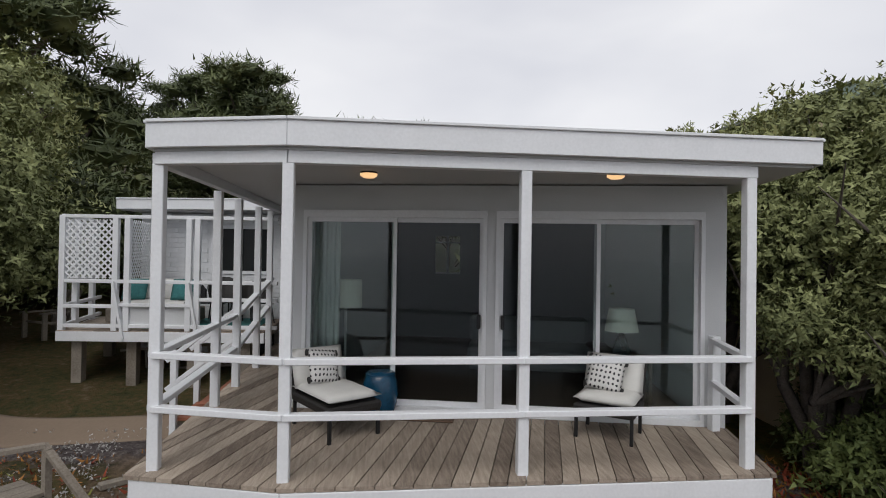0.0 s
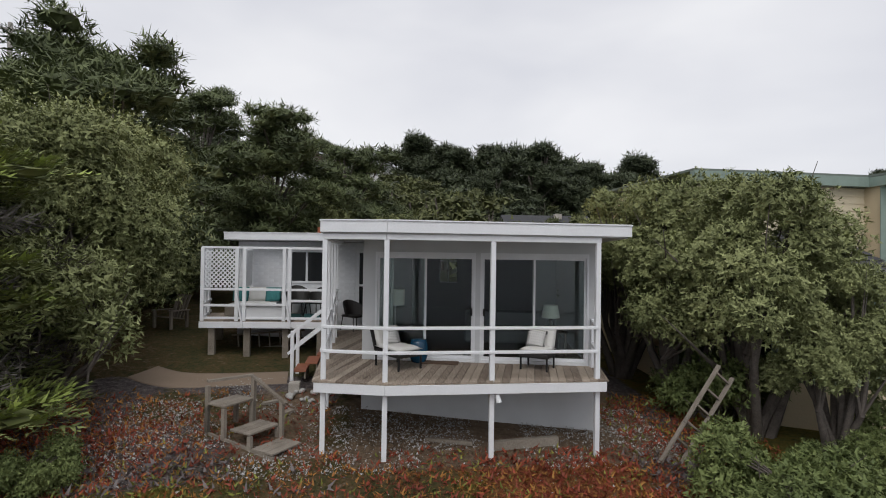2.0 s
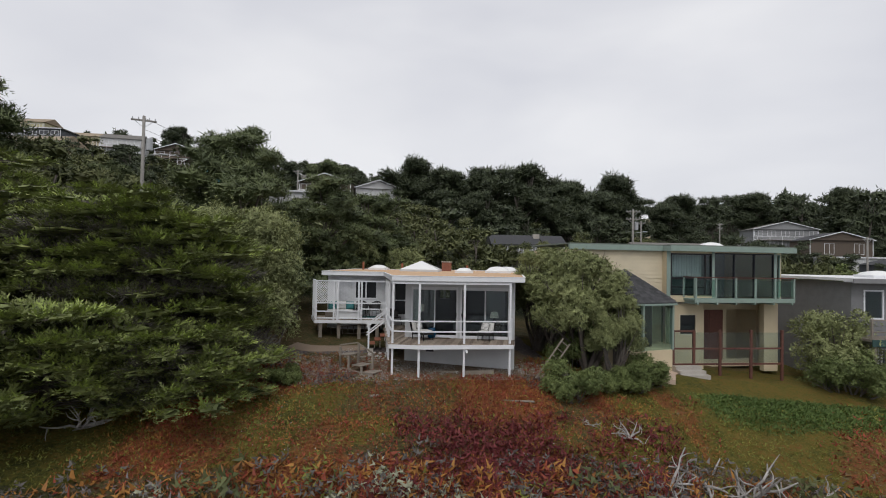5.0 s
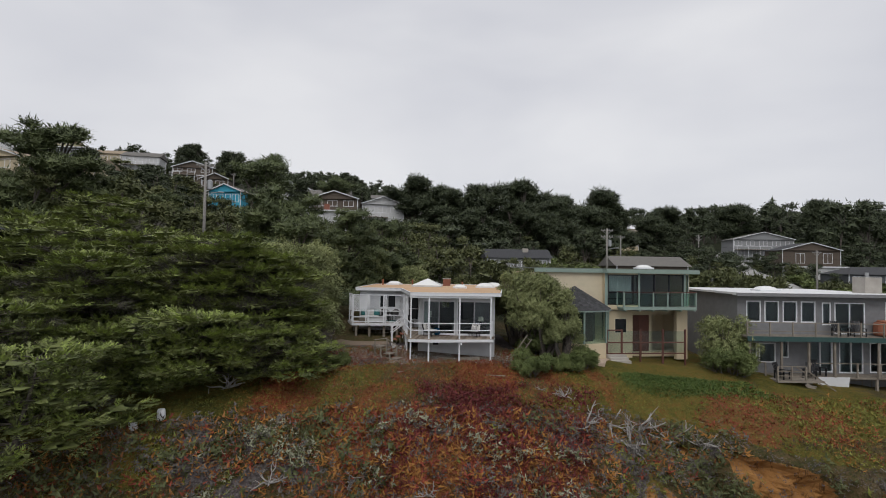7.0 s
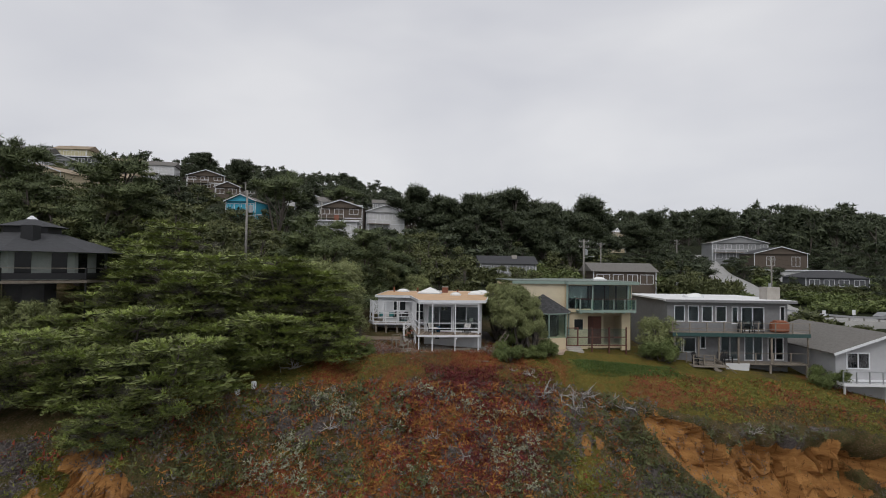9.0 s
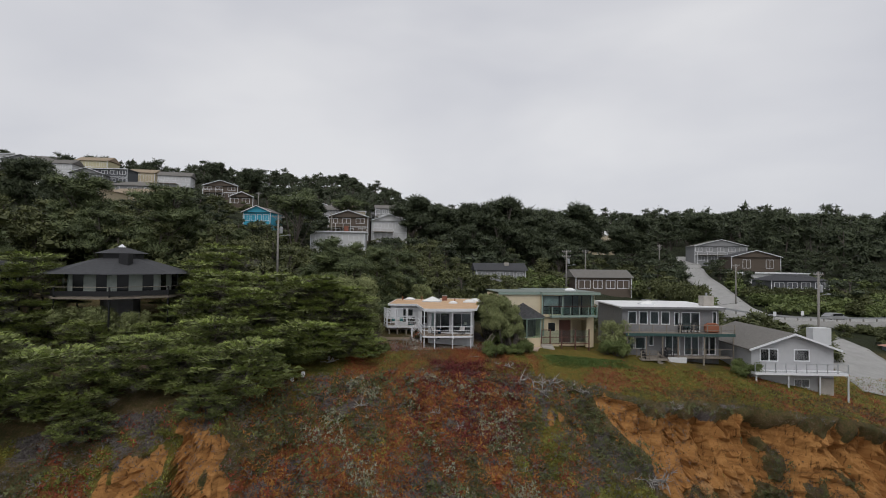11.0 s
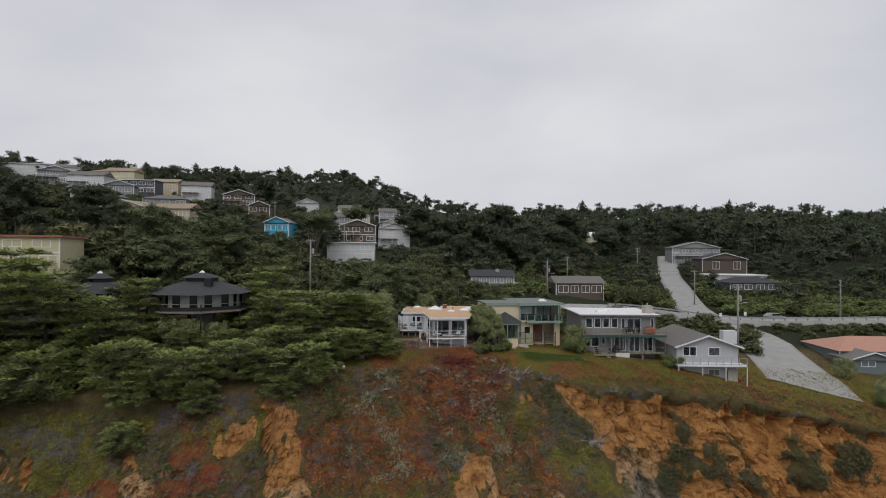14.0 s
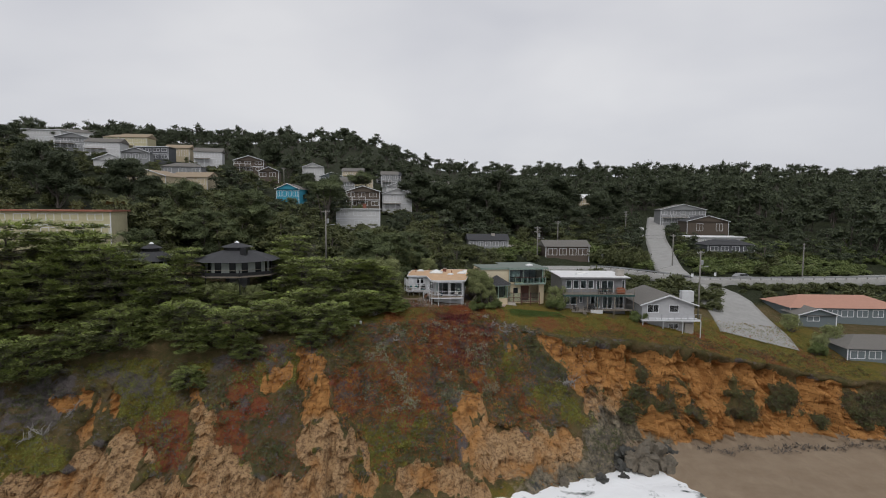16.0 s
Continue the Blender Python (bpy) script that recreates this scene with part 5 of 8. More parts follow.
def lattice(a, b, z0, z1, parent):
    """Crossed diagonal slats between two posts."""
    bm = bmnew()
    a, b = Vector(a), Vector(b)
    w, hh, step = (b - a).length, z1 - z0, 0.115
    u = (b - a).normalized()
    n = Vector((-u.y, u.x))
    for s in (1, -1):
        c = -hh
        while c < w:
            pts = []
            t0, t1 = max(0, -c / hh), min(1, (w - c) / hh)
            if t1 - t0 > 0.03:
                for t in (t0, t1):
                    x = c + hh * t
                    z = z0 + hh * (t if s > 0 else 1 - t)
                    p = a + u * x + n * 0.008 * s
                    pts.append((p.x, p.y, z))
                beam(bm, pts[0], pts[1], 0.008, 0.03)
            c += step
    return part("lattice", bm, WHITE, parent, "white diagonal lattice screen")


lattice(along(0.01), along(0.24), 1.27, 2.26, TD)
lattice(along(0.31), (along(0.31)[0] - 0.25, 7.2), 1.27, 2.26, TD)
lattice((-4.63, 5.46), (-4.93, 7.2), 1.27, 2.26, TD)
for x, y in ((-4.4, 5.55), (-3.5, 5.5), (-2.5, 5.45), (-1.6, 5.35), (-4.6, 7.0)):
    part("pier", box(bmnew(), x - 0.08, y - 0.08, zat(x, y) - 0.2, x + 0.08, y + 0.08, 0.22), GREYWOOD, TD)
# black sheet: puts the void's darkness and its black lattice into one colour
part("pier_lattice", box(bmnew(), -1.9, 6.7, -0.8, -1.4, 6.72, 0.2), BLACKRUB, TD)
# stair from the ground to the side deck
ST = thing("deck_stair", pose(0, 0, 0), "short outdoor stair with red treads and white handrails", "stairs")
for k in range(3):
    part("tread", box(bmnew(), -2.0 + 0.26 * k, 3.35, -0.53 + 0.18 * k, -1.72 + 0.26 * k, 4.15, -0.49 + 0.18 * k), TERRACOTTA, ST)
    part("riser", box(bmnew(), -1.76 + 0.26 * k, 3.4, -0.7, -1.73 + 0.26 * k, 4.1, -0.53 + 0.18 * k), GREYWOOD, ST)
for y in (3.3, 4.2):
    part("newel", box(bmnew(), -2.06, y - 0.04, zat(-2.0, y) - 0.2, -1.98, y + 0.04, 0.42, 0.005), WHITE, ST)
    for dz in (0, -0.38):
        part("handrail", beam(bmnew(), (-2.12, y, 0.28 + dz), (-1.2, y, 1.0 + dz), 0.06, 0.06, 0.005), WHITE, ST)

# ---- generic parts of buildings ----
def planks(parent, x0, x1, z0, z1, y, step, mat, holes=(), name="clapboard"):
    """Overlapping horizontal boards on a wall face at local y, cut round openings."""
    z = z0
    while z < z1 - 0.01:
        zt = min(z + step, z1)
        cuts = sorted((h[0], h[2]) for h in holes if h[1] < zt and h[3] > z)
        runs, a = [], x0
        for c, d in cuts:
            if c > a:
                runs.append((a, c))
            a = max(a, d)
        if a < x1:
            runs.append((a, x1))
        for a, b in runs:
            if b - a < 0.03:
                continue
            bm = bmnew()
            v = [bm.verts.new(p) for p in ((a, y - 0.022, z), (b, y - 0.022, z), (b, y - 0.004, zt), (a, y - 0.004, zt), (a, y, z), (b, y, z))]
            bm.faces.new((v[0], v[1], v[2], v[3]))
            bm.faces.new((v[4], v[5], v[1], v[0]))
            part(name, bm, mat, parent)
        z += step


def railing(parent, a, b, z, h=0.95, posts=6, mat=GREYWOOD, panel=None, rails=(0.5, 0.95)):
    a, b = Vector(a), Vector(b)
    for k in range(posts + 1):
        p = a.lerp(b, k / posts)
        part("rail_post", box(bmnew(), p.x - 0.04, p.y - 0.04, z, p.x + 0.04, p.y + 0.04, z + h), mat, parent)
    for r in rails:
        part("rail", beam(bmnew(), (a.x, a.y, z + r), (b.x, b.y, z + r), 0.05, 0.05), mat, parent)
    if panel:
        for k in range(posts):
            p, q = a.lerp(b, (k + 0.06) / posts), a.lerp(b, (k + 0.94) / posts)
            g = part("glass_panel", beam(bmnew(), (p.x, p.y, z + h * 0.5), (q.x, q.y, z + h * 0.5), 0.012, h * 0.82), panel, parent)
            g.visible_shadow = False


# ---- cream neighbour with the octagonal sun room ----
N1 = thing("cream_house", pose(12.45, 2.7, 0.04, 0, 0, 1), "two-storey cream clapboard house with green trim and glass-railed balcony", "house")
UP = [(0.15, 1.88, 2.4, 3.95), (2.5, 1.7, 5.85, 4.0)]
part("wall", wall_with_holes(0.0, 6.25, 1.55, 4.05, 0.0, 0.2, UP + [(5.95, 1.7, 6.2, 3.98)]), CREAM, N1, "cream upper wall")
part("wall", box(bmnew(), -4.8, 0.5, -1.9, 0.0, 0.7, 4.05), CREAM, N1)
part("wall", box(bmnew(), 6.05, 0.2, -1.9, 6.25, 9, 4.05), CREAM, N1)
part("wall", box(bmnew(), -4.8, 0.7, -1.9, -4.6, 6, 4.05), CREAM, N1)
part("wall", box(bmnew(), 0.0, 0.2, -1.9, 0.2, 1.5, 4.05), CREAM, N1)
planks(N1, -4.8, 0.0, 0.4, 4.05, 0.5, 0.19, CREAMSIDING)
part("corner_board", box(bmnew(), -0.06, -0.02, 1.55, 0.14, 0.0, 4.05), GREENTRIM, N1)
part("wall", wall_with_holes(0.2, 6.05, -1.9, 1.55, 1.3, 1.5, [(2.25, -1.5, 3.95, 1.08), (4.15, -1.5, 5.9, 1.08)]), CREAM, N1, "recessed cream ground-floor wall under the balcony")
part("alcove_back", box(bmnew(), 4.0, 3.0, -1.9, 6.05, 3.1, 1.55), CREAM, N1)
part("pier_wall", wall_with_holes(0.2, 2.1, -1.9, 1.55, 0.2, 0.4, [(0.75, -0.1, 1.7, 0.95)]), CREAM, N1)
part("pier_wall", box(bmnew(), 5.3, 0.0, -1.9, 6.05, 0.3, 1.55), CREAM, N1)
window(N1, 0.75, -0.1, 1.7, 0.95, 0.22, 0.06, 1, CREAMSIDING)
rd = part("red_door", box(bmnew(), 2.27, 1.26, -1.5, 3.93, 1.3, 1.06), REDWOOD, N1, "wide dark red sliding door")
for x in (2.33, 3.13):
    part("door_panel", box(bmnew(), x, 1.235, -1.4, x + 0.74, 1.26, 1.0, 0.008), REDWOOD, rd)
part("room_floor", box(bmnew(), 0.2, 0.2, 1.45, 6.05, 9, 1.54), CONCRETE, N1)
part("room_back", box(bmnew(), 0.2, 4.0, 1.54, 6.05, 4.1, 4.05), INTERIOR, N1)
bm = bmnew()
for k in range(26):
    x = 0.27 + k * 0.07
    rod(bm, (x, 0.35 + 0.035 * (k % 2), 2.78), (x, 0.35 + 0.035 * (k % 2), 3.9), 0.042, n=6)
part("curtain", bm, CURTAIN, N1, "closed pale curtain")
w = window(N1, 0.15, 1.88, 2.4, 3.95, 0.02, 0.07, 1, DARKMETAL, PANE, False)
part("mullion", box(bmnew(), 0.22, -0.02, 2.68, 2.33, 0.08, 2.78), DARKMETAL, w)
part("mullion", box(bmnew(), 2.0, 0.0, 1.95, 2.06, 0.08, 3.88), DARKMETAL, w)
part("mullion", box(bmnew(), 0.22, 0.0, 2.26, 2.0, 0.06, 2.31), DARKMETAL, w)
w = window(N1, 2.5, 1.7, 5.85, 4.0, 0.02, 0.06, 3, DARKMETAL, PANE, False)
part("mullion", box(bmnew(), 2.38, -0.03, 1.6, 2.52, 0.0, 4.05), GREENTRIM, w)
part("mullion", box(bmnew(), 5.83, -0.03, 1.6, 5.97, 0.0, 4.05), GREENTRIM, w)
window(N1, 5.95, 1.7, 6.2, 3.98, 0.02, 0.05, 1, GREENTRIM, GREENPANE, False)
part("roof", prism(bmnew(), [(-4.95, 0.3), (-0.1, 0.3), (-0.1, -0.35), (6.75, -0.35), (6.75, 9.2), (0, 9.2), (0, 6), (-4.95, 6)], 4.30, 4.36), GREENROOF, N1, "flat grey-green roof")
part("fascia", box(bmnew(), -4.95, 0.26, 4.05, -0.1, 0.46, 4.30), GREENTRIM, N1)
part("fascia", box(bmnew(), -0.1, -0.4, 4.05, 6.8, -0.35, 4.31), GREENTRIM, N1, "grey-green fascia board")
part("soffit", box(bmnew(), -0.1, -0.35, 4.05, 6.75, 1.0, 4.29), GREENTRIM, N1)
skylight(17.0, 6.0, 0.6, 4.40, "dome")
part("balcony_floor", box(bmnew(), 0.85, -0.95, 1.66, 6.1, 0.0, 1.76), GREENTRIM, N1)
part("balcony_rim", box(bmnew(), 0.8, -1.0, 1.60, 6.15, -0.95, 1.80), GREENTRIM, N1)
railing(N1, (0.85, -0.98), (6.1, -0.98), 1.8, 0.98, 5, GREENTRIM, GREENPANE, ())
railing(N1, (0.85, -0.9), (0.85, 0.0), 1.8, 0.98, 1, GREENTRIM, GREENPANE, ())
railing(N1, (6.1, -0.9), (6.1, 0.0), 1.8, 0.98, 1, GREENTRIM, GREENPANE, ())
for a, b in (((0.85, -0.98), (6.1, -0.98)), ((0.85, -0.98), (0.85, 0.0)), ((6.1, -0.98), (6.1, 0.0))):
    part("cap_rail", beam(bmnew(), (*a, 2.80), (*b, 2.80), 0.09, 0.045), REDWOOD, N1)
for k in range(6):
    x = 0.95 + k * 1.01
    part("bracket", beam(bmnew(), (x, -1.02, 1.58), (x, 0.1, 1.58), 0.08, 0.14), GREENTRIM, N1)
WS = thing("windscreen_fence", pose(11.85, 1.2, -1.3, 0, 0, -1), "red-stained timber windscreen fence with glass panels", "fence")
SPANS = (0.0, 1.02, 2.32, 3.88, 5.46)
for k, x in enumerate(SPANS):
    part("post", box(bmnew(), x - 0.055, -0.055, -1.0, x + 0.055, 0.055, 1.72, 0.006), REDWOOD, WS)
    if k < 4:
        x1 = SPANS[k + 1]
        g = part("glass_panel", box(bmnew(), x + 0.06, -0.006, 0.2, x1 - 0.06, 0.006, 1.6), PANE, WS)
        g.visible_shadow = False
        for z in (0.14, 0.86) + ((1.66,) if k == 0 else ()):
            part("rail", box(bmnew(), x + 0.055, -0.03, z - 0.04, x1 - 0.055, 0.03, z + 0.04), REDWOOD, WS)
# octagonal sun room
OC = thing("octagon_sunroom", pose(10.28, 2.85, -1.75, 0, 0, 16), "octagonal glazed sun room with cream parapet and dark shingle roof", "house")
R8 = [(2.32 * math.cos(math.pi / 8 + k * math.pi / 4), 2.32 * math.sin(math.pi / 8 + k * math.pi / 4)) for k in range(8)]
part("parapet", prism(bmnew(), R8, -0.5, 1.3), CREAM, OC)
part("footing", prism(bmnew(), [(x * 1.03, y * 1.03) for x, y in R8], -0.6, 0.28), CONCRETE, OC)
# dark block added inside to stand in for the sun room's dim interior
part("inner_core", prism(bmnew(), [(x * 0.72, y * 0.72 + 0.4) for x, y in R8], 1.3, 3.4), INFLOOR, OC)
for k in range(8):
    a, b = R8[k], R8[(k + 1) % 8]
    part("corner_post", box(bmnew(), a[0] - 0.05, a[1] - 0.05, 1.3, a[0] + 0.05, a[1] + 0.05, 3.45), GREENTRIM, OC)
    p, q = Vector(a).lerp(Vector(b), 0.03), Vector(a).lerp(Vector(b), 0.97)
    g = part("pane", beam(bmnew(), (p.x, p.y, 2.36), (q.x, q.y, 2.36), 0.012, 2.1), GREENPANE, OC)
    g.visible_shadow = False
bm = bmnew()
ring = [bm.verts.new((x * 1.08, y * 1.08, 3.42)) for x, y in R8]
top = bm.verts.new((0, 0, 4.92))
for k in range(8):
    bm.faces.new((ring[k], ring[(k + 1) % 8], top))
bm.faces.new(ring[::-1])
part("roof", bm, SHINGLE, OC, "dark shingled pyramid roof")
part("gutter", prism(bmnew(), [(x * 1.09, y * 1.09) for x, y in R8], 3.33, 3.41), GREENTRIM, OC)
# shingle courses
for k in range(8):
    a, b = Vector((*R8[k], 0)) * 1.08, Vector((*R8[(k + 1) % 8], 0)) * 1.08
    bm = bmnew()
    for r in range(12):
        t0, t1 = r / 12, (r + 1) / 12
        for s in range(max(1, int(9 * (1 - t0)))):
            n = max(1, int(9 * (1 - t0)))
            e = [a.lerp(b, (s + d) / n) for d in (0.02, 0.98)]
            lo = [v * (1 - t0) + Vector((0, 0, 3.42 + 1.5 * t0 + 0.035)) for v in e]
            hi = [v * (1 - t1) + Vector((0, 0, 3.42 + 1.5 * t1 + 0.012)) for v in e]
            bm.faces.new([bm.verts.new(v) for v in (lo[0], lo[1], hi[1], hi[0])])
    sh = part("shingle_course", bm, SHINGLE, OC)
    tagged(sh, kind="stuff")
PT = tagged(part("patio_slab", prism(bmnew(), [(8.0, -0.4), (10.8, -0.75), (11.5, 0.4), (12.4, 1.1), (12.4, 1.8), (8.0, 1.8)], -2.2, -1.44), PATIO), "pinkish concrete patio slab beside the lawn", "patio")
for k in range(3):
    tagged(part("patio_step", box(bmnew(), 11.75, 0.1 + 0.33 * k, -2.2, 13.0, 0.43 + 0.33 * k, -1.45 + 0.13 * k), CONCRETE), "low concrete step up to the windscreen", "step", "patio steps")

# ---- grey two-storey neighbour ----
N2 = thing("grey_house", pose(21.0, 1.6, 0, 0, 0, -8), "two-storey grey shiplap house with white window frames and decks", "house")
UW = [(1.05, 0.9, 2.05, 2.35), (2.3, 0.9, 3.3, 2.35), (3.55, 0.9, 4.55, 2.35), (4.8, 0.9, 5.8, 2.35), (6.25, 0.75, 6.85, 2.3), (7.1, 0.15, 9.2, 2.3), (10.6, 0.75, 11.1, 2.4)]
LW = [(0.68, -1.85, 1.8, -0.5), (1.9, -1.85, 3.05, -0.5), (3.4, -1.5, 3.95, -0.2), (5.25, -2.45, 6.95, -0.25), (7.4, -2.5, 9.05, -0.3), (9.5, -2.45, 10.95, -0.4)]
part("wall", wall_with_holes(0.45, 11.3, -4.2, 2.72, 0, 0.18, UW + LW), GREYSIDING, N2, "grey shiplap front wall")
part("wall", box(bmnew(), 0.45, 0.18, -4.2, 0.63, 9, 2.72), GREYSIDING, N2)
part("wall", box(bmnew(), 11.12, 0.18, -4.2, 11.3, 9, 2.72), GREYSIDING, N2)
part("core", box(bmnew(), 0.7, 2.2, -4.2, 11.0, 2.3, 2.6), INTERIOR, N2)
part("storey_floor", box(bmnew(), 0.63, 0.18, -0.12, 11.12, 2.2, 0.06), INFLOOR, N2)
planks(N2, 0.45, 11.3, -2.6, 2.72, 0, 0.2, GREYSIDING, UW + LW, "shiplap")
for a, c, b, d in UW + LW:
    window(N2, a, c, b, d, 0.0, 0.075, 2 if b - a > 1.2 else 1, WHITE, PANE, False)
part("roof", prism(bmnew(), [(0.1, -0.6), (11.8, -0.6), (11.8, 9.3), (0.1, 9.3)], 2.78, 2.92), WHITEROOF, N2, "flat white membrane roof")
part("fascia", box(bmnew(), 0.08, -0.64, 2.68, 11.82, -0.6, 2.90), GREYSIDING, N2)
part("soffit", box(bmnew(), 0.1, -0.6, 2.72, 11.8, 0.0, 2.775), GREYWALL, N2)
o = N2.matrix_world
for lx, ly, r in ((4.2, 3.0, 0.75), (5.4, 5.0, 0.6)):
    p = o @ Vector((lx, ly, 2.92))
    skylight(p.x, p.y, r, 2.92, "dome")
part("chimney", box(bmnew(), 10.2, 1.2, 2.92, 11.4, 2.4, 4.05), CONCRETE, N2, "grey block chimney")
part("chimney_pot", rod(bmnew(), (10.8, 1.8, 4.05), (10.8, 1.8, 4.4), 0.12), STEEL, N2)
part("upper_deck", box(bmnew(), 0.3, -1.5, -0.02, 12.3, 0.0, 0.1), GREYWOOD, N2)
part("deck_fascia", box(bmnew(), 0.28, -1.55, -0.22, 12.35, -1.5, 0.1), material("dark_teal_fascia", (0.03, 0.075, 0.07), 0.6), N2, "dark teal deck fascia")
railing(N2, (0.3, -1.47), (12.3, -1.47), 0.1, 0.95, 8, GREYWOOD, None, (0.35, 0.9))
part("lower_deck", box(bmnew(), 0.4, -1.3, -2.66, 12.3, 0.0, -2.54), GREYWOOD, N2)
part("lower_deck", box(bmnew(), 1.6, -2.6, -2.68, 4.6, -1.3, -2.56), GREYWOOD, N2)
railing(N2, (0.4, -1.28), (1.6, -1.28), -2.54, 0.9, 1, GREYWOOD, None, (0.9,))
railing(N2, (1.6, -2.58), (3.4, -2.58), -2.56, 0.9, 2, GREYWOOD, None, (0.3, 0.6, 0.9))
railing(N2, (4.6, -1.28), (12.3, -1.28), -2.54, 0.9, 5, GREYWOOD, None, (0.9,))
for x in (0.5, 2.6, 4.4, 6.1, 9.0, 12.2):
    part("deck_post", box(bmnew(), x - 0.07, -1.3, -5.0, x + 0.07, -1.16, -2.66), GREYWOOD, N2)
    part("deck_post", box(bmnew(), x - 0.06, -1.45, -2.54, x + 0.06, -1.33, -0.2), GREYWOOD, N2)
window(N2, 8.0, -3.7, 9.0, -2.95, 0.0, 0.06, 1, GREYWOOD)
window(N2, 9.6, -3.7, 10.7, -2.95, 0.0, 0.06, 1, GREYWOOD)
for k in range(8):
    part("stair_tread", box(bmnew(), 3.5 + 0.28 * k, -2.55, -2.75 - 0.2 * k, 3.82 + 0.28 * k, -1.7, -2.70 - 0.2 * k), GREYWOOD, N2)
for y in (-2.58, -1.68):
    part("stair_stringer", beam(bmnew(), (3.4, y, -2.75), (5.9, y, -4.5), 0.05, 0.25), GREYWOOD, N2)
    part("stair_rail", beam(bmnew(), (3.4, y, -1.85), (5.9, y, -3.6), 0.05, 0.06), GREYWOOD, N2)
WP = thing("leaning_panel", o @ pose(6.0, -1.25, -3.75, 8, 0, 0), "large plain white sheet leaning below a deck", "panel")
part("sheet", box(bmnew(), -1.0, -0.02, 0.0, 1.05, 0.02, 1.25), WHITE, WP)
BQ = thing("covered_grill", o @ pose(10.2, -0.6, 0.1), "barbecue grill under a rust-red cover", "grill")
part("cover", box(bmnew(), -0.75, -0.35, 0.05, 0.75, 0.35, 0.95, 0.12), TERRACOTTA, BQ)
part("cover_top", box(bmnew(), -0.5, -0.3, 0.93, 0.5, 0.3, 1.08, 0.06), TERRACOTTA, BQ)


def adirondack(m, mat):
    root = thing("patio_chair", m, "dark slatted outdoor armchair on a deck", "chair", "deck chairs of the grey house")
    part("seat", beam(bmnew(), (0, -0.3, 0.36), (0, 0.25, 0.26), 0.55, 0.04), mat, root)
    for k in range(4):
        part("back_slat", beam(bmnew(), (-0.2 + 0.133 * k, 0.22, 0.26), (-0.24 + 0.16 * k, 0.5, 0.98), 0.11, 0.025), mat, root)
    for s in (-1, 1):
        part("arm", beam(bmnew(), (s * 0.34, -0.35, 0.55), (s * 0.34, 0.35, 0.53), 0.12, 0.03), mat, root)
        part("leg", box(bmnew(), s * 0.34 - 0.03, -0.32, 0, s * 0.34 + 0.03, -0.24, 0.55), mat, root)
        part("leg", box(bmnew(), s * 0.34 - 0.03, 0.25, 0, s * 0.34 + 0.03, 0.33, 0.53), mat, root)
    return root


ch = adirondack(o @ pose(6.9, -0.8, 0.1, 0, 0, 10), DARKMETAL)
for x, y, z, r in ((8.2, -0.7, 0.1, -15), (2.3, -1.9, -2.56, 30), (4.3, -1.6, -2.56, -40), (5.4, -0.8, -2.54, 0)):
    copy_thing(ch, o @ pose(x, y, z, 0, 0, r))

# ---- grey gabled house near the road ----
N3 = thing("gabled_house", pose(32.9, -4.2, 0.38, 0, 0, -10) @ Matrix.Diagonal((0.95, 1, 1, 1)), "grey gabled house with white trim and a balcony across its front", "house")
bm = bmnew()
f = [bm.verts.new(p) for p in ((0, 0, -6.6), (8.9, 0, -6.6), (8.9, 0, -1.35), (4.4, 0, 0.05), (0, 0, -1.35))]
b = [bm.verts.new((v.co.x, 11, v.co.z)) for v in f]
bm.faces.new(f)
bm.faces.new(b[::-1])
for k in range(5):
    bm.faces.new((f[k], f[(k + 1) % 5], b[(k + 1) % 5], b[k]))
part("wall", bm, material("light_grey_siding", (0.42, 0.42, 0.43), 0.75, vary=0.06, scale=2), N3, "light grey siding walls")
ROOFGREY = material("weathered_grey_shingle", (0.17, 0.16, 0.145), 0.9, vary=0.25, scale=5, fine=40, bump=0.4)
for s, e, rim in ((-0.55, 4.4, -1.53), (9.45, 4.4, -1.53)):
    bm = bmnew()
    q = [bm.verts.new(p) for p in ((s, -0.6, rim), (e, -0.6, 0.14), (e, 11.4, 0.14), (s, 11.4, rim))]
    q2 = [bm.verts.new(v.co + Vector((0, 0, 0.12))) for v in q]
    bm.faces.new(q)
    bm.faces.new(q2)
    for k in range(4):
        bm.faces.new((q[k], q[(k + 1) % 4], q2[(k + 1) % 4], q2[k]))
    part("roof_slope", bm, ROOFGREY, N3, "weathered grey shingle roof")
    part("barge_board", beam(bmnew(), (s, -0.64, rim + 0.03), (e, -0.64, 0.17), 0.05, 0.2), WHITE, N3)
window(N3, 0.9, -2.75, 2.9, -1.4, -0.02, 0.1, 2)
window(N3, 4.6, -2.7, 6.3, -1.45, -0.02, 0.1, 1)
window(N3, 4.6, -5.4, 6.3, -4.5, -0.02, 0.08, 2)
part("chimney", box(bmnew(), 6.9, 0.3, -1.0, 8.9, 1.4, 0.75), GREYWALL, N3, "pale clad chimney box")
part("chimney", box(bmnew(), 7.2, -0.45, -6.6, 8.6, 0.0, -4.4), CONCRETE, N3)
part("balcony", box(bmnew(), -0.5, -1.6, -3.85, 9.3, 0.0, -3.6), WHITE, N3, "white balcony slab")
railing(N3, (-0.5, -1.57), (9.3, -1.57), -3.6, 0.9, 9, STEEL, None, (0.1, 0.9))
for x in (-0.3, 3.1, 6.4, 9.4):
    part("balcony_post", box(bmnew(), x - 0.06, -1.5, -7.2, x + 0.06, -1.38, -3.85), GREYWALL, N3)

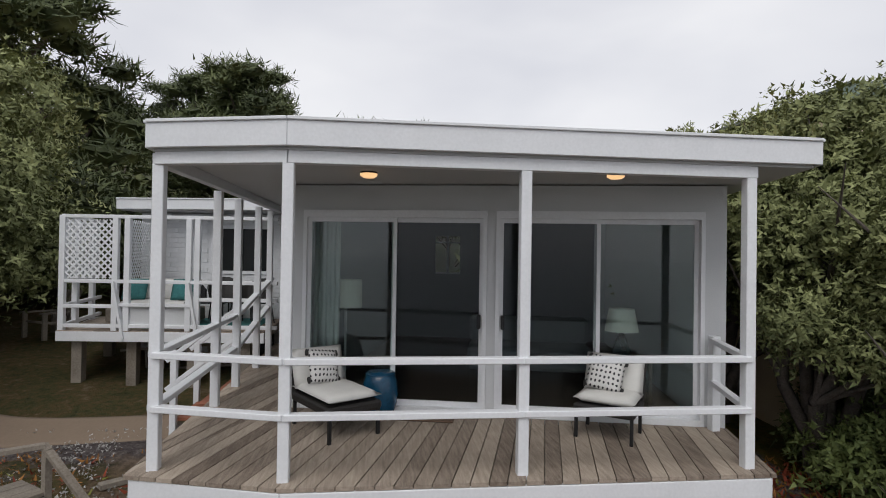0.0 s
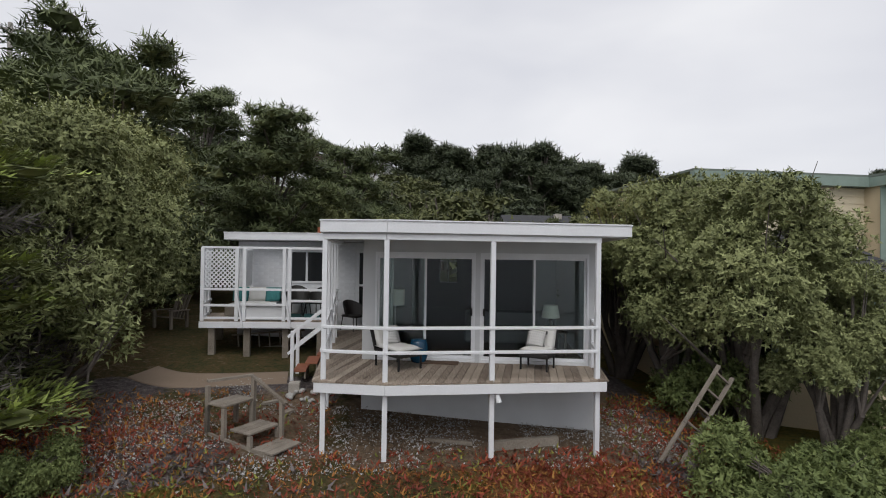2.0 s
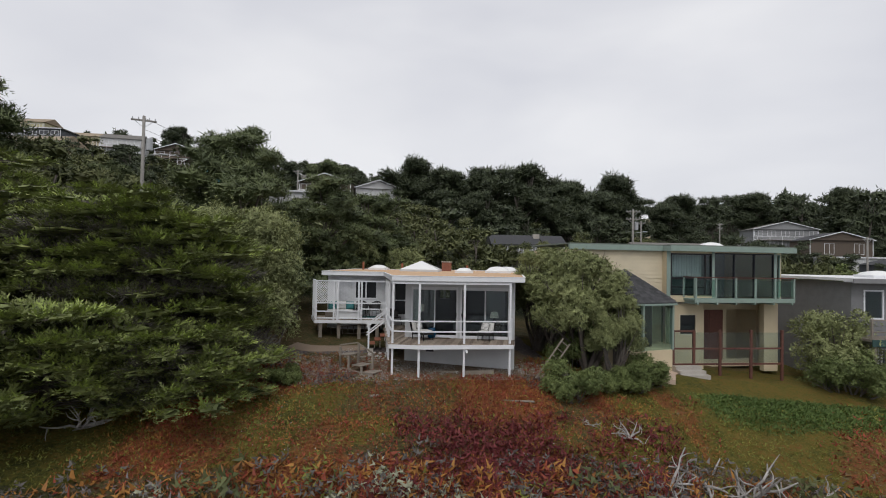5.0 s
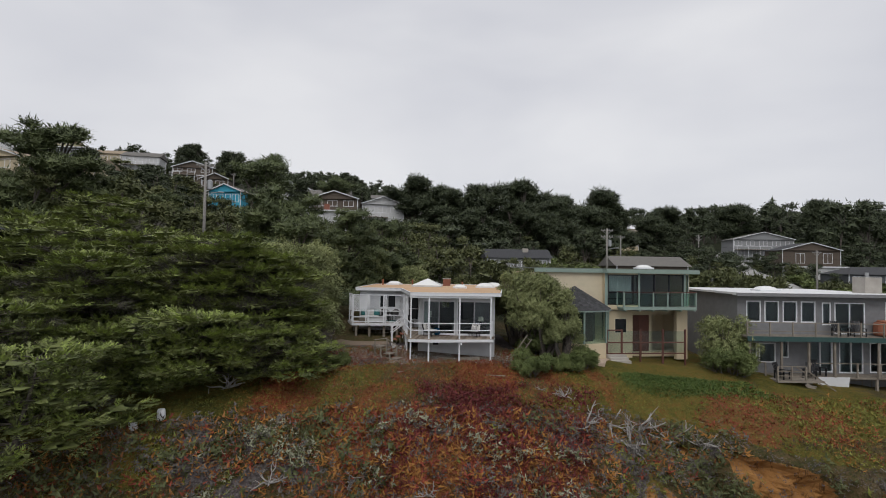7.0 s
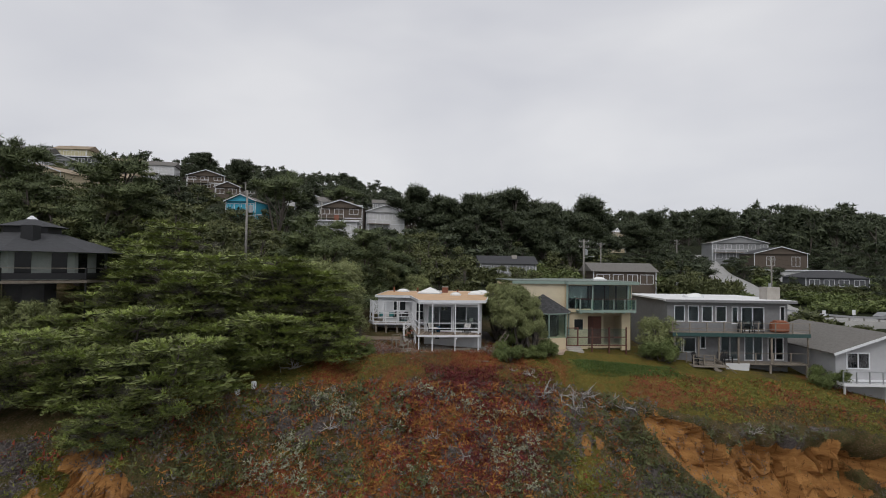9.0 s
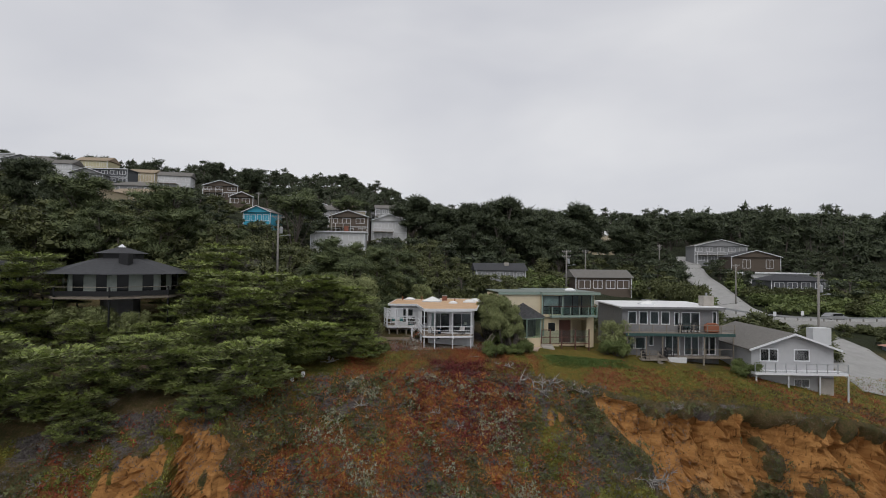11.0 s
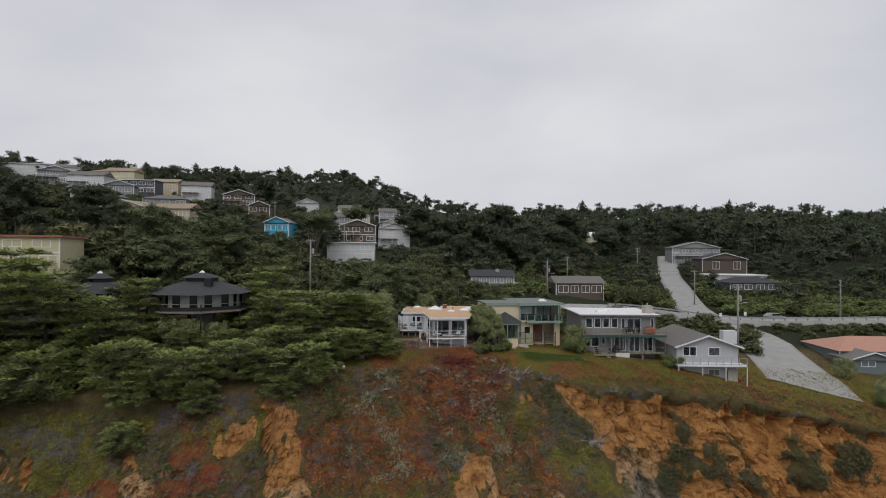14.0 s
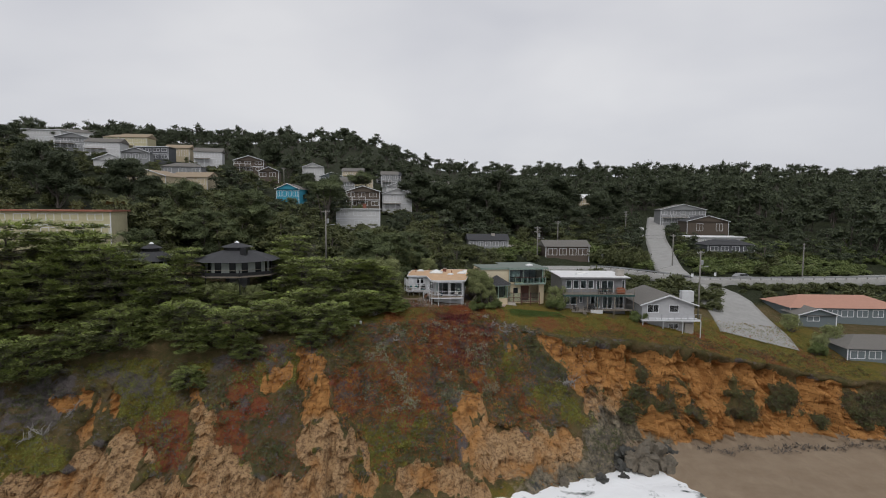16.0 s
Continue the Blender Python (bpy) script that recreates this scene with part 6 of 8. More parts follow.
# ---- dark pavilions on the bluff ----
DARKROOF = material("charcoal_shingle", (0.050, 0.051, 0.055), 0.9, vary=0.25, scale=4, fine=30, bump=0.4)
SAGE = material("pale_sage_panel", (0.30, 0.33, 0.30), 0.8, vary=0.08)


def pavilion(x, y, r, z0, zd, ze, zt, rot, name_label):
    """An eight-sided house with a wide low roof, a lantern and a deck on posts."""
    root = thing("pavilion_house", pose(x, y, 0, 0, 0, rot), name_label, "house", "dark pavilions")
    pts = [(r * math.cos(math.pi / 8 + k * math.pi / 4), r * math.sin(math.pi / 8 + k * math.pi / 4)) for k in range(8)]
    part("base_wall", prism(bmnew(), [(a * 0.34, b * 0.34) for a, b in pts], z0 - 1.5, zd), GREYSIDING, root)
    part("wall", prism(bmnew(), pts, zd, ze), SAGE, root, "pale sage panels between dark windows")
    for k in range(8):
        a, b = Vector(pts[k]), Vector(pts[(k + 1) % 8])
        n = (a + b).normalized() * 0.03
        for s in (0.1, 0.64):
            p, q = a.lerp(b, s) + n, a.lerp(b, s + 0.24) + n
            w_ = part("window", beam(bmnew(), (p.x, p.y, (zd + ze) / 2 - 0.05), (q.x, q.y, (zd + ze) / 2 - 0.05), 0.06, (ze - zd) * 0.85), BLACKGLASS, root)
    for name, rr, za, zb, rb in (("roof", 1.32, ze - 0.15, zt - 1.25, 0.42), ("lantern_roof", 0.48, zt - 0.75, zt - 0.1, 0.06)):
        bm = bmnew()
        lo = [bm.verts.new((a * rr, b * rr, za)) for a, b in pts]
        hi = [bm.verts.new((a * rb, b * rb, zb)) for a, b in pts]
        for k in range(8):
            bm.faces.new((lo[k], lo[(k + 1) % 8], hi[(k + 1) % 8], hi[k]))
        bm.faces.new(hi)
        bm.faces.new(lo[::-1])
        part(name, bm, DARKROOF, root, "low charcoal shingle roof" if name == "roof" else "")
    part("lantern", prism(bmnew(), [(a * 0.38, b * 0.38) for a, b in pts], zt - 1.3, zt - 0.7), DARKMETAL, root)
    part("finial", lathe(bmnew(), [(0.4, zt - 0.12), (0.22, zt + 0.05), (0.05, zt + 0.18)], n=8), WHITE, root)
    part("deck", prism(bmnew(), [(a * 1.28, b * 1.28) for a, b in pts], zd - 0.2, zd - 0.02), GREYWOOD, root)
    for k in range(8):
        a, b = (Vector(pts[j % 8]) * 1.25 for j in (k, k + 1))
        part("rail_post", box(bmnew(), a.x - 0.06, a.y - 0.06, z0 - 0.6, a.x + 0.06, a.y + 0.06, zd + 0.9), DARKMETAL, root)
        part("rail", beam(bmnew(), (a.x, a.y, zd + 0.88), (b.x, b.y, zd + 0.88), 0.05, 0.05), GREYWOOD, root)
        g = part("rail_panel", beam(bmnew(), (a.x, a.y, zd + 0.3), (b.x, b.y, zd + 0.3), 0.02, 0.45), DARKMETAL, root)
    return root


pv = pavilion(-31.6, 3.4, 5.2, 1.6, 4.1, 6.3, 8.85, -8, "dark-roofed eight-sided pavilion house with pale panels and wrap deck")
part("chimney", box(bmnew(), 1.6, -3.2, 6.3, 2.5, -2.4, 8.1), DARKMETAL, pv)
pavilion(-43.9, 2.6, 3.3, 1.6, 4.1, 6.4, 8.75, 10, "smaller dark-roofed eight-sided pavilion among cypresses")
# sheltering flat-topped tree between the pavilions and the bluff stair
TS = thing("timber_steps", pose(-24.8, -1.5, 0), "weathered timber steps climbing the bank", "stairs")
for k in range(10):
    y = -4.5 + 0.5 * k
    part("step", box(bmnew(), -0.8 - 0.18 * k, y, zat(-24.8 - 0.18 * k, y - 1.5) - 0.1 + 0.02 * k, 0.6 - 0.18 * k, y + 0.3, zat(-24.8 - 0.18 * k, y - 1.5) + 0.12 + 0.02 * k), GREYWOOD, TS)


# ---- houses of the hillside ----
def flat_mat(name, rgb, rough=0.8):
    return material(name, rgb, rough, vary=0.07, scale=1.5, fine=25, bump=0.1)


PAINTS = {"white": flat_mat("hill_white", (0.60, 0.60, 0.60)), "grey": flat_mat("hill_grey", (0.27, 0.275, 0.28)), "cream": flat_mat("hill_cream", (0.52, 0.44, 0.30)),
          "blue": flat_mat("hill_turquoise", (0.05, 0.34, 0.48)), "brown": flat_mat("hill_brown", (0.11, 0.085, 0.065)), "slate": flat_mat("hill_slate", (0.10, 0.105, 0.115)),
          "sage": flat_mat("hill_blue_grey", (0.15, 0.18, 0.19)), "yellow": flat_mat("hill_pale_yellow", (0.56, 0.51, 0.32))}
ROOFS = {"dark": DARKROOF, "grey": ROOFGREY, "white": WHITEROOF, "tan": flat_mat("hill_tan_roof", (0.30, 0.235, 0.16)), "pink": flat_mat("hill_pink_roof", (0.44, 0.235, 0.17)), "red": flat_mat("hill_red_roof", (0.34, 0.13, 0.085))}


def hill_house(x, y, w, d, h, rot, roof, paint, cover, floors=1, wins=3, label="", z=None, chimney=False, side_wins=True):
    """A house whose front, facing the sea, is centred at x, y."""
    z = zat(x, y + d / 2) if z is None else z
    words = {"white": "white", "grey": "grey", "cream": "cream", "blue": "bright turquoise", "brown": "dark brown", "slate": "slate-grey", "sage": "blue-grey", "yellow": "pale yellow"}
    root = thing("house", pose(x, y, z, 0, 0, rot), label or f"{words[paint]} {'two-storey ' if floors > 1 else ''}house with a {'flat' if roof == 'flat' else 'gabled' if roof == 'gable' else 'hipped'} roof on the wooded slope", "house", "houses on the slope")
    part("wall", box(bmnew(), -w / 2, 0, -3, w / 2, d, h), PAINTS[paint], root)
    rm = ROOFS[cover]
    e = 0.45
    if roof == "flat":
        part("roof", box(bmnew(), -w / 2 - e, -e, h, w / 2 + e, d + e, h + 0.28), rm, root)
        part("fascia", box(bmnew(), -w / 2 - e - 0.03, -e - 0.03, h + 0.02, w / 2 + e + 0.03, -e, h + 0.25), rm if cover == "red" else WHITE, root)
    else:
        bm = bmnew()
        rise = 0.36 * min(w, d) * 0.62
        if roof == "gable":
            gp = [(-w / 2 - e, -e, h - 0.15), (w / 2 + e, -e, h - 0.15), (0, -e, h + rise), (-w / 2 - e, d + e, h - 0.15), (w / 2 + e, d + e, h - 0.15), (0, d + e, h + rise)]
            v = [bm.verts.new(p) for p in gp]
            for q in ((0, 2, 5, 3), (1, 4, 5, 2), (0, 3, 4, 1)):
                bm.faces.new([v[k] for k in q])
            part("roof", bm, rm, root)
            bm = bmnew()
            bm.faces.new([bm.verts.new(p) for p in ((-w / 2, 0, h), (w / 2, 0, h), (0, 0, h + rise - 0.14))])
            part("gable", bm, PAINTS[paint], root)
            for s in (-1, 1):
                part("barge_board", beam(bmnew(), (s * (w / 2 + e), -e - 0.03, h - 0.1), (0, -e - 0.03, h + rise + 0.03), 0.06, 0.2), WHITE, root)
        elif roof == "ridge":
            v = [bm.verts.new(p) for p in ((-w / 2 - e, -e, h - 0.1), (w / 2 + e, -e, h - 0.1), (w / 2 + e, d + e, h - 0.1), (-w / 2 - e, d + e, h - 0.1), (-w / 2 - e, d / 2, h + rise), (w / 2 + e, d / 2, h + rise))]
            for q in ((0, 1, 5, 4), (2, 3, 4, 5), (0, 4, 3), (1, 2, 5), (3, 2, 1, 0)):
                bm.faces.new([v[k] for k in q])
            part("roof", bm, rm, root)
        else:
            v = [bm.verts.new(p) for p in ((-w / 2 - e, -e, h - 0.1), (w / 2 + e, -e, h - 0.1), (w / 2 + e, d + e, h - 0.1), (-w / 2 - e, d + e, h - 0.1), (-w / 2 + d * 0.45, d / 2, h + rise * 0.8), (w / 2 - d * 0.45, d / 2, h + rise * 0.8))]
            for q in ((0, 1, 5, 4), (1, 2, 5), (2, 3, 4, 5), (3, 0, 4), (3, 2, 1, 0)):
                bm.faces.new([v[k] for k in q])
            part("roof", bm, rm, root)
    fh = h / floors
    for f in range(floors):
        for k in range(wins):
            cx = -w / 2 + w * (k + 0.5) / wins + 0.12 * w / wins * math.sin(7 * k + 3 * f + x)
            ww = min(0.34 * w / wins * (1.3 if (k + f) % 3 == 0 else 1.0), 1.2)
            window(root, cx - ww, f * fh + 0.34 * fh, cx + ww, f * fh + 0.84 * fh, 0.0, 0.1, 2 if ww > 0.7 else 1, WHITE)
        if f and floors > 1:
            part("floor_band", box(bmnew(), -w / 2 - 0.02, -0.05, f * fh - 0.1, w / 2 + 0.02, 0.0, f * fh + 0.1), WHITE, root)
    if floors > 1 and roof != "flat":
        part("deck", box(bmnew(), -w * 0.48, -1.6, fh - 0.18, w * 0.1, 0.0, fh), GREYWOOD, root)
        part("deck_rail", box(bmnew(), -w * 0.48, -1.6, fh + 0.85, w * 0.1, -1.54, fh + 0.93), WHITE, root)
        for k in range(4):
            x0 = -w * 0.48 + k * (w * 0.58 - 0.1) / 3
            part("deck_post", box(bmnew(), x0, -1.6, -2.5, x0 + 0.1, -1.5, fh + 0.9), WHITE, root)
    for sx in (-1, 1):
        part("corner_board", box(bmnew(), sx * w / 2 - 0.09, -0.03, -1, sx * w / 2 + 0.09, 0.0, h), WHITE, root)
    if chimney:
        part("chimney", box(bmnew(), w * 0.1, d * 0.3, h, w * 0.1 + 0.9, d * 0.3 + 0.9, h + 1.6), BRICK if paint == "white" else CONCRETE, root)
    return root


hill_house(-149, 170, 20, 8, 5.5, 0, "flat", "white", "white", 2, 6)
hill_house(-125, 150, 12, 8, 5, 8, "gable", "grey", "grey", 2, 4)
hill_house(-108, 136, 12, 8, 5, 0, "ridge", "white", "grey", 2, 4)
hill_house(-103, 151, 11, 8, 7, -5, "ridge", "yellow", "tan", 2, 4)
hill_house(-90, 134, 12, 7, 5, -5, "flat", "slate", "grey", 2, 4)
hill_house(-85, 147, 9, 7, 5, 0, "ridge", "cream", "tan", 1, 3)
hill_house(-71, 138, 10, 8, 5.5, 5, "ridge", "white", "grey", 2, 3)
hill_house(-90, 99, 8.6, 8, 3.2, 10, "gable", "white", "grey", 1, 2)
hill_house(-70, 73, 12, 8, 3.2, -20, "gable", "cream", "tan", 1, 2, "cream house with a brown shingle gabled roof among trees")
hill_house(-69, 99, 12, 8, 3, 0, "hip", "grey", "grey", 1, 3)
hill_house(-55, 134, 11, 8, 4.6, 0, "gable", "brown", "grey", 2, 3)
hill_house(-46, 124, 7, 7, 3.2, 0, "gable", "brown", "dark", 1, 2)
hill_house(-35.2, 92, 7.4, 8, 3.6, -14, "gable", "blue", "grey", 1, 4, "bright turquoise beach cottage with a low gable")
hill_house(-141, 184, 16, 8, 5.5, 6, "ridge", "white", "grey", 2, 5)
hill_house(-118, 176, 14, 8, 6, -4, "hip", "yellow", "tan", 2, 5)
hill_house(-92, 124, 9, 7, 3.4, 8, "gable", "grey", "grey", 1, 3)
hill_house(-61, 80, 10.5, 7, 3.2, -12, "ridge", "cream", "tan", 1, 3, "cream house with a brown ridged roof among trees")
hill_house(-24, 140, 9, 7, 4.6, 4, "gable", "sage", "dark", 2, 3)
hill_house(-16, 182, 10, 8, 4.8, -6, "ridge", "cream", "grey", 2, 3)
hill_house(3, 134, 10, 8, 5.2, 10, "gable", "white", "grey", 2, 3)
hill_house(-6, 110, 9, 7, 3.4, -8, "hip", "slate", "dark", 1, 3)
hill_house(12, 150, 11, 7, 3.6, 5, "ridge", "brown", "grey", 1, 4)
hill_house(-33, 160, 9, 8, 5, 0, "gable", "white", "grey", 1, 2)
hill_house(-13, 66, 11.8, 8, 5.2, -4, "flat", "white", "white", 2, 3, "white two-storey house with a red brick chimney", None, True)
hill_house(-11.5, 95, 11, 8, 5.6, -10, "gable", "brown", "grey", 2, 3)
hill_house(0, 98, 10, 8, 6.4, 8, "gable", "white", "grey", 2, 3, "", None, True)
hill_house(2, 180, 8, 8, 7, 0, "ridge", "grey", "grey", 2, 3)
hill_house(28, 214, 18, 9, 5, 0, "ridge", "grey", "grey", 1, 5)
hill_house(-19, 124, 9, 8, 5, 5, "ridge", "grey", "grey", 2, 3)
hill_house(-11, 168, 9, 8, 3.4, 0, "flat", "cream", "white", 1, 3)
hill_house(3, 208, 13, 8, 5, 0, "ridge", "slate", "dark", 2, 4)
hill_house(21.5, 55, 10.5, 6.5, 2.6, -5, "ridge", "grey", "dark", 1, 5, "long low grey cottage with dark ridged roof and white windows", None, True)
hill_house(39.5, 44.5, 11.2, 6.5, 3.4, -4, "ridge", "brown", "grey", 1, 4, "dark wooden house on stilts with white-framed windows")
hill_house(92, 160, 13, 9, 8, -10, "ridge", "cream", "white", 2, 4)
hill_house(121, 122, 18, 10, 6.5, -15, "gable", "grey", "grey", 2, 5)
hill_house(115, 97, 15, 9, 5.5, -12, "gable", "brown", "dark", 1, 2, "brown gabled house with white-framed windows above a lane")
hill_house(104, 76, 18, 8, 2.8, -8, "flat", "white", "white", 1, 5)
hill_house(97, 60, 14, 8, 2.9, -8, "hip", "slate", "dark", 1, 4)
hill_house(-64.5, 11, 22, 9, 4.4, 6, "flat", "yellow", "red", 2, 6, "long pale yellow house with a low red-edged roof", 9.0)
hill_house(82.5, 6.5, 22, 10, 2.9, -11, "hip", "sage", "pink", 1, 7, "long low blue-grey house with a pink-tan roof", -7.5)
hill_house(74.0, 4.5, 7, 5, 2.0, -11, "gable", "sage", "grey", 1, 1, "small grey garage beside a long low house", -7.4)
hill_house(72, -11, 12, 8, 2.7, -12, "hip", "sage", "grey", 1, 4, "blue-grey cottage with a hipped grey roof near the bluff", -10.6)

# ---- roads ----
def ribbon(name, pts, width, lift, mat, label, category, n=40, sink=0.5, drape=False):
    """A strip laid on the ground along a smooth line through pts."""
    P = np.array(pts, float)
    t = np.linspace(0, len(P) - 1, n)
    k = np.minimum(t.astype(int), len(P) - 2)
    f = (t - k)[:, None]
    a, b, c, d = P[np.maximum(k - 1, 0)], P[k], P[k + 1], P[np.minimum(k + 2, len(P) - 1)]
    C = 0.5 * (2 * b + (c - a) * f + (2 * a - 5 * b + 4 * c - d) * f ** 2 + (3 * b - a - 3 * c + d) * f ** 3)
    T = unit(np.gradient(C, axis=0))
    N = np.stack([-T[:, 1], T[:, 0]], -1)
    cols = 15 if drape else 7
    V = []
    for j in range(cols):
        q = C + N * width * (j / (cols - 1) - 0.5)
        V.append(np.concatenate([q, np.zeros((n, 1))], 1))
    V = np.stack(V, 1)
    z = ground(V[..., 0].ravel(), V[..., 1].ravel())[0].reshape(n, cols)
    zc = np.max(z, axis=1)
    zc = np.convolve(np.pad(zc, 3, mode="edge"), np.ones(7) / 7, "valid")
    V[..., 2] = np.maximum(zc[:, None] + lift, 0 * zc[:, None] - 99)
    if drape:
        zs = np.stack([np.convolve(np.pad(c, 4, mode="edge"), np.ones(9) / 9, "valid") for c in z.T], 1)
        V[..., 2] = np.maximum(zs, z) + lift
    lo = V.copy()
    lo[..., 2] -= sink
    top = V.reshape(-1, 3)
    verts = np.concatenate([top, lo[:, 0], lo[:, -1]])
    q = []
    idx = np.arange(n * cols).reshape(n, cols)
    for i in range(n - 1):
        for j in range(cols - 1):
            q.append((idx[i, j], idx[i, j + 1], idx[i + 1, j + 1], idx[i + 1, j]))
        q.append((idx[i, 0], idx[i + 1, 0], n * cols + i + 1, n * cols + i))
        q.append((idx[i, -1], n * cols + n + i, n * cols + n + i + 1, idx[i + 1, -1]))
    ob = raw(name, verts, q, mat, smooth=False)
    tagged(ob, label, category, kind="structure")
    return ob, V


road, RV = ribbon("road", [(20, 27), (48, 33.5), (76, 33), (110, 33), (150, 36), (230, 42)], 6.5, 0.35, ASPHALT, "coastal road of worn pale asphalt", "road", 60, 1.6)
ribbon("road_side", [(62.5, 33), (69, 48), (80, 70), (92, 93), (104, 114), (125, 150)], 7.0, 0.3, ASPHALT, "lane climbing inland between houses", "road", 40)
ribbon("parking_apron", [(65.5, 30), (65.3, 22), (60.2, 7.5), (54.4, -4.4)], 12, 0.06, ASPHALT, "wide pale asphalt turnout ending at the bluff", "road", 60, 0.6, True)
ribbon("road_hill", [(24, 62), (40, 66), (60, 68)], 5, 0.3, CONCRETE, "bare verge by the upper lane", "road", 20)
ribbon("path", [(-5.6, 4.3), (-4.9, 3.9), (-3.9, 3.75), (-2.2, 3.9)], 0.8, 0.015, flat_mat("bare_path", (0.21, 0.155, 0.11)), "bare earth footpath", "path", 24, 0.15, True)
# white edge line and guard rail of the coastal road
for s, w in ((-0.46, 0.15), (0.46, 0.15)):
    a = RV[:, 0 if s < 0 else -1]
    b = RV[:, 1 if s < 0 else -2]
    e0, e1 = a * 0.85 + b * 0.15, a * 0.7 + b * 0.3
    V = np.concatenate([e0, e1]) + np.array([0, 0, 0.012])
    m = len(e0)
    ob = raw("edge_line", V, [(i, i + 1, m + i + 1, m + i) for i in range(m - 1)], LINEPAINT)
    tagged(ob, "white painted road edge line", "road marking", kind="structure")
GR = tagged(new("guard_rail"), "galvanised steel guard rail on wooden posts", "guard rail")
edge_pts = RV[8:48, 0]
for p, q in zip(edge_pts, edge_pts[1:]):
    part("rail", beam(bmnew(), (p[0], p[1], p[2] + 0.6), (q[0], q[1], q[2] + 0.6), 0.05, 0.3), STEEL, GR)
for p in edge_pts[::1]:
    part("post", box(bmnew(), p[0] - 0.09, p[1] + 0.03, p[2] - 0.8, p[0] + 0.09, p[1] + 0.2, p[2] + 0.75), POLEWOOD, GR)

# ---- utility poles and wires ----
def utility_pole(x, y, top, h, rot=0, cross=1, kit=False, base=None):
    root = thing("utility_pole", pose(x, y, top - h, 0, 0, rot), "weathered wooden utility pole with crossarms and insulators", "utility pole", "utility poles")
    part("pole", rod(bmnew(), (0, 0, -0.5), (0, 0, h), 0.17, 0.11, 10), POLEWOOD, root, smooth=True)
    for c in range(cross):
        z = h - 0.35 - 0.9 * c
        arm = part("crossarm", box(bmnew(), -0.85, -0.06, z - 0.06, 0.85, 0.06, z + 0.06), POLEWOOD, root)
        for s in (-0.75, -0.35, 0.35, 0.75):
            part("insulator", rod(bmnew(), (s, 0, z + 0.06), (s, 0, z + 0.24), 0.045, 0.03, 8), STEEL, arm)
        for s in (-1, 1):
            part("brace", beam(bmnew(), (s * 0.6, 0, z - 0.05), (0, 0, z - 0.55), 0.03, 0.03), STEEL, root)
    if kit:
        part("transformer", lathe(bmnew(), [(0.2, h - 2.6), (0.24, h - 2.55), (0.24, h - 1.75), (0.1, h - 1.65)], (0.4, 0.0), 12), STEEL, root)
        part("lamp_arm", rod(bmnew(), (0, 0, h - 3.0), (1.2, -0.2, h - 2.8), 0.035, n=6), STEEL, root)
        part("lamp_head", box(bmnew(), 1.1, -0.35, h - 2.87, 1.65, -0.08, h - 2.74, 0.04), STEEL, root)
    return root


POLES = [(-19.0, 21.0, 13.9, 9.8, 20, 1, True), (48.4, 3.7, 7.0, 11.8, 10, 1, True), (97, 33.5, 6.3, 9.2, 60, 2, False), (30.0, 40.0, 10.2, 8.5, -10, 2, True), (-15, 78, 19.5, 9, 0, 1, False),
         (70, 47, 8.0, 9, 0, 1, False), (84, 100, 14, 9.5, 0, 2, False), (-40, 120, 29, 9, 0, 1, False), (60, 110, 15, 9, 0, 2, False), (45, 66, 11.0, 8, 0, 1, False)]
for x, y, top, h, rot, cross, kit in POLES:
    z = min(zat(x, y), top - 5)
    utility_pole(x, y, top, top - z, rot, cross, kit)


def wire(p, q, sag):
    cu = bpy.data.curves.new("wire", "CURVE")
    cu.dimensions, cu.bevel_depth = "3D", 0.012
    sp = cu.splines.new("POLY")
    sp.points.add(14)
    for k in range(15):
        t = k / 14
        v = Vector(p).lerp(Vector(q), t)
        sp.points[k].co = (v.x, v.y, v.z - sag * 4 * t * (1 - t), 1)
    cu.materials.append(BLACKRUB)
    return tagged(new("overhead_wire", cu), "thin dark overhead cable between poles", "cable", "overhead wires")


for a, b in ((3, 5), (5, 2), (3, 9), (0, 4)):
    for dz in (-0.15, -1.0):
        pa, pb = POLES[a], POLES[b]
        wire((pa[0], pa[1], pa[2] + dz), (pb[0], pb[1], pb[2] + dz), 0.9)
wire((48.4, 3.7, 6.2), (33, 2, 2.9), 0.5)
for x, y in ((71.5, 31.5), (64.2, 29.5)):
    sg = thing("road_sign", pose(x, y, zat(x, y) + 0.3), "small white road sign on a steel post", "sign", "road signs")
    part("post", rod(bmnew(), (0, 0, -0.5), (0, 0, 2.3), 0.04, n=8), STEEL, sg)
    part("plate", box(bmnew(), -0.3, -0.05, 1.6, 0.3, -0.03, 2.4), WHITE, sg)


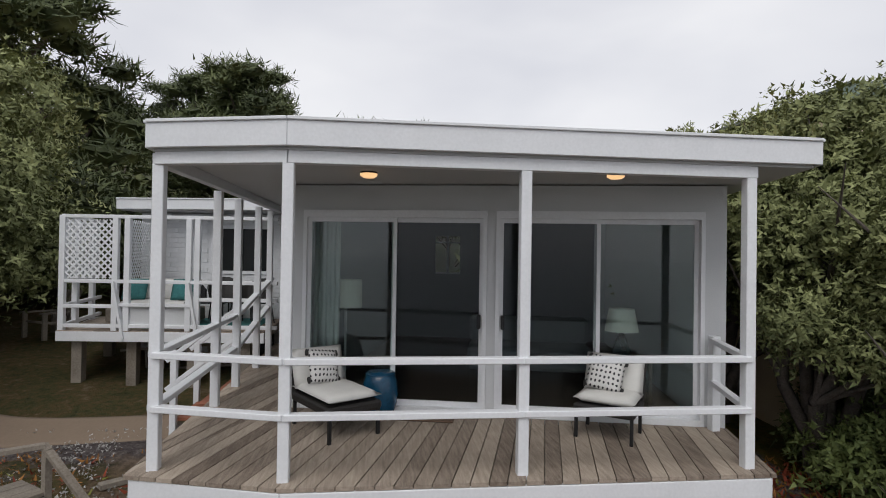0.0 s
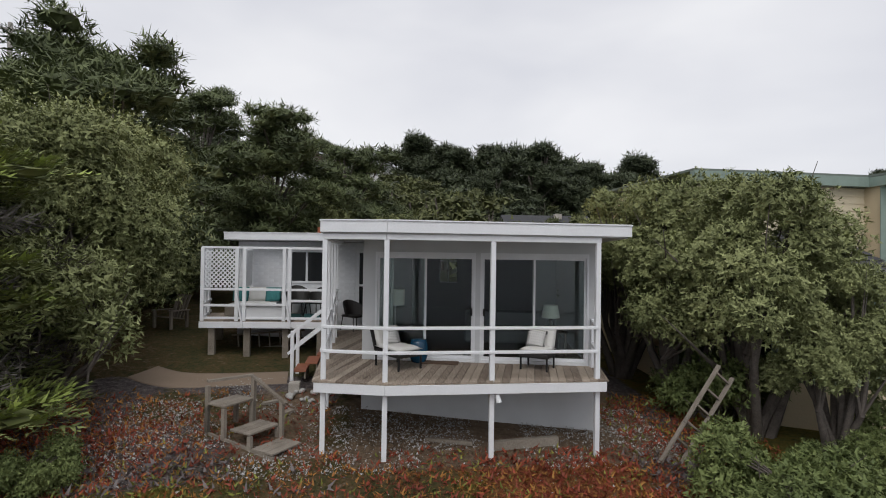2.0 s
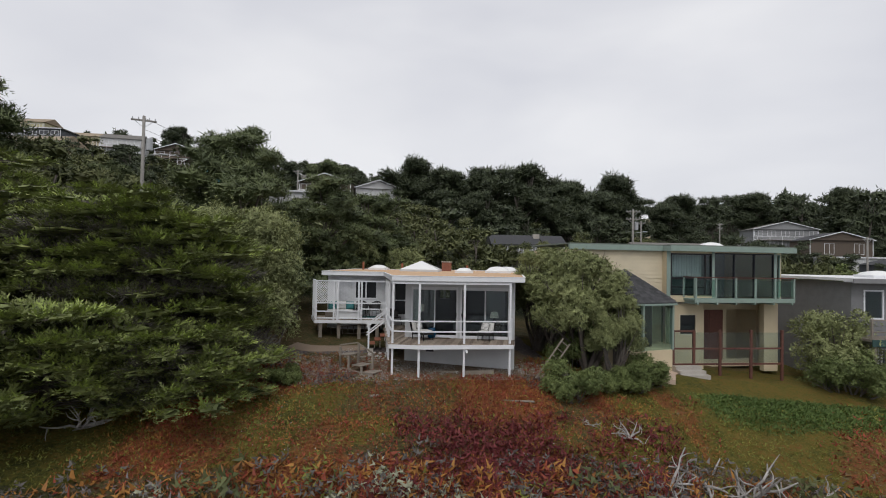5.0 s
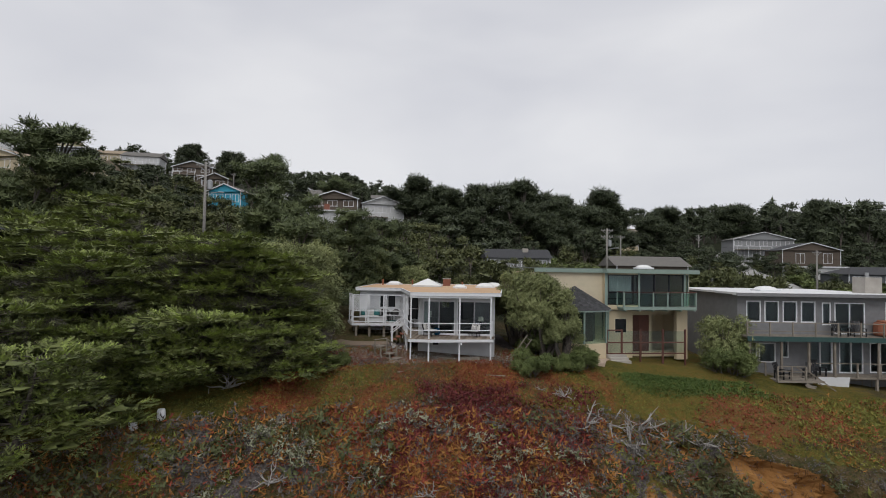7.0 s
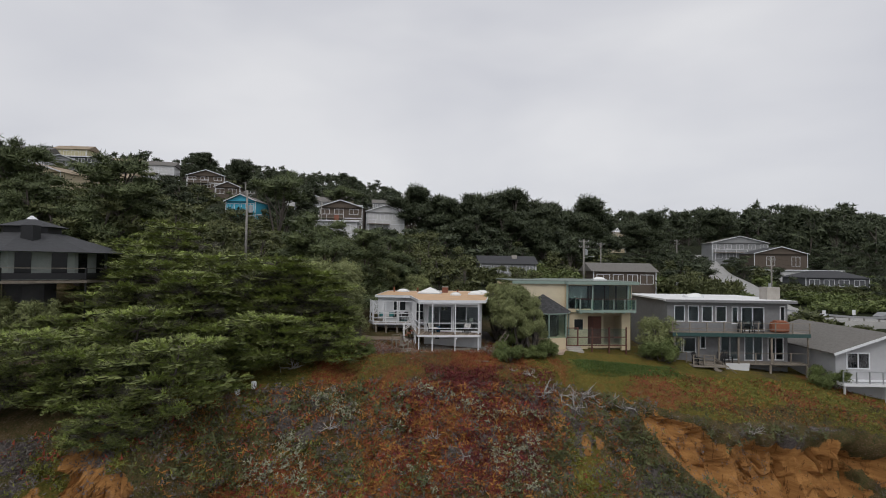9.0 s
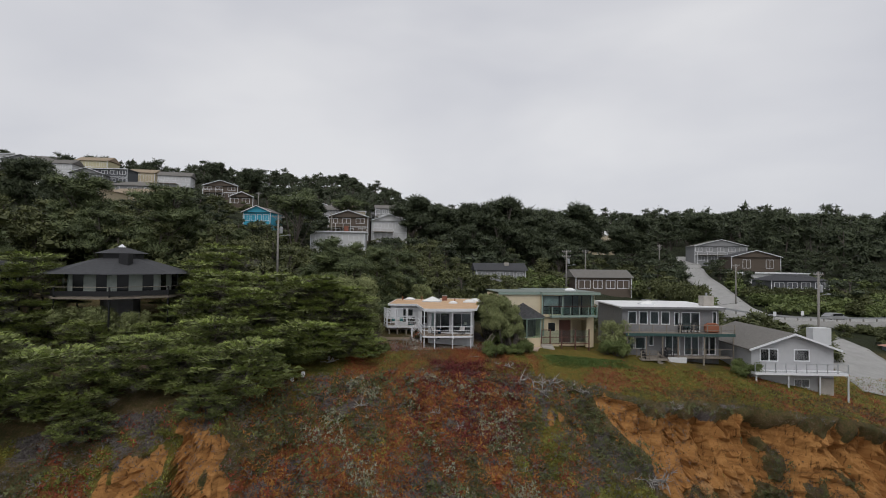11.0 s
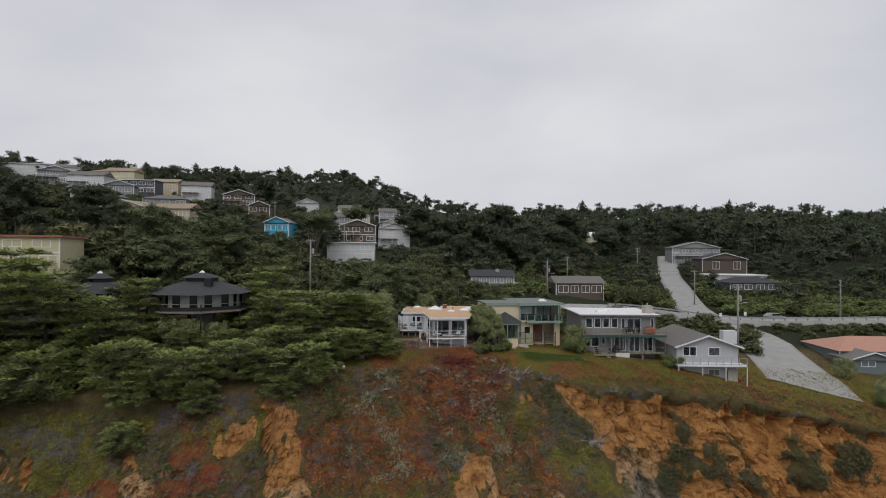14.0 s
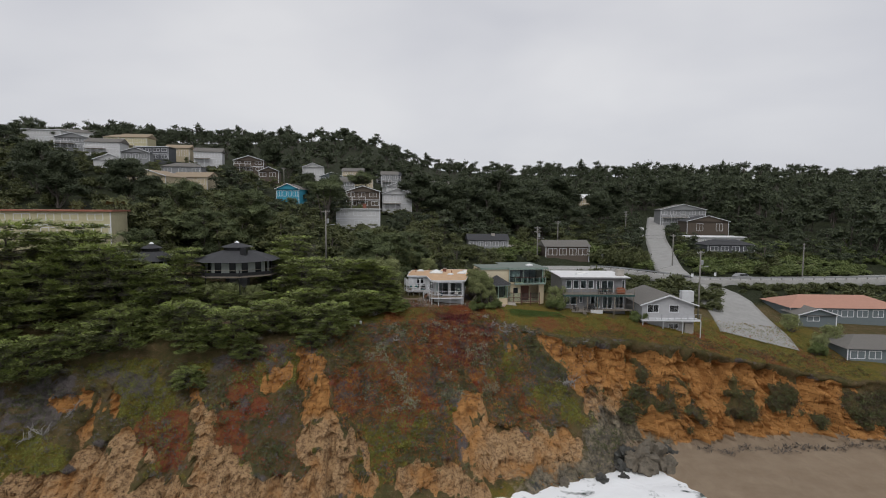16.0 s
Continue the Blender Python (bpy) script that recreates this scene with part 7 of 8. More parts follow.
def parked_car(m, mat, label):
    root = thing("car", m, label, "car", "parked vehicles")
    bm = bmnew()
    prof = [(-2.1, 0.35), (2.1, 0.35), (2.15, 0.75), (1.2, 0.9), (0.7, 1.4), (-1.2, 1.42), (-1.9, 0.95), (-2.15, 0.85)]
    f = [bm.verts.new((x, -0.85, z)) for x, z in prof]
    b = [bm.verts.new((x, 0.85, z)) for x, z in prof]
    bm.faces.new(f)
    bm.faces.new(b[::-1])
    for k in range(8):
        bm.faces.new((f[k], f[(k + 1) % 8], b[(k + 1) % 8], b[k]))
    part("body", bm, mat, root)
    for s in (-1, 1):
        part("side_glass", box(bmnew(), -1.2, s * 0.855 - 0.01, 0.95, 0.85, s * 0.855 + 0.01, 1.33), BLACKGLASS, root)
        for x in (-1.35, 1.35):
            wh = part("wheel", rod(bmnew(), (x, s * 0.7, 0.33), (x, s * 0.9, 0.33), 0.33, n=14), BLACKRUB, root)
            part("rim", rod(bmnew(), (x, s * 0.89, 0.33), (x, s * 0.915, 0.33), 0.2, n=10), STEEL, wh)
    return root


for x, y, rz, paint, lab in ((88, 96, 60, PAINTS["white"], "white parked car on the lane"), (91, 103, 55, PAINTS["slate"], "dark grey parked car on the lane"), (80.5, 33.8, 0, PAINTS["grey"], "grey car driving lane of the coastal road"),
                             (97, 112, 58, PAINTS["white"], "white parked car beside a hedge")):
    parked_car(pose(x, y, zat(x, y) + 0.4, 0, 0, rz), paint, lab)
VAN = thing("camper_trailer", pose(49.5, 43.0, zat(49.5, 43) + 0.1, 0, 0, -6), "white camper trailer parked beside a house", "trailer")
part("body", box(bmnew(), -1.9, -1.1, 0.5, 1.9, 1.1, 2.7, 0.18), PAINTS["white"], VAN)
for s in (-1.1, 0.6):
    part("window", box(bmnew(), s, -1.12, 1.5, s + 0.7, -1.1, 2.1), BLACKGLASS, VAN)
part("wheel", rod(bmnew(), (0, -1.08, 0.35), (0, -0.85, 0.35), 0.35, n=14), BLACKRUB, VAN)


# ---- woods behind ----
def template(seed, *a, **kw):
    """A light tree of height 1 for the woods."""
    w, leaf = clumped(seed, 1.0, *a, **kw)
    return w[0], w[1], leaf[0], leaf[1]


def bush(seed, blobs, per, size):
    w, leaf = shrub_arrays(seed, 1.0, 0.62, blobs, per, 4, size, 2, 0.6, 0.5)
    return w[0], w[1][:30], leaf[0], leaf[1]


def forest(name, spots, temps, leaf, label, category):
    """Trees of several templates joined into one stand; spots are rows of x, y, height, breadth."""
    rng = np.random.default_rng(len(name))
    LV, LF, WV, WF, lo, wo = [], [], [], [], 0, 0
    for i, (x, y, h, s) in enumerate(spots):
        wv, wf, lv, lf = temps[i % len(temps)]
        a = rng.uniform(0, 6.28)
        rot = np.array([[math.cos(a), -math.sin(a), 0], [math.sin(a), math.cos(a), 0], [0, 0, 1]])
        sc = np.array([s, s, h])
        base = np.array([x, y, zat(x, y) - 0.2])
        LV.append((lv * sc) @ rot.T + base)
        LF.append(lf + lo)
        lo += len(lv)
        WV.append((wv * sc) @ rot.T + base)
        WF.append(wf + wo)
        wo += len(wv)
    root = tagged(new(name), label, category, kind="stuff")
    tagged(raw("foliage", np.concatenate(LV), np.concatenate(LF), leaf, root), kind="stuff")
    tagged(raw("trunks", np.concatenate(WV), np.concatenate(WF), BARK, root), kind="stuff")
    return root


# unit templates: height 1
FT = [template(300 + i, 0.52, 18, 25, 0.062, low=0.14, flat=0.5, wide=0.4, heads=4 + i % 3) for i in range(6)]
FT2 = [template(320 + i, 0.42, 10, 20, 0.09, low=0.3, flat=0.6, wide=0.4, heads=3 + i % 2) for i in range(4)]
FT3 = [template(330 + i, 0.5, 16, 26, 0.062, low=0.45, flat=0.4, wide=0.4, heads=5) for i in range(3)]
SH = [bush(340 + i, 9, 24, 0.17) for i in range(3)]
# the tall row of cypresses on the skyline
BIG = [plant("tall_cypress", clumped(400 + i, 21.0, 9.0, 72, 60, 1.15, 0.3, 0.40, 5, 0.2, 1.1, 0.8, 9), on(x, y, 0, s), CYPRESSFAR, "tall dark old cypress with a flat-topped crown", "tree", "tall cypresses behind the houses")
       for i, (x, y, s) in enumerate(((38, 112, 0.98), (63, 118, 1.02)))]
for k, x, y, rz, s in ((0, 50, 116, 60, 0.86), (1, 24, 96, 100, 0.80), (0, 14, 92, 200, 0.70), (1, 7, 100, 20, 0.74), (0, 56, 104, 150, 0.78), (1, 44, 98, 240, 0.74), (0, 31, 90, 300, 0.66), (1, 72, 128, 10, 0.80), (0, 20, 84, 40, 0.52), (1, 40, 90, 170, 0.6),
                       (0, 86, 128, 80, 0.7), (1, -78, 45, 20, 0.6), (0, -66, 50, 140, 0.56), (1, -57, 42, 250, 0.46), (0, -89, 58, 60, 0.62), (1, 96, 140, 30, 0.8), (0, -30, 104, 80, 0.45), (1, -22, 112, 10, 0.45), (0, -62, 156, 70, 0.6), (1, -50, 158, 130, 0.6), (0, 132, 150, 70, 0.9), (1, 150, 130, 130, 0.95)):
    copy_scaled(BIG[k], on(x, y, rz, s))


HOMES = [(o.location.x, o.location.y, o.location.z) for o in bpy.data.objects if o.type == "EMPTY" and o.name.split(".")[0] == "house" and o.location.y > 20]


def open_ground(x, y):
    if any(abs(x - a) < 7 and -3 < y - b < 9 for a, b, _ in HOMES):
        return False
    lane = np.interp(y, [33, 48, 70, 93, 114, 150], [62.5, 69, 80, 92, 104, 125])
    if y > 26 and abs(x - lane) < 6:
        return False
    return not (18 < x and 27 < y < 39)


def headroom(x, y):
    """Height that a tree may reach without closing the outlook of the houses uphill."""
    best = 99.0
    for a, b, z in HOMES:
        if y < b:
            t = (y + 58) / (b + 58)
            if abs(x - (-8 + (a + 8) * t)) < 7.5 * t:
                best = min(best, 8.2 + (z + 1.8 - 8.2) * t - zat(x, y))
    return best


def scatter(n, x0, x1, y0, y1, h0, h1, seed, keep=lambda x, y: True, ratio=1.0):
    rng = np.random.default_rng(seed)
    out, tries = [], 0
    while len(out) < n and tries < 12 * n:
        x, y = rng.uniform(x0, x1), rng.uniform(y0, y1)
        tries += 1
        if keep(x, y):
            h = min(rng.uniform(h0, h1), headroom(x, y))
            if h > 1.0:
                out.append((x, y, h, max(h, 0.45 * h1) * ratio * rng.uniform(0.85, 1.25)))
    return out


forest("near_woods", scatter(110, -62, 18, 25, 62, 3.8, 7.0, 1, open_ground, 1.0) + scatter(22, -75, -22, 13, 32, 5, 9, 2, open_ground, 0.9), FT, CYPRESSMID, "dense dark cypress and scrub wood on the slope", "trees")
forest("slope_green_woods", scatter(150, -190, 75, 58, 170, 3, 6.5, 33, open_ground, 1.1), FT, CYPRESSMID, "olive-green wood between hillside houses", "trees")
forest("slope_woods", scatter(210, -190, 75, 58, 190, 4.5, 9, 3, open_ground, 1.0), FT + FT3, CYPRESSFAR, "mixed dark evergreen wood between hillside houses", "trees")
forest("east_woods", scatter(280, 95, 360, 50, 260, 10, 19, 4, lambda x, y: open_ground(x, y) and (x > 134 or y > 140), 0.75), FT + FT3, CYPRESSFAR, "tall dark evergreen forest inland", "trees")
forest("lane_woods", scatter(110, 84, 160, 42, 140, 3, 8, 44, open_ground, 1.0), FT, CYPRESSFAR, "evergreen trees around the lane houses", "trees")
forest("ridge_woods", scatter(380, -300, 260, 180, 420, 7, 13, 5, open_ground, 0.95), FT2 + FT3[:1], CYPRESSFAR, "far evergreen forest along the ridge", "trees")
forest("far_ridge_woods", scatter(330, -560, 460, 430, 760, 11, 19, 6, ratio=1.1), FT2, CYPRESSFAR, "distant forest on the far ridge", "trees")
forest("far_east_woods", scatter(190, 240, 900, 190, 760, 14, 24, 66, ratio=1.0), FT2, CYPRESSFAR, "distant forest on the eastern ridge", "trees")
forest("slope_scrub", scatter(330, -120, 110, 14, 130, 1.6, 3.6, 7, lambda x, y: open_ground(x, y) and not (y < 22 and -5 < x < 10), 1.3), SH, OLIVE, "low olive scrub and garden bushes between houses", "bushes")
forest("road_scrub", scatter(160, 20, 150, 36, 75, 1.5, 3.0, 8, lambda x, y: open_ground(x, y), 1.4), SH, SHRUB, "pale green roadside bushes", "bushes")
RH = random.Random(12)
forest("lane_hedge", [(x, 56 - 0.09 * (x - 82) + RH.uniform(-0.4, 0.4), 2.6 + RH.uniform(-0.3, 0.3), 2.4) for x in np.arange(80, 122, 1.5)] + [(48 + 0.9 * k, 42.5 + 0.1 * k + RH.uniform(-0.8, 0.8), 4.0 + RH.uniform(-0.7, 0.7), 3.2) for k in range(14)], SH, OLIVE, "clipped dark hedges beside the lane and the road", "hedge")
forest("bright_bank_scrub", scatter(90, 84, 122, 37, 52, 1.3, 2.4, 71, ratio=1.6), SH, SHRUB, "bright green scrub on the bank above the coastal road", "bushes")
forest("verge_scrub", scatter(90, 46, 150, 25.0, 29.0, 0.9, 1.7, 67, ratio=1.4), SH, OLIVE, "low scrub on the verge below the coastal road", "bushes")
forest("bank_scrub", scatter(120, 12, 60, 10, 27, 0.8, 2.2, 9, lambda x, y: not (12 < x < 34 and y < 12), 1.5), SH, OLIVE, "scrub on the bank below the road", "bushes")


# ---- low cover of the bluff ----
def cover(name, n, x0, x1, y0, y1, size, leaf, label, seed, want, kind="tuft", k=4):
    """Low plants strewn where want(zones) is high: tufts of upright blades or small leafy mounds."""
    rng = np.random.default_rng(seed)
    x, y = rng.uniform(x0, x1, n * 6), rng.uniform(y0, y1, n * 6)
    z, s = ground(x, y)
    za, zb, zc = zones(x, y, z, s, None)
    keep = rng.uniform(0, 1, n * 6) < want(za, zb, zc, x, y, s)
    x, y, z, s = (v[keep][:n] for v in (x, y, z, s))
    P = np.stack([x, y - carve(x, y, z, s), z - 0.02], -1)
    D = unit(np.stack([rng.normal(size=len(x)) * 0.4, rng.normal(size=len(x)) * 0.4 - 0.5 * (s > 0), np.ones(len(x))], -1))
    L = size * rng.uniform(0.5, 1.4, len(x))
    if kind == "tuft":
        V, F = rosettes(P, D, L, rng, k, 0.35)
    else:
        m = 8
        Q = np.repeat(P, m, 0) + rng.normal(size=(len(P) * m, 3)) * np.repeat(L, m)[:, None] * np.array([1.0, 1.0, 0.45]) + np.repeat(L, m)[:, None] * np.array([0, 0, 0.4])
        V, F = rosettes(Q, unit(np.repeat(D, m, 0) + rng.normal(size=(len(Q), 3)) * 0.5), np.repeat(L, m) * 0.55, rng, k, 0.4)
    ob = raw(name, V, F, leaf)
    return tagged(ob, label, "ground cover", kind="stuff")


def calm(x, y):
    """1 where plants may stand: not under the house or on the patio."""
    return 1.0 - ((x > -1.0) & (x < 4.6) & (y > 0.3) & (y < 12)) - ((x > 7.5) & (x < 20) & (y > -1.5) & (y < 12)) * 1.0 - ((x > 20) & (x < 44) & (y > -3) & (y < 12)) * 1.0


cover("red_iceplant", 17000, -9, 9, -7, 3.0, 0.10, ICERED, "low red iceplant mat on the bluff", 11, lambda a, b, c, x, y, s: (a[:, 0] * 0.9 + 0.05) * calm(x, y))
cover("orange_iceplant", 15000, -10, 10, -7, 3.2, 0.09, ICEORANGE, "low orange and yellow iceplant mat", 12, lambda a, b, c, x, y, s: (0.2 + 0.4 * a[:, 0]) * calm(x, y) * (b[:, 2] < 0.5))
cover("green_iceplant", 20000, -18, 30, -12, 3, 0.10, ICEGREEN, "olive-green iceplant and grass on the bluff edge", 13, lambda a, b, c, x, y, s: (0.08 + 0.8 * a[:, 1]) * calm(x, y))
cover("grey_iceplant", 14000, -24, 22, -16, 0, 0.13, ICEGREY, "dry grey iceplant stems", 14, lambda a, b, c, x, y, s: b[:, 0] * 0.9 * calm(x, y))
cover("lawn_grass", 12000, 10, 21, -4.5, 1.6, 0.11, GRASS, "mown green lawn in front of the cream house", 15, lambda a, b, c, x, y, s: calm(x, y) * bell(y, -2.6, 1.6, 1.2) * bell(x, 12, 19.5, 1.2))
cover("bluff_scrub", 2800, -62, 60, -26, -5, 0.42, OLIVE, "dark scrub clinging to the bluff face", 16, lambda a, b, c, x, y, s: (s > 0.03) * (s < 0.95) * (a[:, 2] < 0.3) * np.clip(fbm(x / 4, y / 4, 81, 3) * 4 - 1.9, 0.02, 1) * (c[:, 1] < 0.2) * (1 - a[:, 1]) * (1 - 0.8 * a[:, 0]), "mound", 5)
cover("bluff_dry_scrub", 3200, -62, 40, -24, -5, 0.28, DEADTWIG, "dry grey scrub on the bluff face", 17, lambda a, b, c, x, y, s: (s > 0.0) * (s < 0.95) * (a[:, 2] < 0.3) * (b[:, 0] * 0.9 + 0.04) * (c[:, 1] < 0.2), "mound", 5)
cover("brow_overhang", 1300, 14, 66, -18, -8, 0.17, DEADBROWN, "dark dry growth hanging over the bluff edge", 18, lambda a, b, c, x, y, s: bell(s, 0.001, 0.06, 0.02) * 1.0, "mound", 4)
cover("toe_scrub", 1100, 18, 68, -22, -11, 0.34, OLIVE, "dark bushes clinging to the sandstone face", 19, lambda a, b, c, x, y, s: patches(BUSHES, x, ground(x, y)[0], 211, 1.9) * (s > 0.15) * (c[:, 1] < 0.2), "mound", 6)
cover("toe_dry_scrub", 1100, 18, 68, -22, -11, 0.3, DEADBROWN, "dry grey bushes clinging to the sandstone face", 20, lambda a, b, c, x, y, s: patches(BUSHES, x, ground(x, y)[0], 211, 1.9) * (s > 0.15) * (c[:, 1] < 0.2), "mound", 6)
cover("slope_iceplant", 12000, -16, 16, -24, -6, 0.24, ICEORANGE, "rust-brown iceplant mat on the bluff slope", 21, lambda a, b, c, x, y, s: (s > 0) * (a[:, 2] < 0.2) * (0.1 + 0.6 * a[:, 0]) * (1 - a[:, 1]))
cover("slope_red_iceplant", 12000, -40, 16, -24, -6, 0.24, ICERED, "dark red iceplant mat on the bluff slope", 22, lambda a, b, c, x, y, s: (s > 0) * (a[:, 2] < 0.2) * (0.6 * a[:, 0]))
cover("slope_green_iceplant", 18000, -56, 22, -24, -6, 0.20, ICEGREEN, "olive-green iceplant mat on the bluff slope", 23, lambda a, b, c, x, y, s: (s > 0) * (a[:, 2] < 0.2) * (0.03 + 0.9 * a[:, 1]))
cover("brow_iceplant", 9000, 18, 66, -15, 4, 0.20, ICEGREEN, "olive-green iceplant along the bluff edge", 24, lambda a, b, c, x, y, s: (0.15 + 0.6 * a[:, 1]) * calm(x, y) * (s <= 0), "tuft", 4)
cover("brow_brown_iceplant", 6000, 18, 66, -15, 4, 0.20, ICEORANGE, "brown iceplant along the bluff edge", 25, lambda a, b, c, x, y, s: (0.5 - 0.4 * a[:, 1]) * calm(x, y) * (s <= 0), "tuft", 4)
cover("deep_red_iceplant", 12000, -4, 9, -12, -2.5, 0.17, DEEPRED, "deep crimson iceplant spilling over the bluff edge", 26, lambda a, b, c, x, y, s: (a[:, 2] < 0.2) * np.clip(fbm(x / 2.5, y / 2.5, 301, 3) * 3 - 0.9, 0, 1) * bell(x - 0.35 * (y + 7), -1.5, 6.5, 1.5) * bell(y, -10.5, -5.4, 2.4))
cover("pale_scrub", 420, -12, 6, -17, -6.5, 0.30, PALESCRUB, "pale sage-grey bushes dotted over the slope", 27, lambda a, b, c, x, y, s: (s > 0.02) * (a[:, 2] < 0.2) * np.clip(fbm(x / 1.6, y / 1.6, 311, 3) * 5 - 2.6, 0, 1), "mound", 5)
cover("brow_red_iceplant", 5000, 10, 60, -14, 0, 0.18, ICERED, "rusty iceplant patches along the bluff edge", 28, lambda a, b, c, x, y, s: a[:, 0] * calm(x, y) * (s < 0.05))


# ---- furniture and small things of the front deck ----
def print_material():
    m = bpy.data.materials.new("printed_pillow_cloth")
    m.use_nodes = True
    nt = m.node_tree
    bs = nt.nodes["Principled BSDF"]
    bs.inputs["Roughness"].default_value = 0.95
    tc = nt.nodes.new("ShaderNodeTexCoord")
    mp = nt.nodes.new("ShaderNodeMapping")
    mp.inputs["Scale"].default_value = (1.0, 0.8, 0.0)
    nt.links.new(tc.outputs["Object"], mp.inputs["Vector"])
    v = nt.nodes.new("ShaderNodeTexVoronoi")
    v.inputs["Scale"].default_value, v.inputs["Randomness"].default_value = 24.0, 0.12
    nt.links.new(mp.outputs["Vector"], v.inputs["Vector"])
    n = nt.nodes.new("ShaderNodeTexNoise")
    n.inputs["Scale"].default_value = 60
    nt.links.new(tc.outputs["Object"], n.inputs["Vector"])
    a = nt.nodes.new("ShaderNodeMath")
    a.operation = "MULTIPLY_ADD"
    a.inputs[1].default_value = 0.35
    nt.links.new(n.outputs["Fac"], a.inputs[0])
    nt.links.new(v.outputs["Distance"], a.inputs[2])
    r = nt.nodes.new("ShaderNodeMapRange")
    r.inputs["From Min"].default_value, r.inputs["From Max"].default_value = 0.40, 0.46
    nt.links.new(a.outputs[0], r.inputs["Value"])
    mx = nt.nodes.new("ShaderNodeMix")
    mx.data_type = "RGBA"
    mx.inputs["A"].default_value, mx.inputs["B"].default_value = (0.03, 0.03, 0.035, 1), (0.68, 0.67, 0.65, 1)
    nt.links.new(r.outputs["Result"], mx.inputs["Factor"])
    nt.links.new(mx.outputs["Result"], bs.inputs["Base Color"])
    return m


PILLOW = print_material()


def cushion(w, d, h, n=8, plump=0.25):
    """A soft pad, w by d and h thick, resting on z = 0."""
    bm = bmnew()
    grid = {}
    for side in (0, 1):
        for i in range(n + 1):
            for j in range(n + 1):
                u, v = 2 * i / n - 1, 2 * j / n - 1
                e = max(0.0, 1 - max(abs(u), abs(v)) ** 6) ** 0.5
                p = (1 - plump) + plump * (1 - u * u) * (1 - v * v)
                z = h / 2 + (1 if side else -1) * h / 2 * e * p
                if side == 1 and (i in (0, n) or j in (0, n)):
                    grid[1, i, j] = grid[0, i, j]
                else:
                    grid[side, i, j] = bm.verts.new((u * w / 2, v * d / 2, z))
    for side in (0, 1):
        for i in range(n):
            for j in range(n):
                q = [grid[side, i, j], grid[side, i + 1, j], grid[side, i + 1, j + 1], grid[side, i, j + 1]]
                bm.faces.new(q if side else q[::-1])
    return bm


def place(ob, m):
    ob.matrix_basis = m
    return ob


def lounge_chair(m, w, d, label):
    """A low dark wicker chair facing -y, with pale cushions and a printed pillow with tassels."""
    root = thing("lounge_chair", m, label, "chair", "deck lounge chairs")
    part("seat_frame", box(bmnew(), -w / 2, -d / 2, 0.24, w / 2, d / 2, 0.33, 0.02), DARKWICKER, root)
    for sx in (-1, 1):
        for sy in (-1, 1):
            part("leg", beam(bmnew(), (sx * (w / 2 - 0.03), sy * (d / 2 - 0.03), 0.0), (sx * (w / 2 - 0.03), sy * (d / 2 - 0.03), 0.26), 0.03, 0.03), DARKMETAL, root)
    part("back_frame", beam(bmnew(), (0, d / 2 - 0.03, 0.3), (0, d / 2 + 0.16, 0.72), w, 0.04), DARKWICKER, root)
    place(part("seat_cushion", cushion(w, d, 0.11), CUSHION, root, smooth=True), Matrix.Translation((0, 0, 0.33)))
    place(part("back_cushion", cushion(w, 0.40, 0.10), CUSHION, root, smooth=True), pose(0, d / 2 - 0.0, 0.55, 70, 0, 0) @ Matrix.Translation((0, 0, -0.02)))
    pl = place(part("pillow", cushion(0.34, 0.34, 0.13, 8, 0.75), PILLOW, root, "white pillow printed with small dark sprigs", True), pose(-0.05, d / 2 - 0.16, 0.57, 66, 8, 6))
    for sx in (-1, 1):
        for sy in (-1, 1):
            t = part("tassel", lathe(bmnew(), [(0.008, 0.0), (0.018, 0.015), (0.022, 0.055), (0.014, 0.065)], n=8), DARKWICKER, pl)
            t.matrix_basis = Matrix.Translation((sx * 0.175, sy * 0.175, 0.05)) @ pose(0, 0, 0, 90 * sy, 0, 0)
    return root


c1 = lounge_chair(pose(0.28, 1.25, 0.0, 0, 0, 33), 0.58, 0.82, "dark wicker lounge chair with long off-white cushion and sprigged pillow")
c2 = lounge_chair(pose(2.97, 0.90, 0.0, 0, 0, -36), 0.58, 0.50, "dark wicker deck chair with off-white cushions and sprigged pillow")
GS_ = thing("garden_stool", pose(0.72, 1.72, 0.0), "glazed blue ceramic garden stool beside a lounge chair", "stool")
part("body", lathe(bmnew(), [(0.13, 0.0), (0.15, 0.02), (0.185, 0.12), (0.195, 0.24), (0.185, 0.36), (0.15, 0.45), (0.14, 0.46)], n=24), BLUEGLAZE, GS_, smooth=True)
part("rim", lathe(bmnew(), [(0.155, 0.43), (0.165, 0.44), (0.155, 0.455)], n=24), BLUEGLAZE, GS_, smooth=True)
BULB = bpy.data.materials.new("warm_lamp_glass")
BULB.use_nodes = True
bsn = BULB.node_tree.nodes["Principled BSDF"]
bsn.inputs["Base Color"].default_value = (0.6, 0.42, 0.25, 1)
bsn.inputs["Emission Color"].default_value = (1.0, 0.62, 0.30, 1)
bsn.inputs["Emission Strength"].default_value = 0.85
for x, y in ((0.58, 0.98), (2.86, 0.55)):
    cl = thing("ceiling_light", pose(x, y, 2.535) @ Matrix.Scale(0.72, 4), "small round ceiling light glowing warm under the porch roof", "lamp", "porch ceiling lights")
    part("base", lathe(bmnew(), [(0.10, -0.025), (0.115, -0.02), (0.115, 0.0)], n=20), DARKMETAL, cl)
    part("globe", lathe(bmnew(), [(0.03, -0.085), (0.075, -0.078), (0.11, -0.055), (0.115, -0.025)], n=20), BULB, cl, smooth=True)
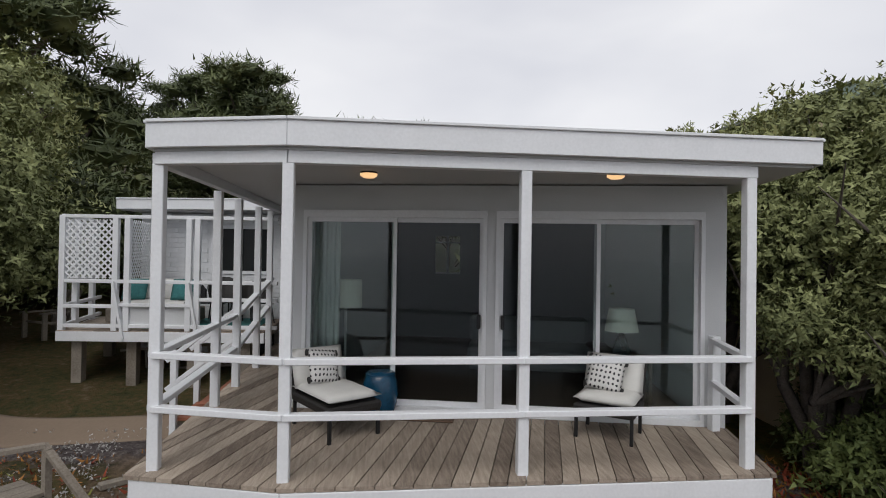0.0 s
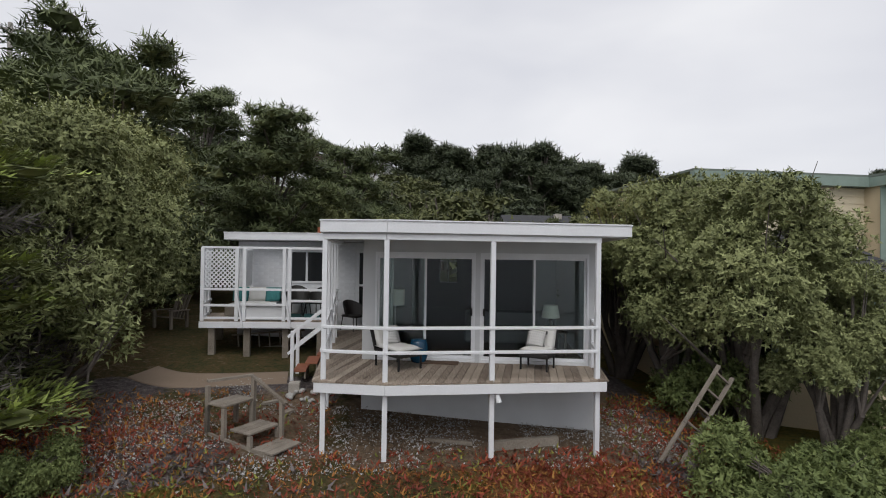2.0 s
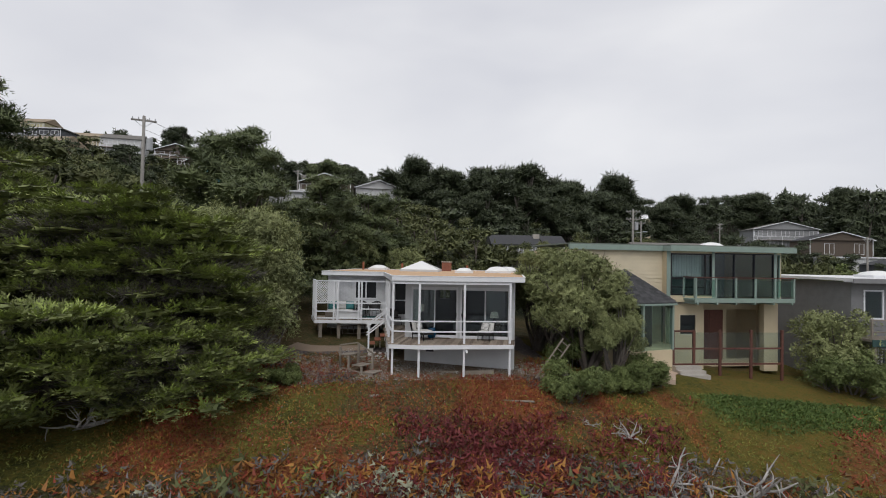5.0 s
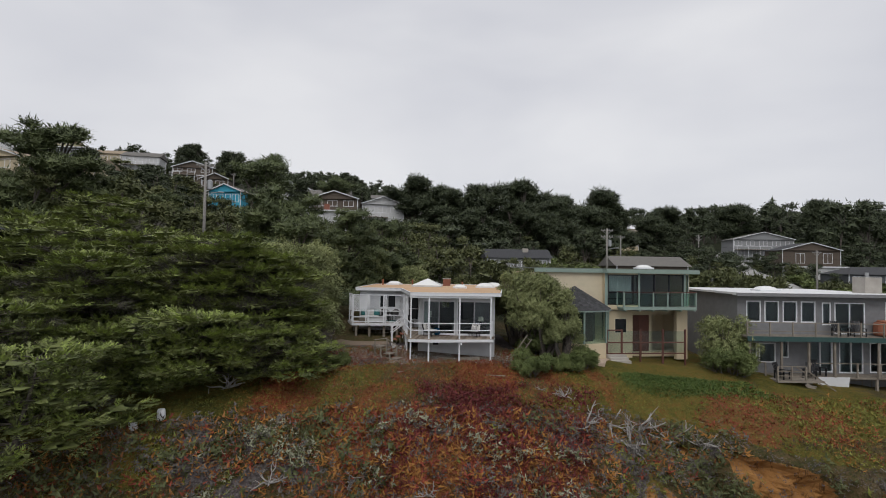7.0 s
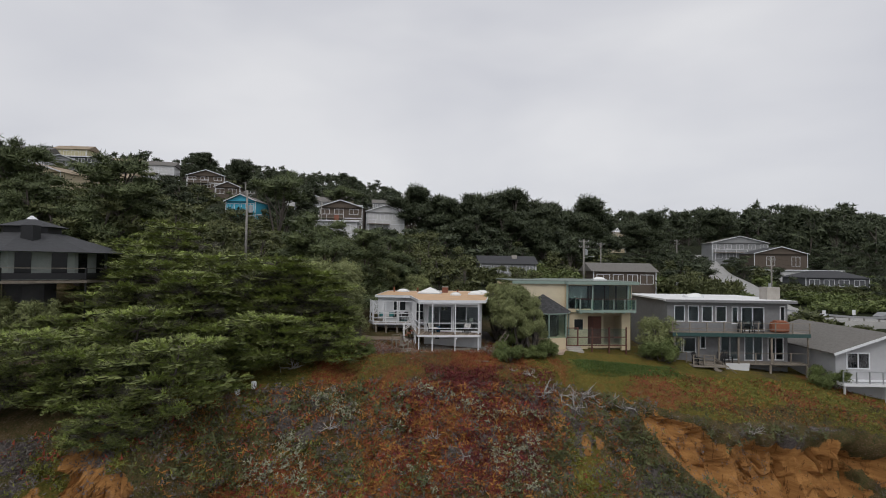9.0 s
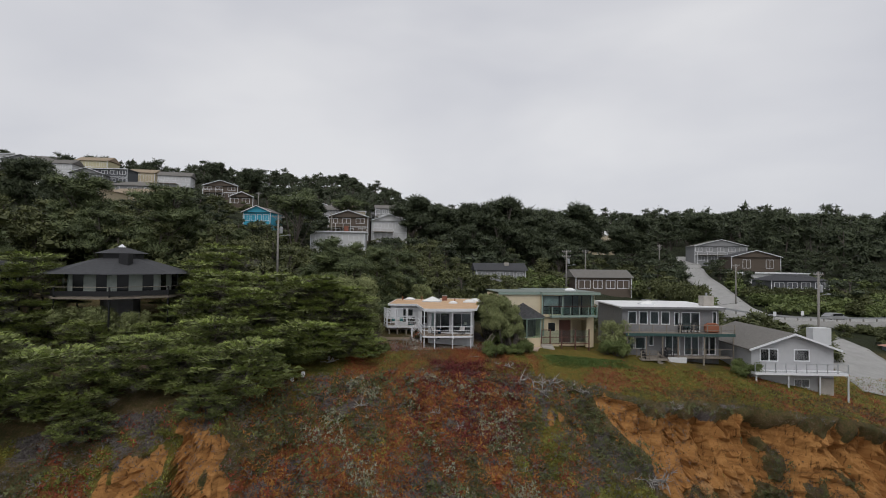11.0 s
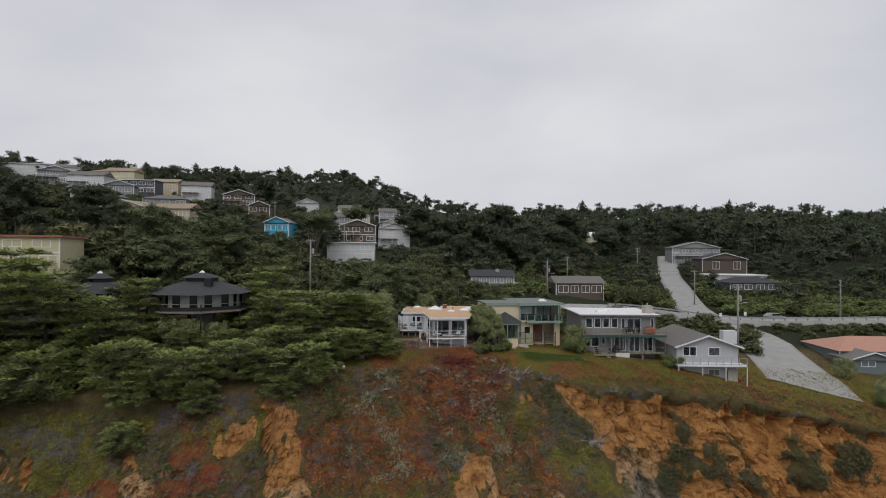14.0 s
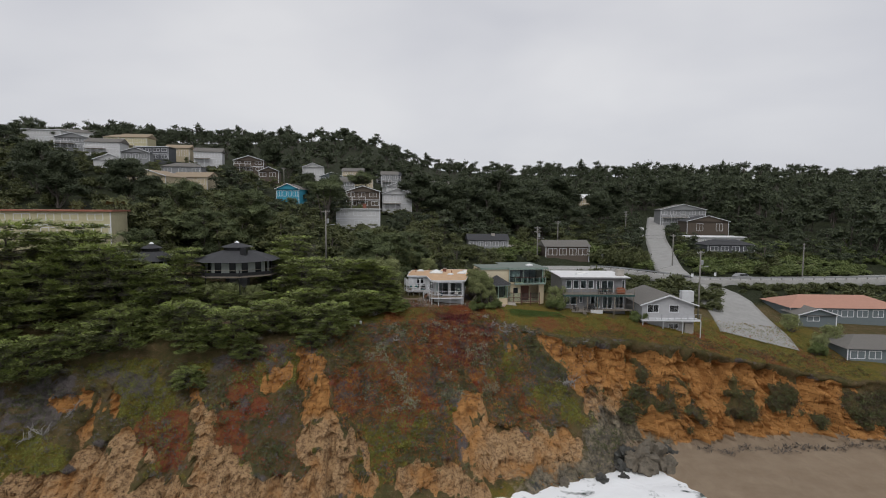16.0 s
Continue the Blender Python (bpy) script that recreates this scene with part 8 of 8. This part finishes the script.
PL = thing("post_lamp", pose(1.93, -0.03, -0.28), "small white spotlight fixed to a deck post", "lamp")
part("bracket", box(bmnew(), -0.06, 0.0, -0.03, 0.03, 0.05, 0.03), WHITE, PL)
part("head", rod(bmnew(), (0.02, -0.02, 0.05), (0.05, -0.06, -0.09), 0.04, 0.05, 10), WHITE, PL)
LSHADE = material("linen_lampshade", (0.84, 0.82, 0.72), 0.95, vary=0.04)
FL = thing("floor_lamp", pose(0.27, 2.62, 0.02), "floor lamp with a white drum shade inside the glass", "lamp")
part("base", lathe(bmnew(), [(0.14, 0.0), (0.14, 0.02), (0.03, 0.03)], n=20), STEEL, FL)
part("stem", rod(bmnew(), (0, 0, 0.02), (0, 0, 1.3), 0.018, n=8), WHITE, FL)
part("shade", lathe(bmnew(), [(0.2, 1.06), (0.2, 1.40), (0.19, 1.40), (0.19, 1.07)], n=24), LSHADE, FL)
SBT = thing("side_table", pose(3.62, 2.05, 0.02), "dark low side table behind the glass", "table")
part("top", box(bmnew(), -0.3, -0.25, 0.5, 0.3, 0.25, 0.54, 0.01), INFLOOR, SBT)
for sx in (-1, 1):
    for sy in (-1, 1):
        part("leg", box(bmnew(), sx * 0.26 - 0.02, sy * 0.21 - 0.02, 0, sx * 0.26 + 0.02, sy * 0.21 + 0.02, 0.5), INFLOOR, SBT)
TL = thing("table_lamp", pose(3.62, 2.05, 0.56), "table lamp with a cream tapered shade and glass base", "lamp")
part("base", lathe(bmnew(), [(0.09, 0.0), (0.11, 0.06), (0.06, 0.2), (0.02, 0.28)], n=16), PANE, TL, smooth=True)
part("shade", lathe(bmnew(), [(0.2, 0.3), (0.15, 0.57), (0.14, 0.57), (0.19, 0.31)], n=24), LSHADE, TL)
SOF = thing("sofa", pose(2.9, 3.6, 0.02, 0, 0, -12), "dark sofa in the dim living room", "sofa")
part("seat", box(bmnew(), -0.9, -0.4, 0.1, 0.9, 0.4, 0.42, 0.05), INTERIOR, SOF)
part("back", box(bmnew(), -0.9, 0.25, 0.4, 0.9, 0.45, 0.8, 0.05), INTERIOR, SOF)
MAT_ = thing("door_mat", pose(1.15, 1.62, 0.002, 0, 0, -12.5), "thin brown door mat before the sliding door", "mat")
part("mat", box(bmnew(), -0.38, -0.2, 0, 0.38, 0.2, 0.015, 0.004), material("brown_mat", (0.12, 0.075, 0.05), 0.95), MAT_)

# terrace furniture
def wicker_chair(m):
    root = thing("wicker_armchair", m, "dark woven armchair with a curved back on the terrace", "chair", "terrace armchairs")
    part("seat", box(bmnew(), -0.28, -0.28, 0.38, 0.28, 0.28, 0.44, 0.02), DARKWICKER, root)
    bm = bmnew()
    n = 12
    a = [[bm.verts.new(((0.29 + 0.05 * t) * math.cos(math.pi * k / n), (0.27 + 0.12 * t) * math.sin(math.pi * k / n), 0.42 + t * (0.22 + 0.2 * math.sin(math.pi * k / n)))) for k in range(n + 1)] for t in (0, 1)]
    for k in range(n):
        bm.faces.new((a[0][k], a[0][k + 1], a[1][k + 1], a[1][k]))
    bk = part("backrest", bm, DARKWICKER, root)
    bk.modifiers.new("thick", "SOLIDIFY").thickness = 0.025
    for sx in (-1, 1):
        for sy in (-1, 1):
            part("leg", rod(bmnew(), (sx * 0.25, sy * 0.24, 0.38), (sx * 0.29, sy * 0.3, 0), 0.014, n=6), DARKMETAL, root)
    return root


w1 = wicker_chair(pose(-0.72, 6.35, 0.01, 0, 0, 40))
copy_thing(w1, pose(-1.75, 6.3, 0.395, 0, 0, -30))
copy_thing(w1, pose(-2.35, 6.75, 0.395, 0, 0, 20))
TS_ = thing("terrace_sofa", pose(-3.45, 6.3, 0.395, 0, 0, -5), "outdoor sofa with teal and white cushions", "sofa")
part("frame", box(bmnew(), -0.75, -0.35, 0.05, 0.75, 0.35, 0.3, 0.02), GREYWOOD, TS_)
place(part("seat_cushion", cushion(1.4, 0.65, 0.14), CUSHION, TS_, smooth=True), Matrix.Translation((0, 0, 0.3)))
place(part("back_cushion", cushion(1.4, 0.42, 0.14), CUSHION, TS_, smooth=True), pose(0, 0.3, 0.6, 72, 0, 0))
for x in (-0.45, 0.45):
    place(part("throw_pillow", cushion(0.42, 0.42, 0.15, 8, 0.7), TEAL, TS_, smooth=True), pose(x, 0.12, 0.6, 65, 0, 8))
CT = thing("coffee_table", pose(-2.5, 6.15, 0.395), "small dark outdoor coffee table", "table")
part("top", box(bmnew(), -0.35, -0.22, 0.4, 0.35, 0.22, 0.43, 0.006), DARKMETAL, CT)
for sx in (-1, 1):
    for sy in (-1, 1):
        part("leg", box(bmnew(), sx * 0.32 - 0.012, sy * 0.19 - 0.012, 0, sx * 0.32 + 0.012, sy * 0.19 + 0.012, 0.4), DARKMETAL, CT)
LN = thing("lantern", pose(-2.6, 6.15, 0.826), "black metal candle lantern on a table", "lantern")
part("cage", box(bmnew(), -0.06, -0.06, 0, 0.06, 0.06, 0.2), DARKMETAL, LN)
part("cap", lathe(bmnew(), [(0.09, 0.2), (0.03, 0.27), (0.01, 0.3)], n=4), DARKMETAL, LN)
RG = thing("outdoor_rug", pose(-2.4, 6.3, 0.397), "teal outdoor rug on the terrace boards", "rug")
part("weave", box(bmnew(), -1.0, -0.75, 0, 0.9, 0.75, 0.008), TEAL, RG)

# ---- loose steps, ladders, stones and boards in the yard ----
YS = thing("loose_steps", pose(-2.01, 0.58, 0, 0, 0, 54) @ Matrix.Diagonal((0.76, 1, 1, 1)), "weathered freestanding wooden steps with one handrail", "steps")
zb = -1.36
for k, (y0, zt) in enumerate(((-0.45, zb + 0.18), (0.1, zb + 0.42), (0.75, zb + 0.80))):
    for j in range(3):
        part("plank", box(bmnew(), -0.45, y0 + 0.17 * j, zt - 0.035, 0.45, y0 + 0.17 * j + 0.16, zt, 0.004), GREYWOOD, YS)
for sx in (-0.42, 0.42):
    part("stringer", beam(bmnew(), (sx, -0.45, zb + 0.05), (sx, 1.25, zb + 0.2), 0.05, 0.14), GREYWOOD, YS)
    for y, zt in ((0.12, zb + 0.40), (0.78, zb + 0.78), (1.22, zb + 0.78)):
        part("leg", box(bmnew(), sx - 0.04, y - 0.04, zb - 0.3, sx + 0.04, y + 0.04, zt - 0.03), GREYWOOD, YS)
for y, zt in ((0.05, zb + 0.85), (0.78, zb + 1.2)):
    part("rail_post", box(bmnew(), 0.42, y - 0.04, zb - 0.1, 0.50, y + 0.04, zt), GREYWOOD, YS)
part("rail_post", box(bmnew(), -0.46, 1.18, zb, -0.38, 1.26, zb + 1.1), GREYWOOD, YS)
part("handrail", beam(bmnew(), (0.46, -0.05, zb + 0.80), (0.46, 0.85, zb + 1.22), 0.09, 0.04), GREYWOOD, YS)
part("handrail", beam(bmnew(), (0.46, 0.82, zb + 1.22), (-0.42, 1.24, zb + 1.18), 0.09, 0.04), GREYWOOD, YS)


def ladder(m, length, rungs, label):
    root = thing("ladder", m, label, "ladder", "old ladders")
    for s in (-0.2, 0.2):
        part("side_rail", box(bmnew(), s - 0.02, -0.04, 0, s + 0.02, 0.04, length, 0.004), GREYWOOD, root)
    for k in range(rungs):
        z = length * (k + 0.6) / rungs
        part("rung", box(bmnew(), -0.19, -0.03, z - 0.015, 0.19, 0.03, z + 0.015), GREYWOOD, root)
    return root


ladder(pose(4.95, -0.35, zat(4.95, -0.35) - 0.1, 0, 38, 10), 2.1, 6, "old wooden ladder leaning into a shrub")
ladder(pose(-4.1, 6.4, -0.32, 0, 86, -3), 2.0, 7, "wooden ladder lying on the ground below the terrace")
for x, y, rz, w, d, h in ((-1.8, -2.1, 30, 0.30, 0.14, 0.03), (3.5, -2.4, -12, 1.2, 0.09, 0.03), (2.6, 0.4, 8, 1.3, 0.12, 0.14), (-1.9, 1.9, 60, 0.3, 0.15, 0.04), (-2.3, 2.4, 40, 0.35, 0.12, 0.04), (1.2, 0.6, -20, 0.9, 0.08, 0.05)):
    bd = thing("loose_board", pose(x, y, zat(x, y) + 0.02, 0, 0, rz), "loose weathered board lying on the ground", "board", "loose boards")
    part("board", box(bmnew(), -w / 2, -d / 2, -0.02, w / 2, d / 2, h, 0.004), GREYWOOD, bd)
PLANTER = thing("concrete_block", pose(-1.92, 3.05, zat(-1.92, 3.05) - 0.05), "pale concrete block beside the stair", "block")
part("block", box(bmnew(), -0.12, -0.12, 0, 0.12, 0.12, 0.26, 0.01), CONCRETE, PLANTER)
RB = random.Random(5)


def stone_mesh(r, seed, mat, sub=2, flat=0.7):
    bm = bmnew()
    bmesh.ops.create_icosphere(bm, subdivisions=sub, radius=r)
    for v in bm.verts:
        n = noise.noise(v.co / r * 1.3 + Vector((seed * 3.1, seed, 0))) * 0.45 + noise.noise(v.co / r * 3.1 + Vector((seed, 0, 5))) * 0.2
        v.co *= 1 + n
        v.co.z *= flat
    return bm


STONE = material("pale_stone", (0.42, 0.41, 0.39), 0.9, vary=0.2, scale=8)
for k in range(16):
    x, y = -1.65 + RB.uniform(-0.35, 0.5), 2.75 + RB.uniform(-0.35, 0.3)
    st = part("stone", stone_mesh(RB.uniform(0.05, 0.11), k, STONE, 1), STONE, smooth=True)
    st.matrix_world = pose(x, y, zat(x, y) + 0.04)
    tagged(st, "pale rubble stone heaped beside the stair", "stone", "rubble stones")
for x, y in ((-12.45, -7.2), (-13.3, -7.9)):
    mk = thing("marker_post", pose(x, y, zat(x, y) - 0.1), "short white concrete marker post in grass", "marker", "white markers")
    part("body", lathe(bmnew(), [(0.17, 0.0), (0.18, 0.05), (0.17, 0.4), (0.14, 0.46), (0.05, 0.48)], n=14), WHITE, mk, smooth=True)
AD = adirondack(pose(-6.3, 8.0, zat(-6.3, 8.0), 0, 0, -30), GREYWOOD)
tagged(AD, "weathered wooden garden chair beside the path", "chair", "garden chairs")

# driftwood and dead brush on the bluff edge
DW = [(6.7, -4.8, 8, 1.0), (7.2, -6.4, 50, 1.5), (8.6, -6.2, -40, 1.8), (10.0, -6.6, 20, 1.9), (11.5, -7.0, 100, 1.6), (13.0, -6.9, -10, 1.4), (5.6, -4.0, 70, 0.6), (9.2, -7.6, 140, 1.7), (20.5, -10.4, 0, 1.0), (16, -13.5, 30, 1.9), (17.5, -13.8, 120, 1.8),
      (-48.5, -18.6, 0, 2.2), (-46.5, -17.6, 60, 2.2), (-50.5, -18.2, 120, 2.0), (-29.5, -6.0, 10, 1.8), (-27.5, -6.5, 90, 1.6), (-4.2, -9.0, 20, 1.0), (-1.0, -9.5, 120, 1.1), (-7.5, -9.6, 70, 1.1), (0.8, -10.4, 10, 1.0), (-8.5, 0.2, 20, 1.4), (-8.0, -1.2, 80, 1.3), (-10.5, -4.4, 150, 1.3)]
for i, (x, y, rz, s) in enumerate(DW):
    rng = np.random.default_rng(700 + i)
    segs = []
    for k in range(9):
        a = rng.uniform(0, 6.28)
        sg, pts = bent((0, 0, 0), (math.cos(a), math.sin(a), rng.uniform(0.1, 0.7)), rng.uniform(0.5, 1.0), 0.035, 0.012, rng, 4, 0.3, 0.0)
        segs += sg
        for j in (2, 3):
            sg, _ = bent(pts[j], rng.normal(size=3) + np.array([0, 0, 0.4]), rng.uniform(0.25, 0.5), 0.016, 0.005, rng, 3, 0.35, 0.05)
            segs += sg
    V, F = tubes(segs, 5)
    z, sfrac = ground([x], [y])
    ob = raw("dead_brush", V, F, DEADWOOD, smooth=True)
    ob.matrix_world = pose(x, y - float(carve(np.array([x]), np.array([y]), z, sfrac)[0]), float(z[0]) + 0.02, 0, 0, rz) @ Matrix.Scale(s, 4)
    tagged(ob, "tangle of bleached dead branches on the bluff", "dead branches", "dead brush")
# white chips and litter under the deck and on the iceplant
rng = np.random.default_rng(77)
n = 900
x, y = rng.uniform(-6, 7, n), rng.uniform(-6, 1.2, n)
z, _ = ground(x, y)
P = np.stack([x, y, z + 0.015], -1)
V, F = rosettes(P, unit(rng.normal(size=(n, 3)) * 0.5 + np.array([0, 0, 1])), rng.uniform(0.02, 0.06, n), rng, 1, 0.7)
n = 7000
x, y = np.concatenate([rng.uniform(-5.6, -1.2, n), rng.uniform(-1.0, 5.6, n)]), np.concatenate([rng.uniform(-0.6, 3.8, n), rng.uniform(-0.4, 2.2, n)])
thick = fbm(x / 1.1, y / 1.1, 321, 3) > rng.uniform(0.4, 0.62, 2 * n)
x, y = x[thick], y[thick]
z, _ = ground(x, y)
G, H_ = rosettes(np.stack([x, y, z + 0.012], -1), unit(rng.normal(size=(len(x), 3)) * 0.5 + np.array([0, 0, 1])), rng.uniform(0.015, 0.045, len(x)), rng, 2, 0.9)
tagged(raw("gravel", G, H_, STONE), "pale grey gravel scattered round the house", "gravel", kind="stuff")
tagged(raw("pale_litter", V, F, STONE), "pale wood chips and shell litter on the ground", "litter", kind="stuff")

def crag_mesh(r, seed):
    """A fractured, angular rock."""
    bm = bmnew()
    bmesh.ops.create_icosphere(bm, subdivisions=4, radius=r)
    for v in bm.verts:
        p = v.co / r
        c = noise.cell_vector(p * 1.6 + Vector((seed, seed * 2.0, 0.0)))
        v.co *= 0.8 + 0.5 * (c.x - 0.5) + noise.noise(p * 2.2 + Vector((0, seed, 0))) * 0.35 + noise.noise(p * 6 + Vector((seed, 0, 0))) * 0.12
    bmesh.ops.smooth_vert(bm, verts=bm.verts[:], factor=0.35, use_axis_x=True, use_axis_y=True, use_axis_z=True)
    return bm


# sea rocks at the foot of the bluff
WETROCK = material("dark_wet_rock", (0.075, 0.072, 0.062), 0.55, vary=0.35, scale=2.5, fine=20, bump=0.6, dist=0.05, tint=(0.025, 0.026, 0.024))
TANROCK = material("tan_shore_rock", (0.20, 0.165, 0.12), 0.9, vary=0.3, scale=1.5, fine=14, bump=0.6, dist=0.06, tint=(0.07, 0.065, 0.055))
for i, (x, y, r, mat) in enumerate(((26.5, -19.5, 2.6, TANROCK), (24.8, -21.5, 1.8, TANROCK), (27.8, -21.6, 1.5, TANROCK), (23.0, -19.0, 2.0, WETROCK), (20.6, -23.0, 0.7, WETROCK), (29.0, -24.0, 0.45, WETROCK), (17.5, -23.4, 0.9, WETROCK), (24.0, -20.0, 2.4, TANROCK), (8.5, -24.0, 0.7, WETROCK),
                                  (12.4, -23.4, 0.9, TANROCK), (4.5, -23.2, 1.0, TANROCK), (21.5, -20.5, 1.2, WETROCK), (29.5, -18.6, 1.6, WETROCK), (31.0, -18.2, 1.0, TANROCK))):
    rk = part("sea_rock", crag_mesh(r, i + 11), mat)
    rk.matrix_world = pose(x, y, SEA + r * 0.25, 0, 0, i * 40)
    tagged(rk, "dark weathered rock standing in the surf" if mat is WETROCK else "fractured tan rock outcrop at the beach edge", "rock", "shore rocks")
# kelp line on the beach
rng = np.random.default_rng(78)
n = 260
t = rng.uniform(0, 1, n)
x = 33 + 32 * t
y = -19.0 - 3.0 * t + rng.normal(size=n) * 0.5 + np.sin(x * 0.8) * 0.5
z, _ = ground(x, y)
V, F = rosettes(np.stack([x, y, z + 0.04], -1), unit(rng.normal(size=(n, 3)) * 0.5 + np.array([0, 0, 1])), rng.uniform(0.2, 0.6, n), rng, 4, 0.35)
tagged(raw("kelp_line", V, F, BARK), "line of dark kelp washed up on sand", "kelp", kind="stuff")
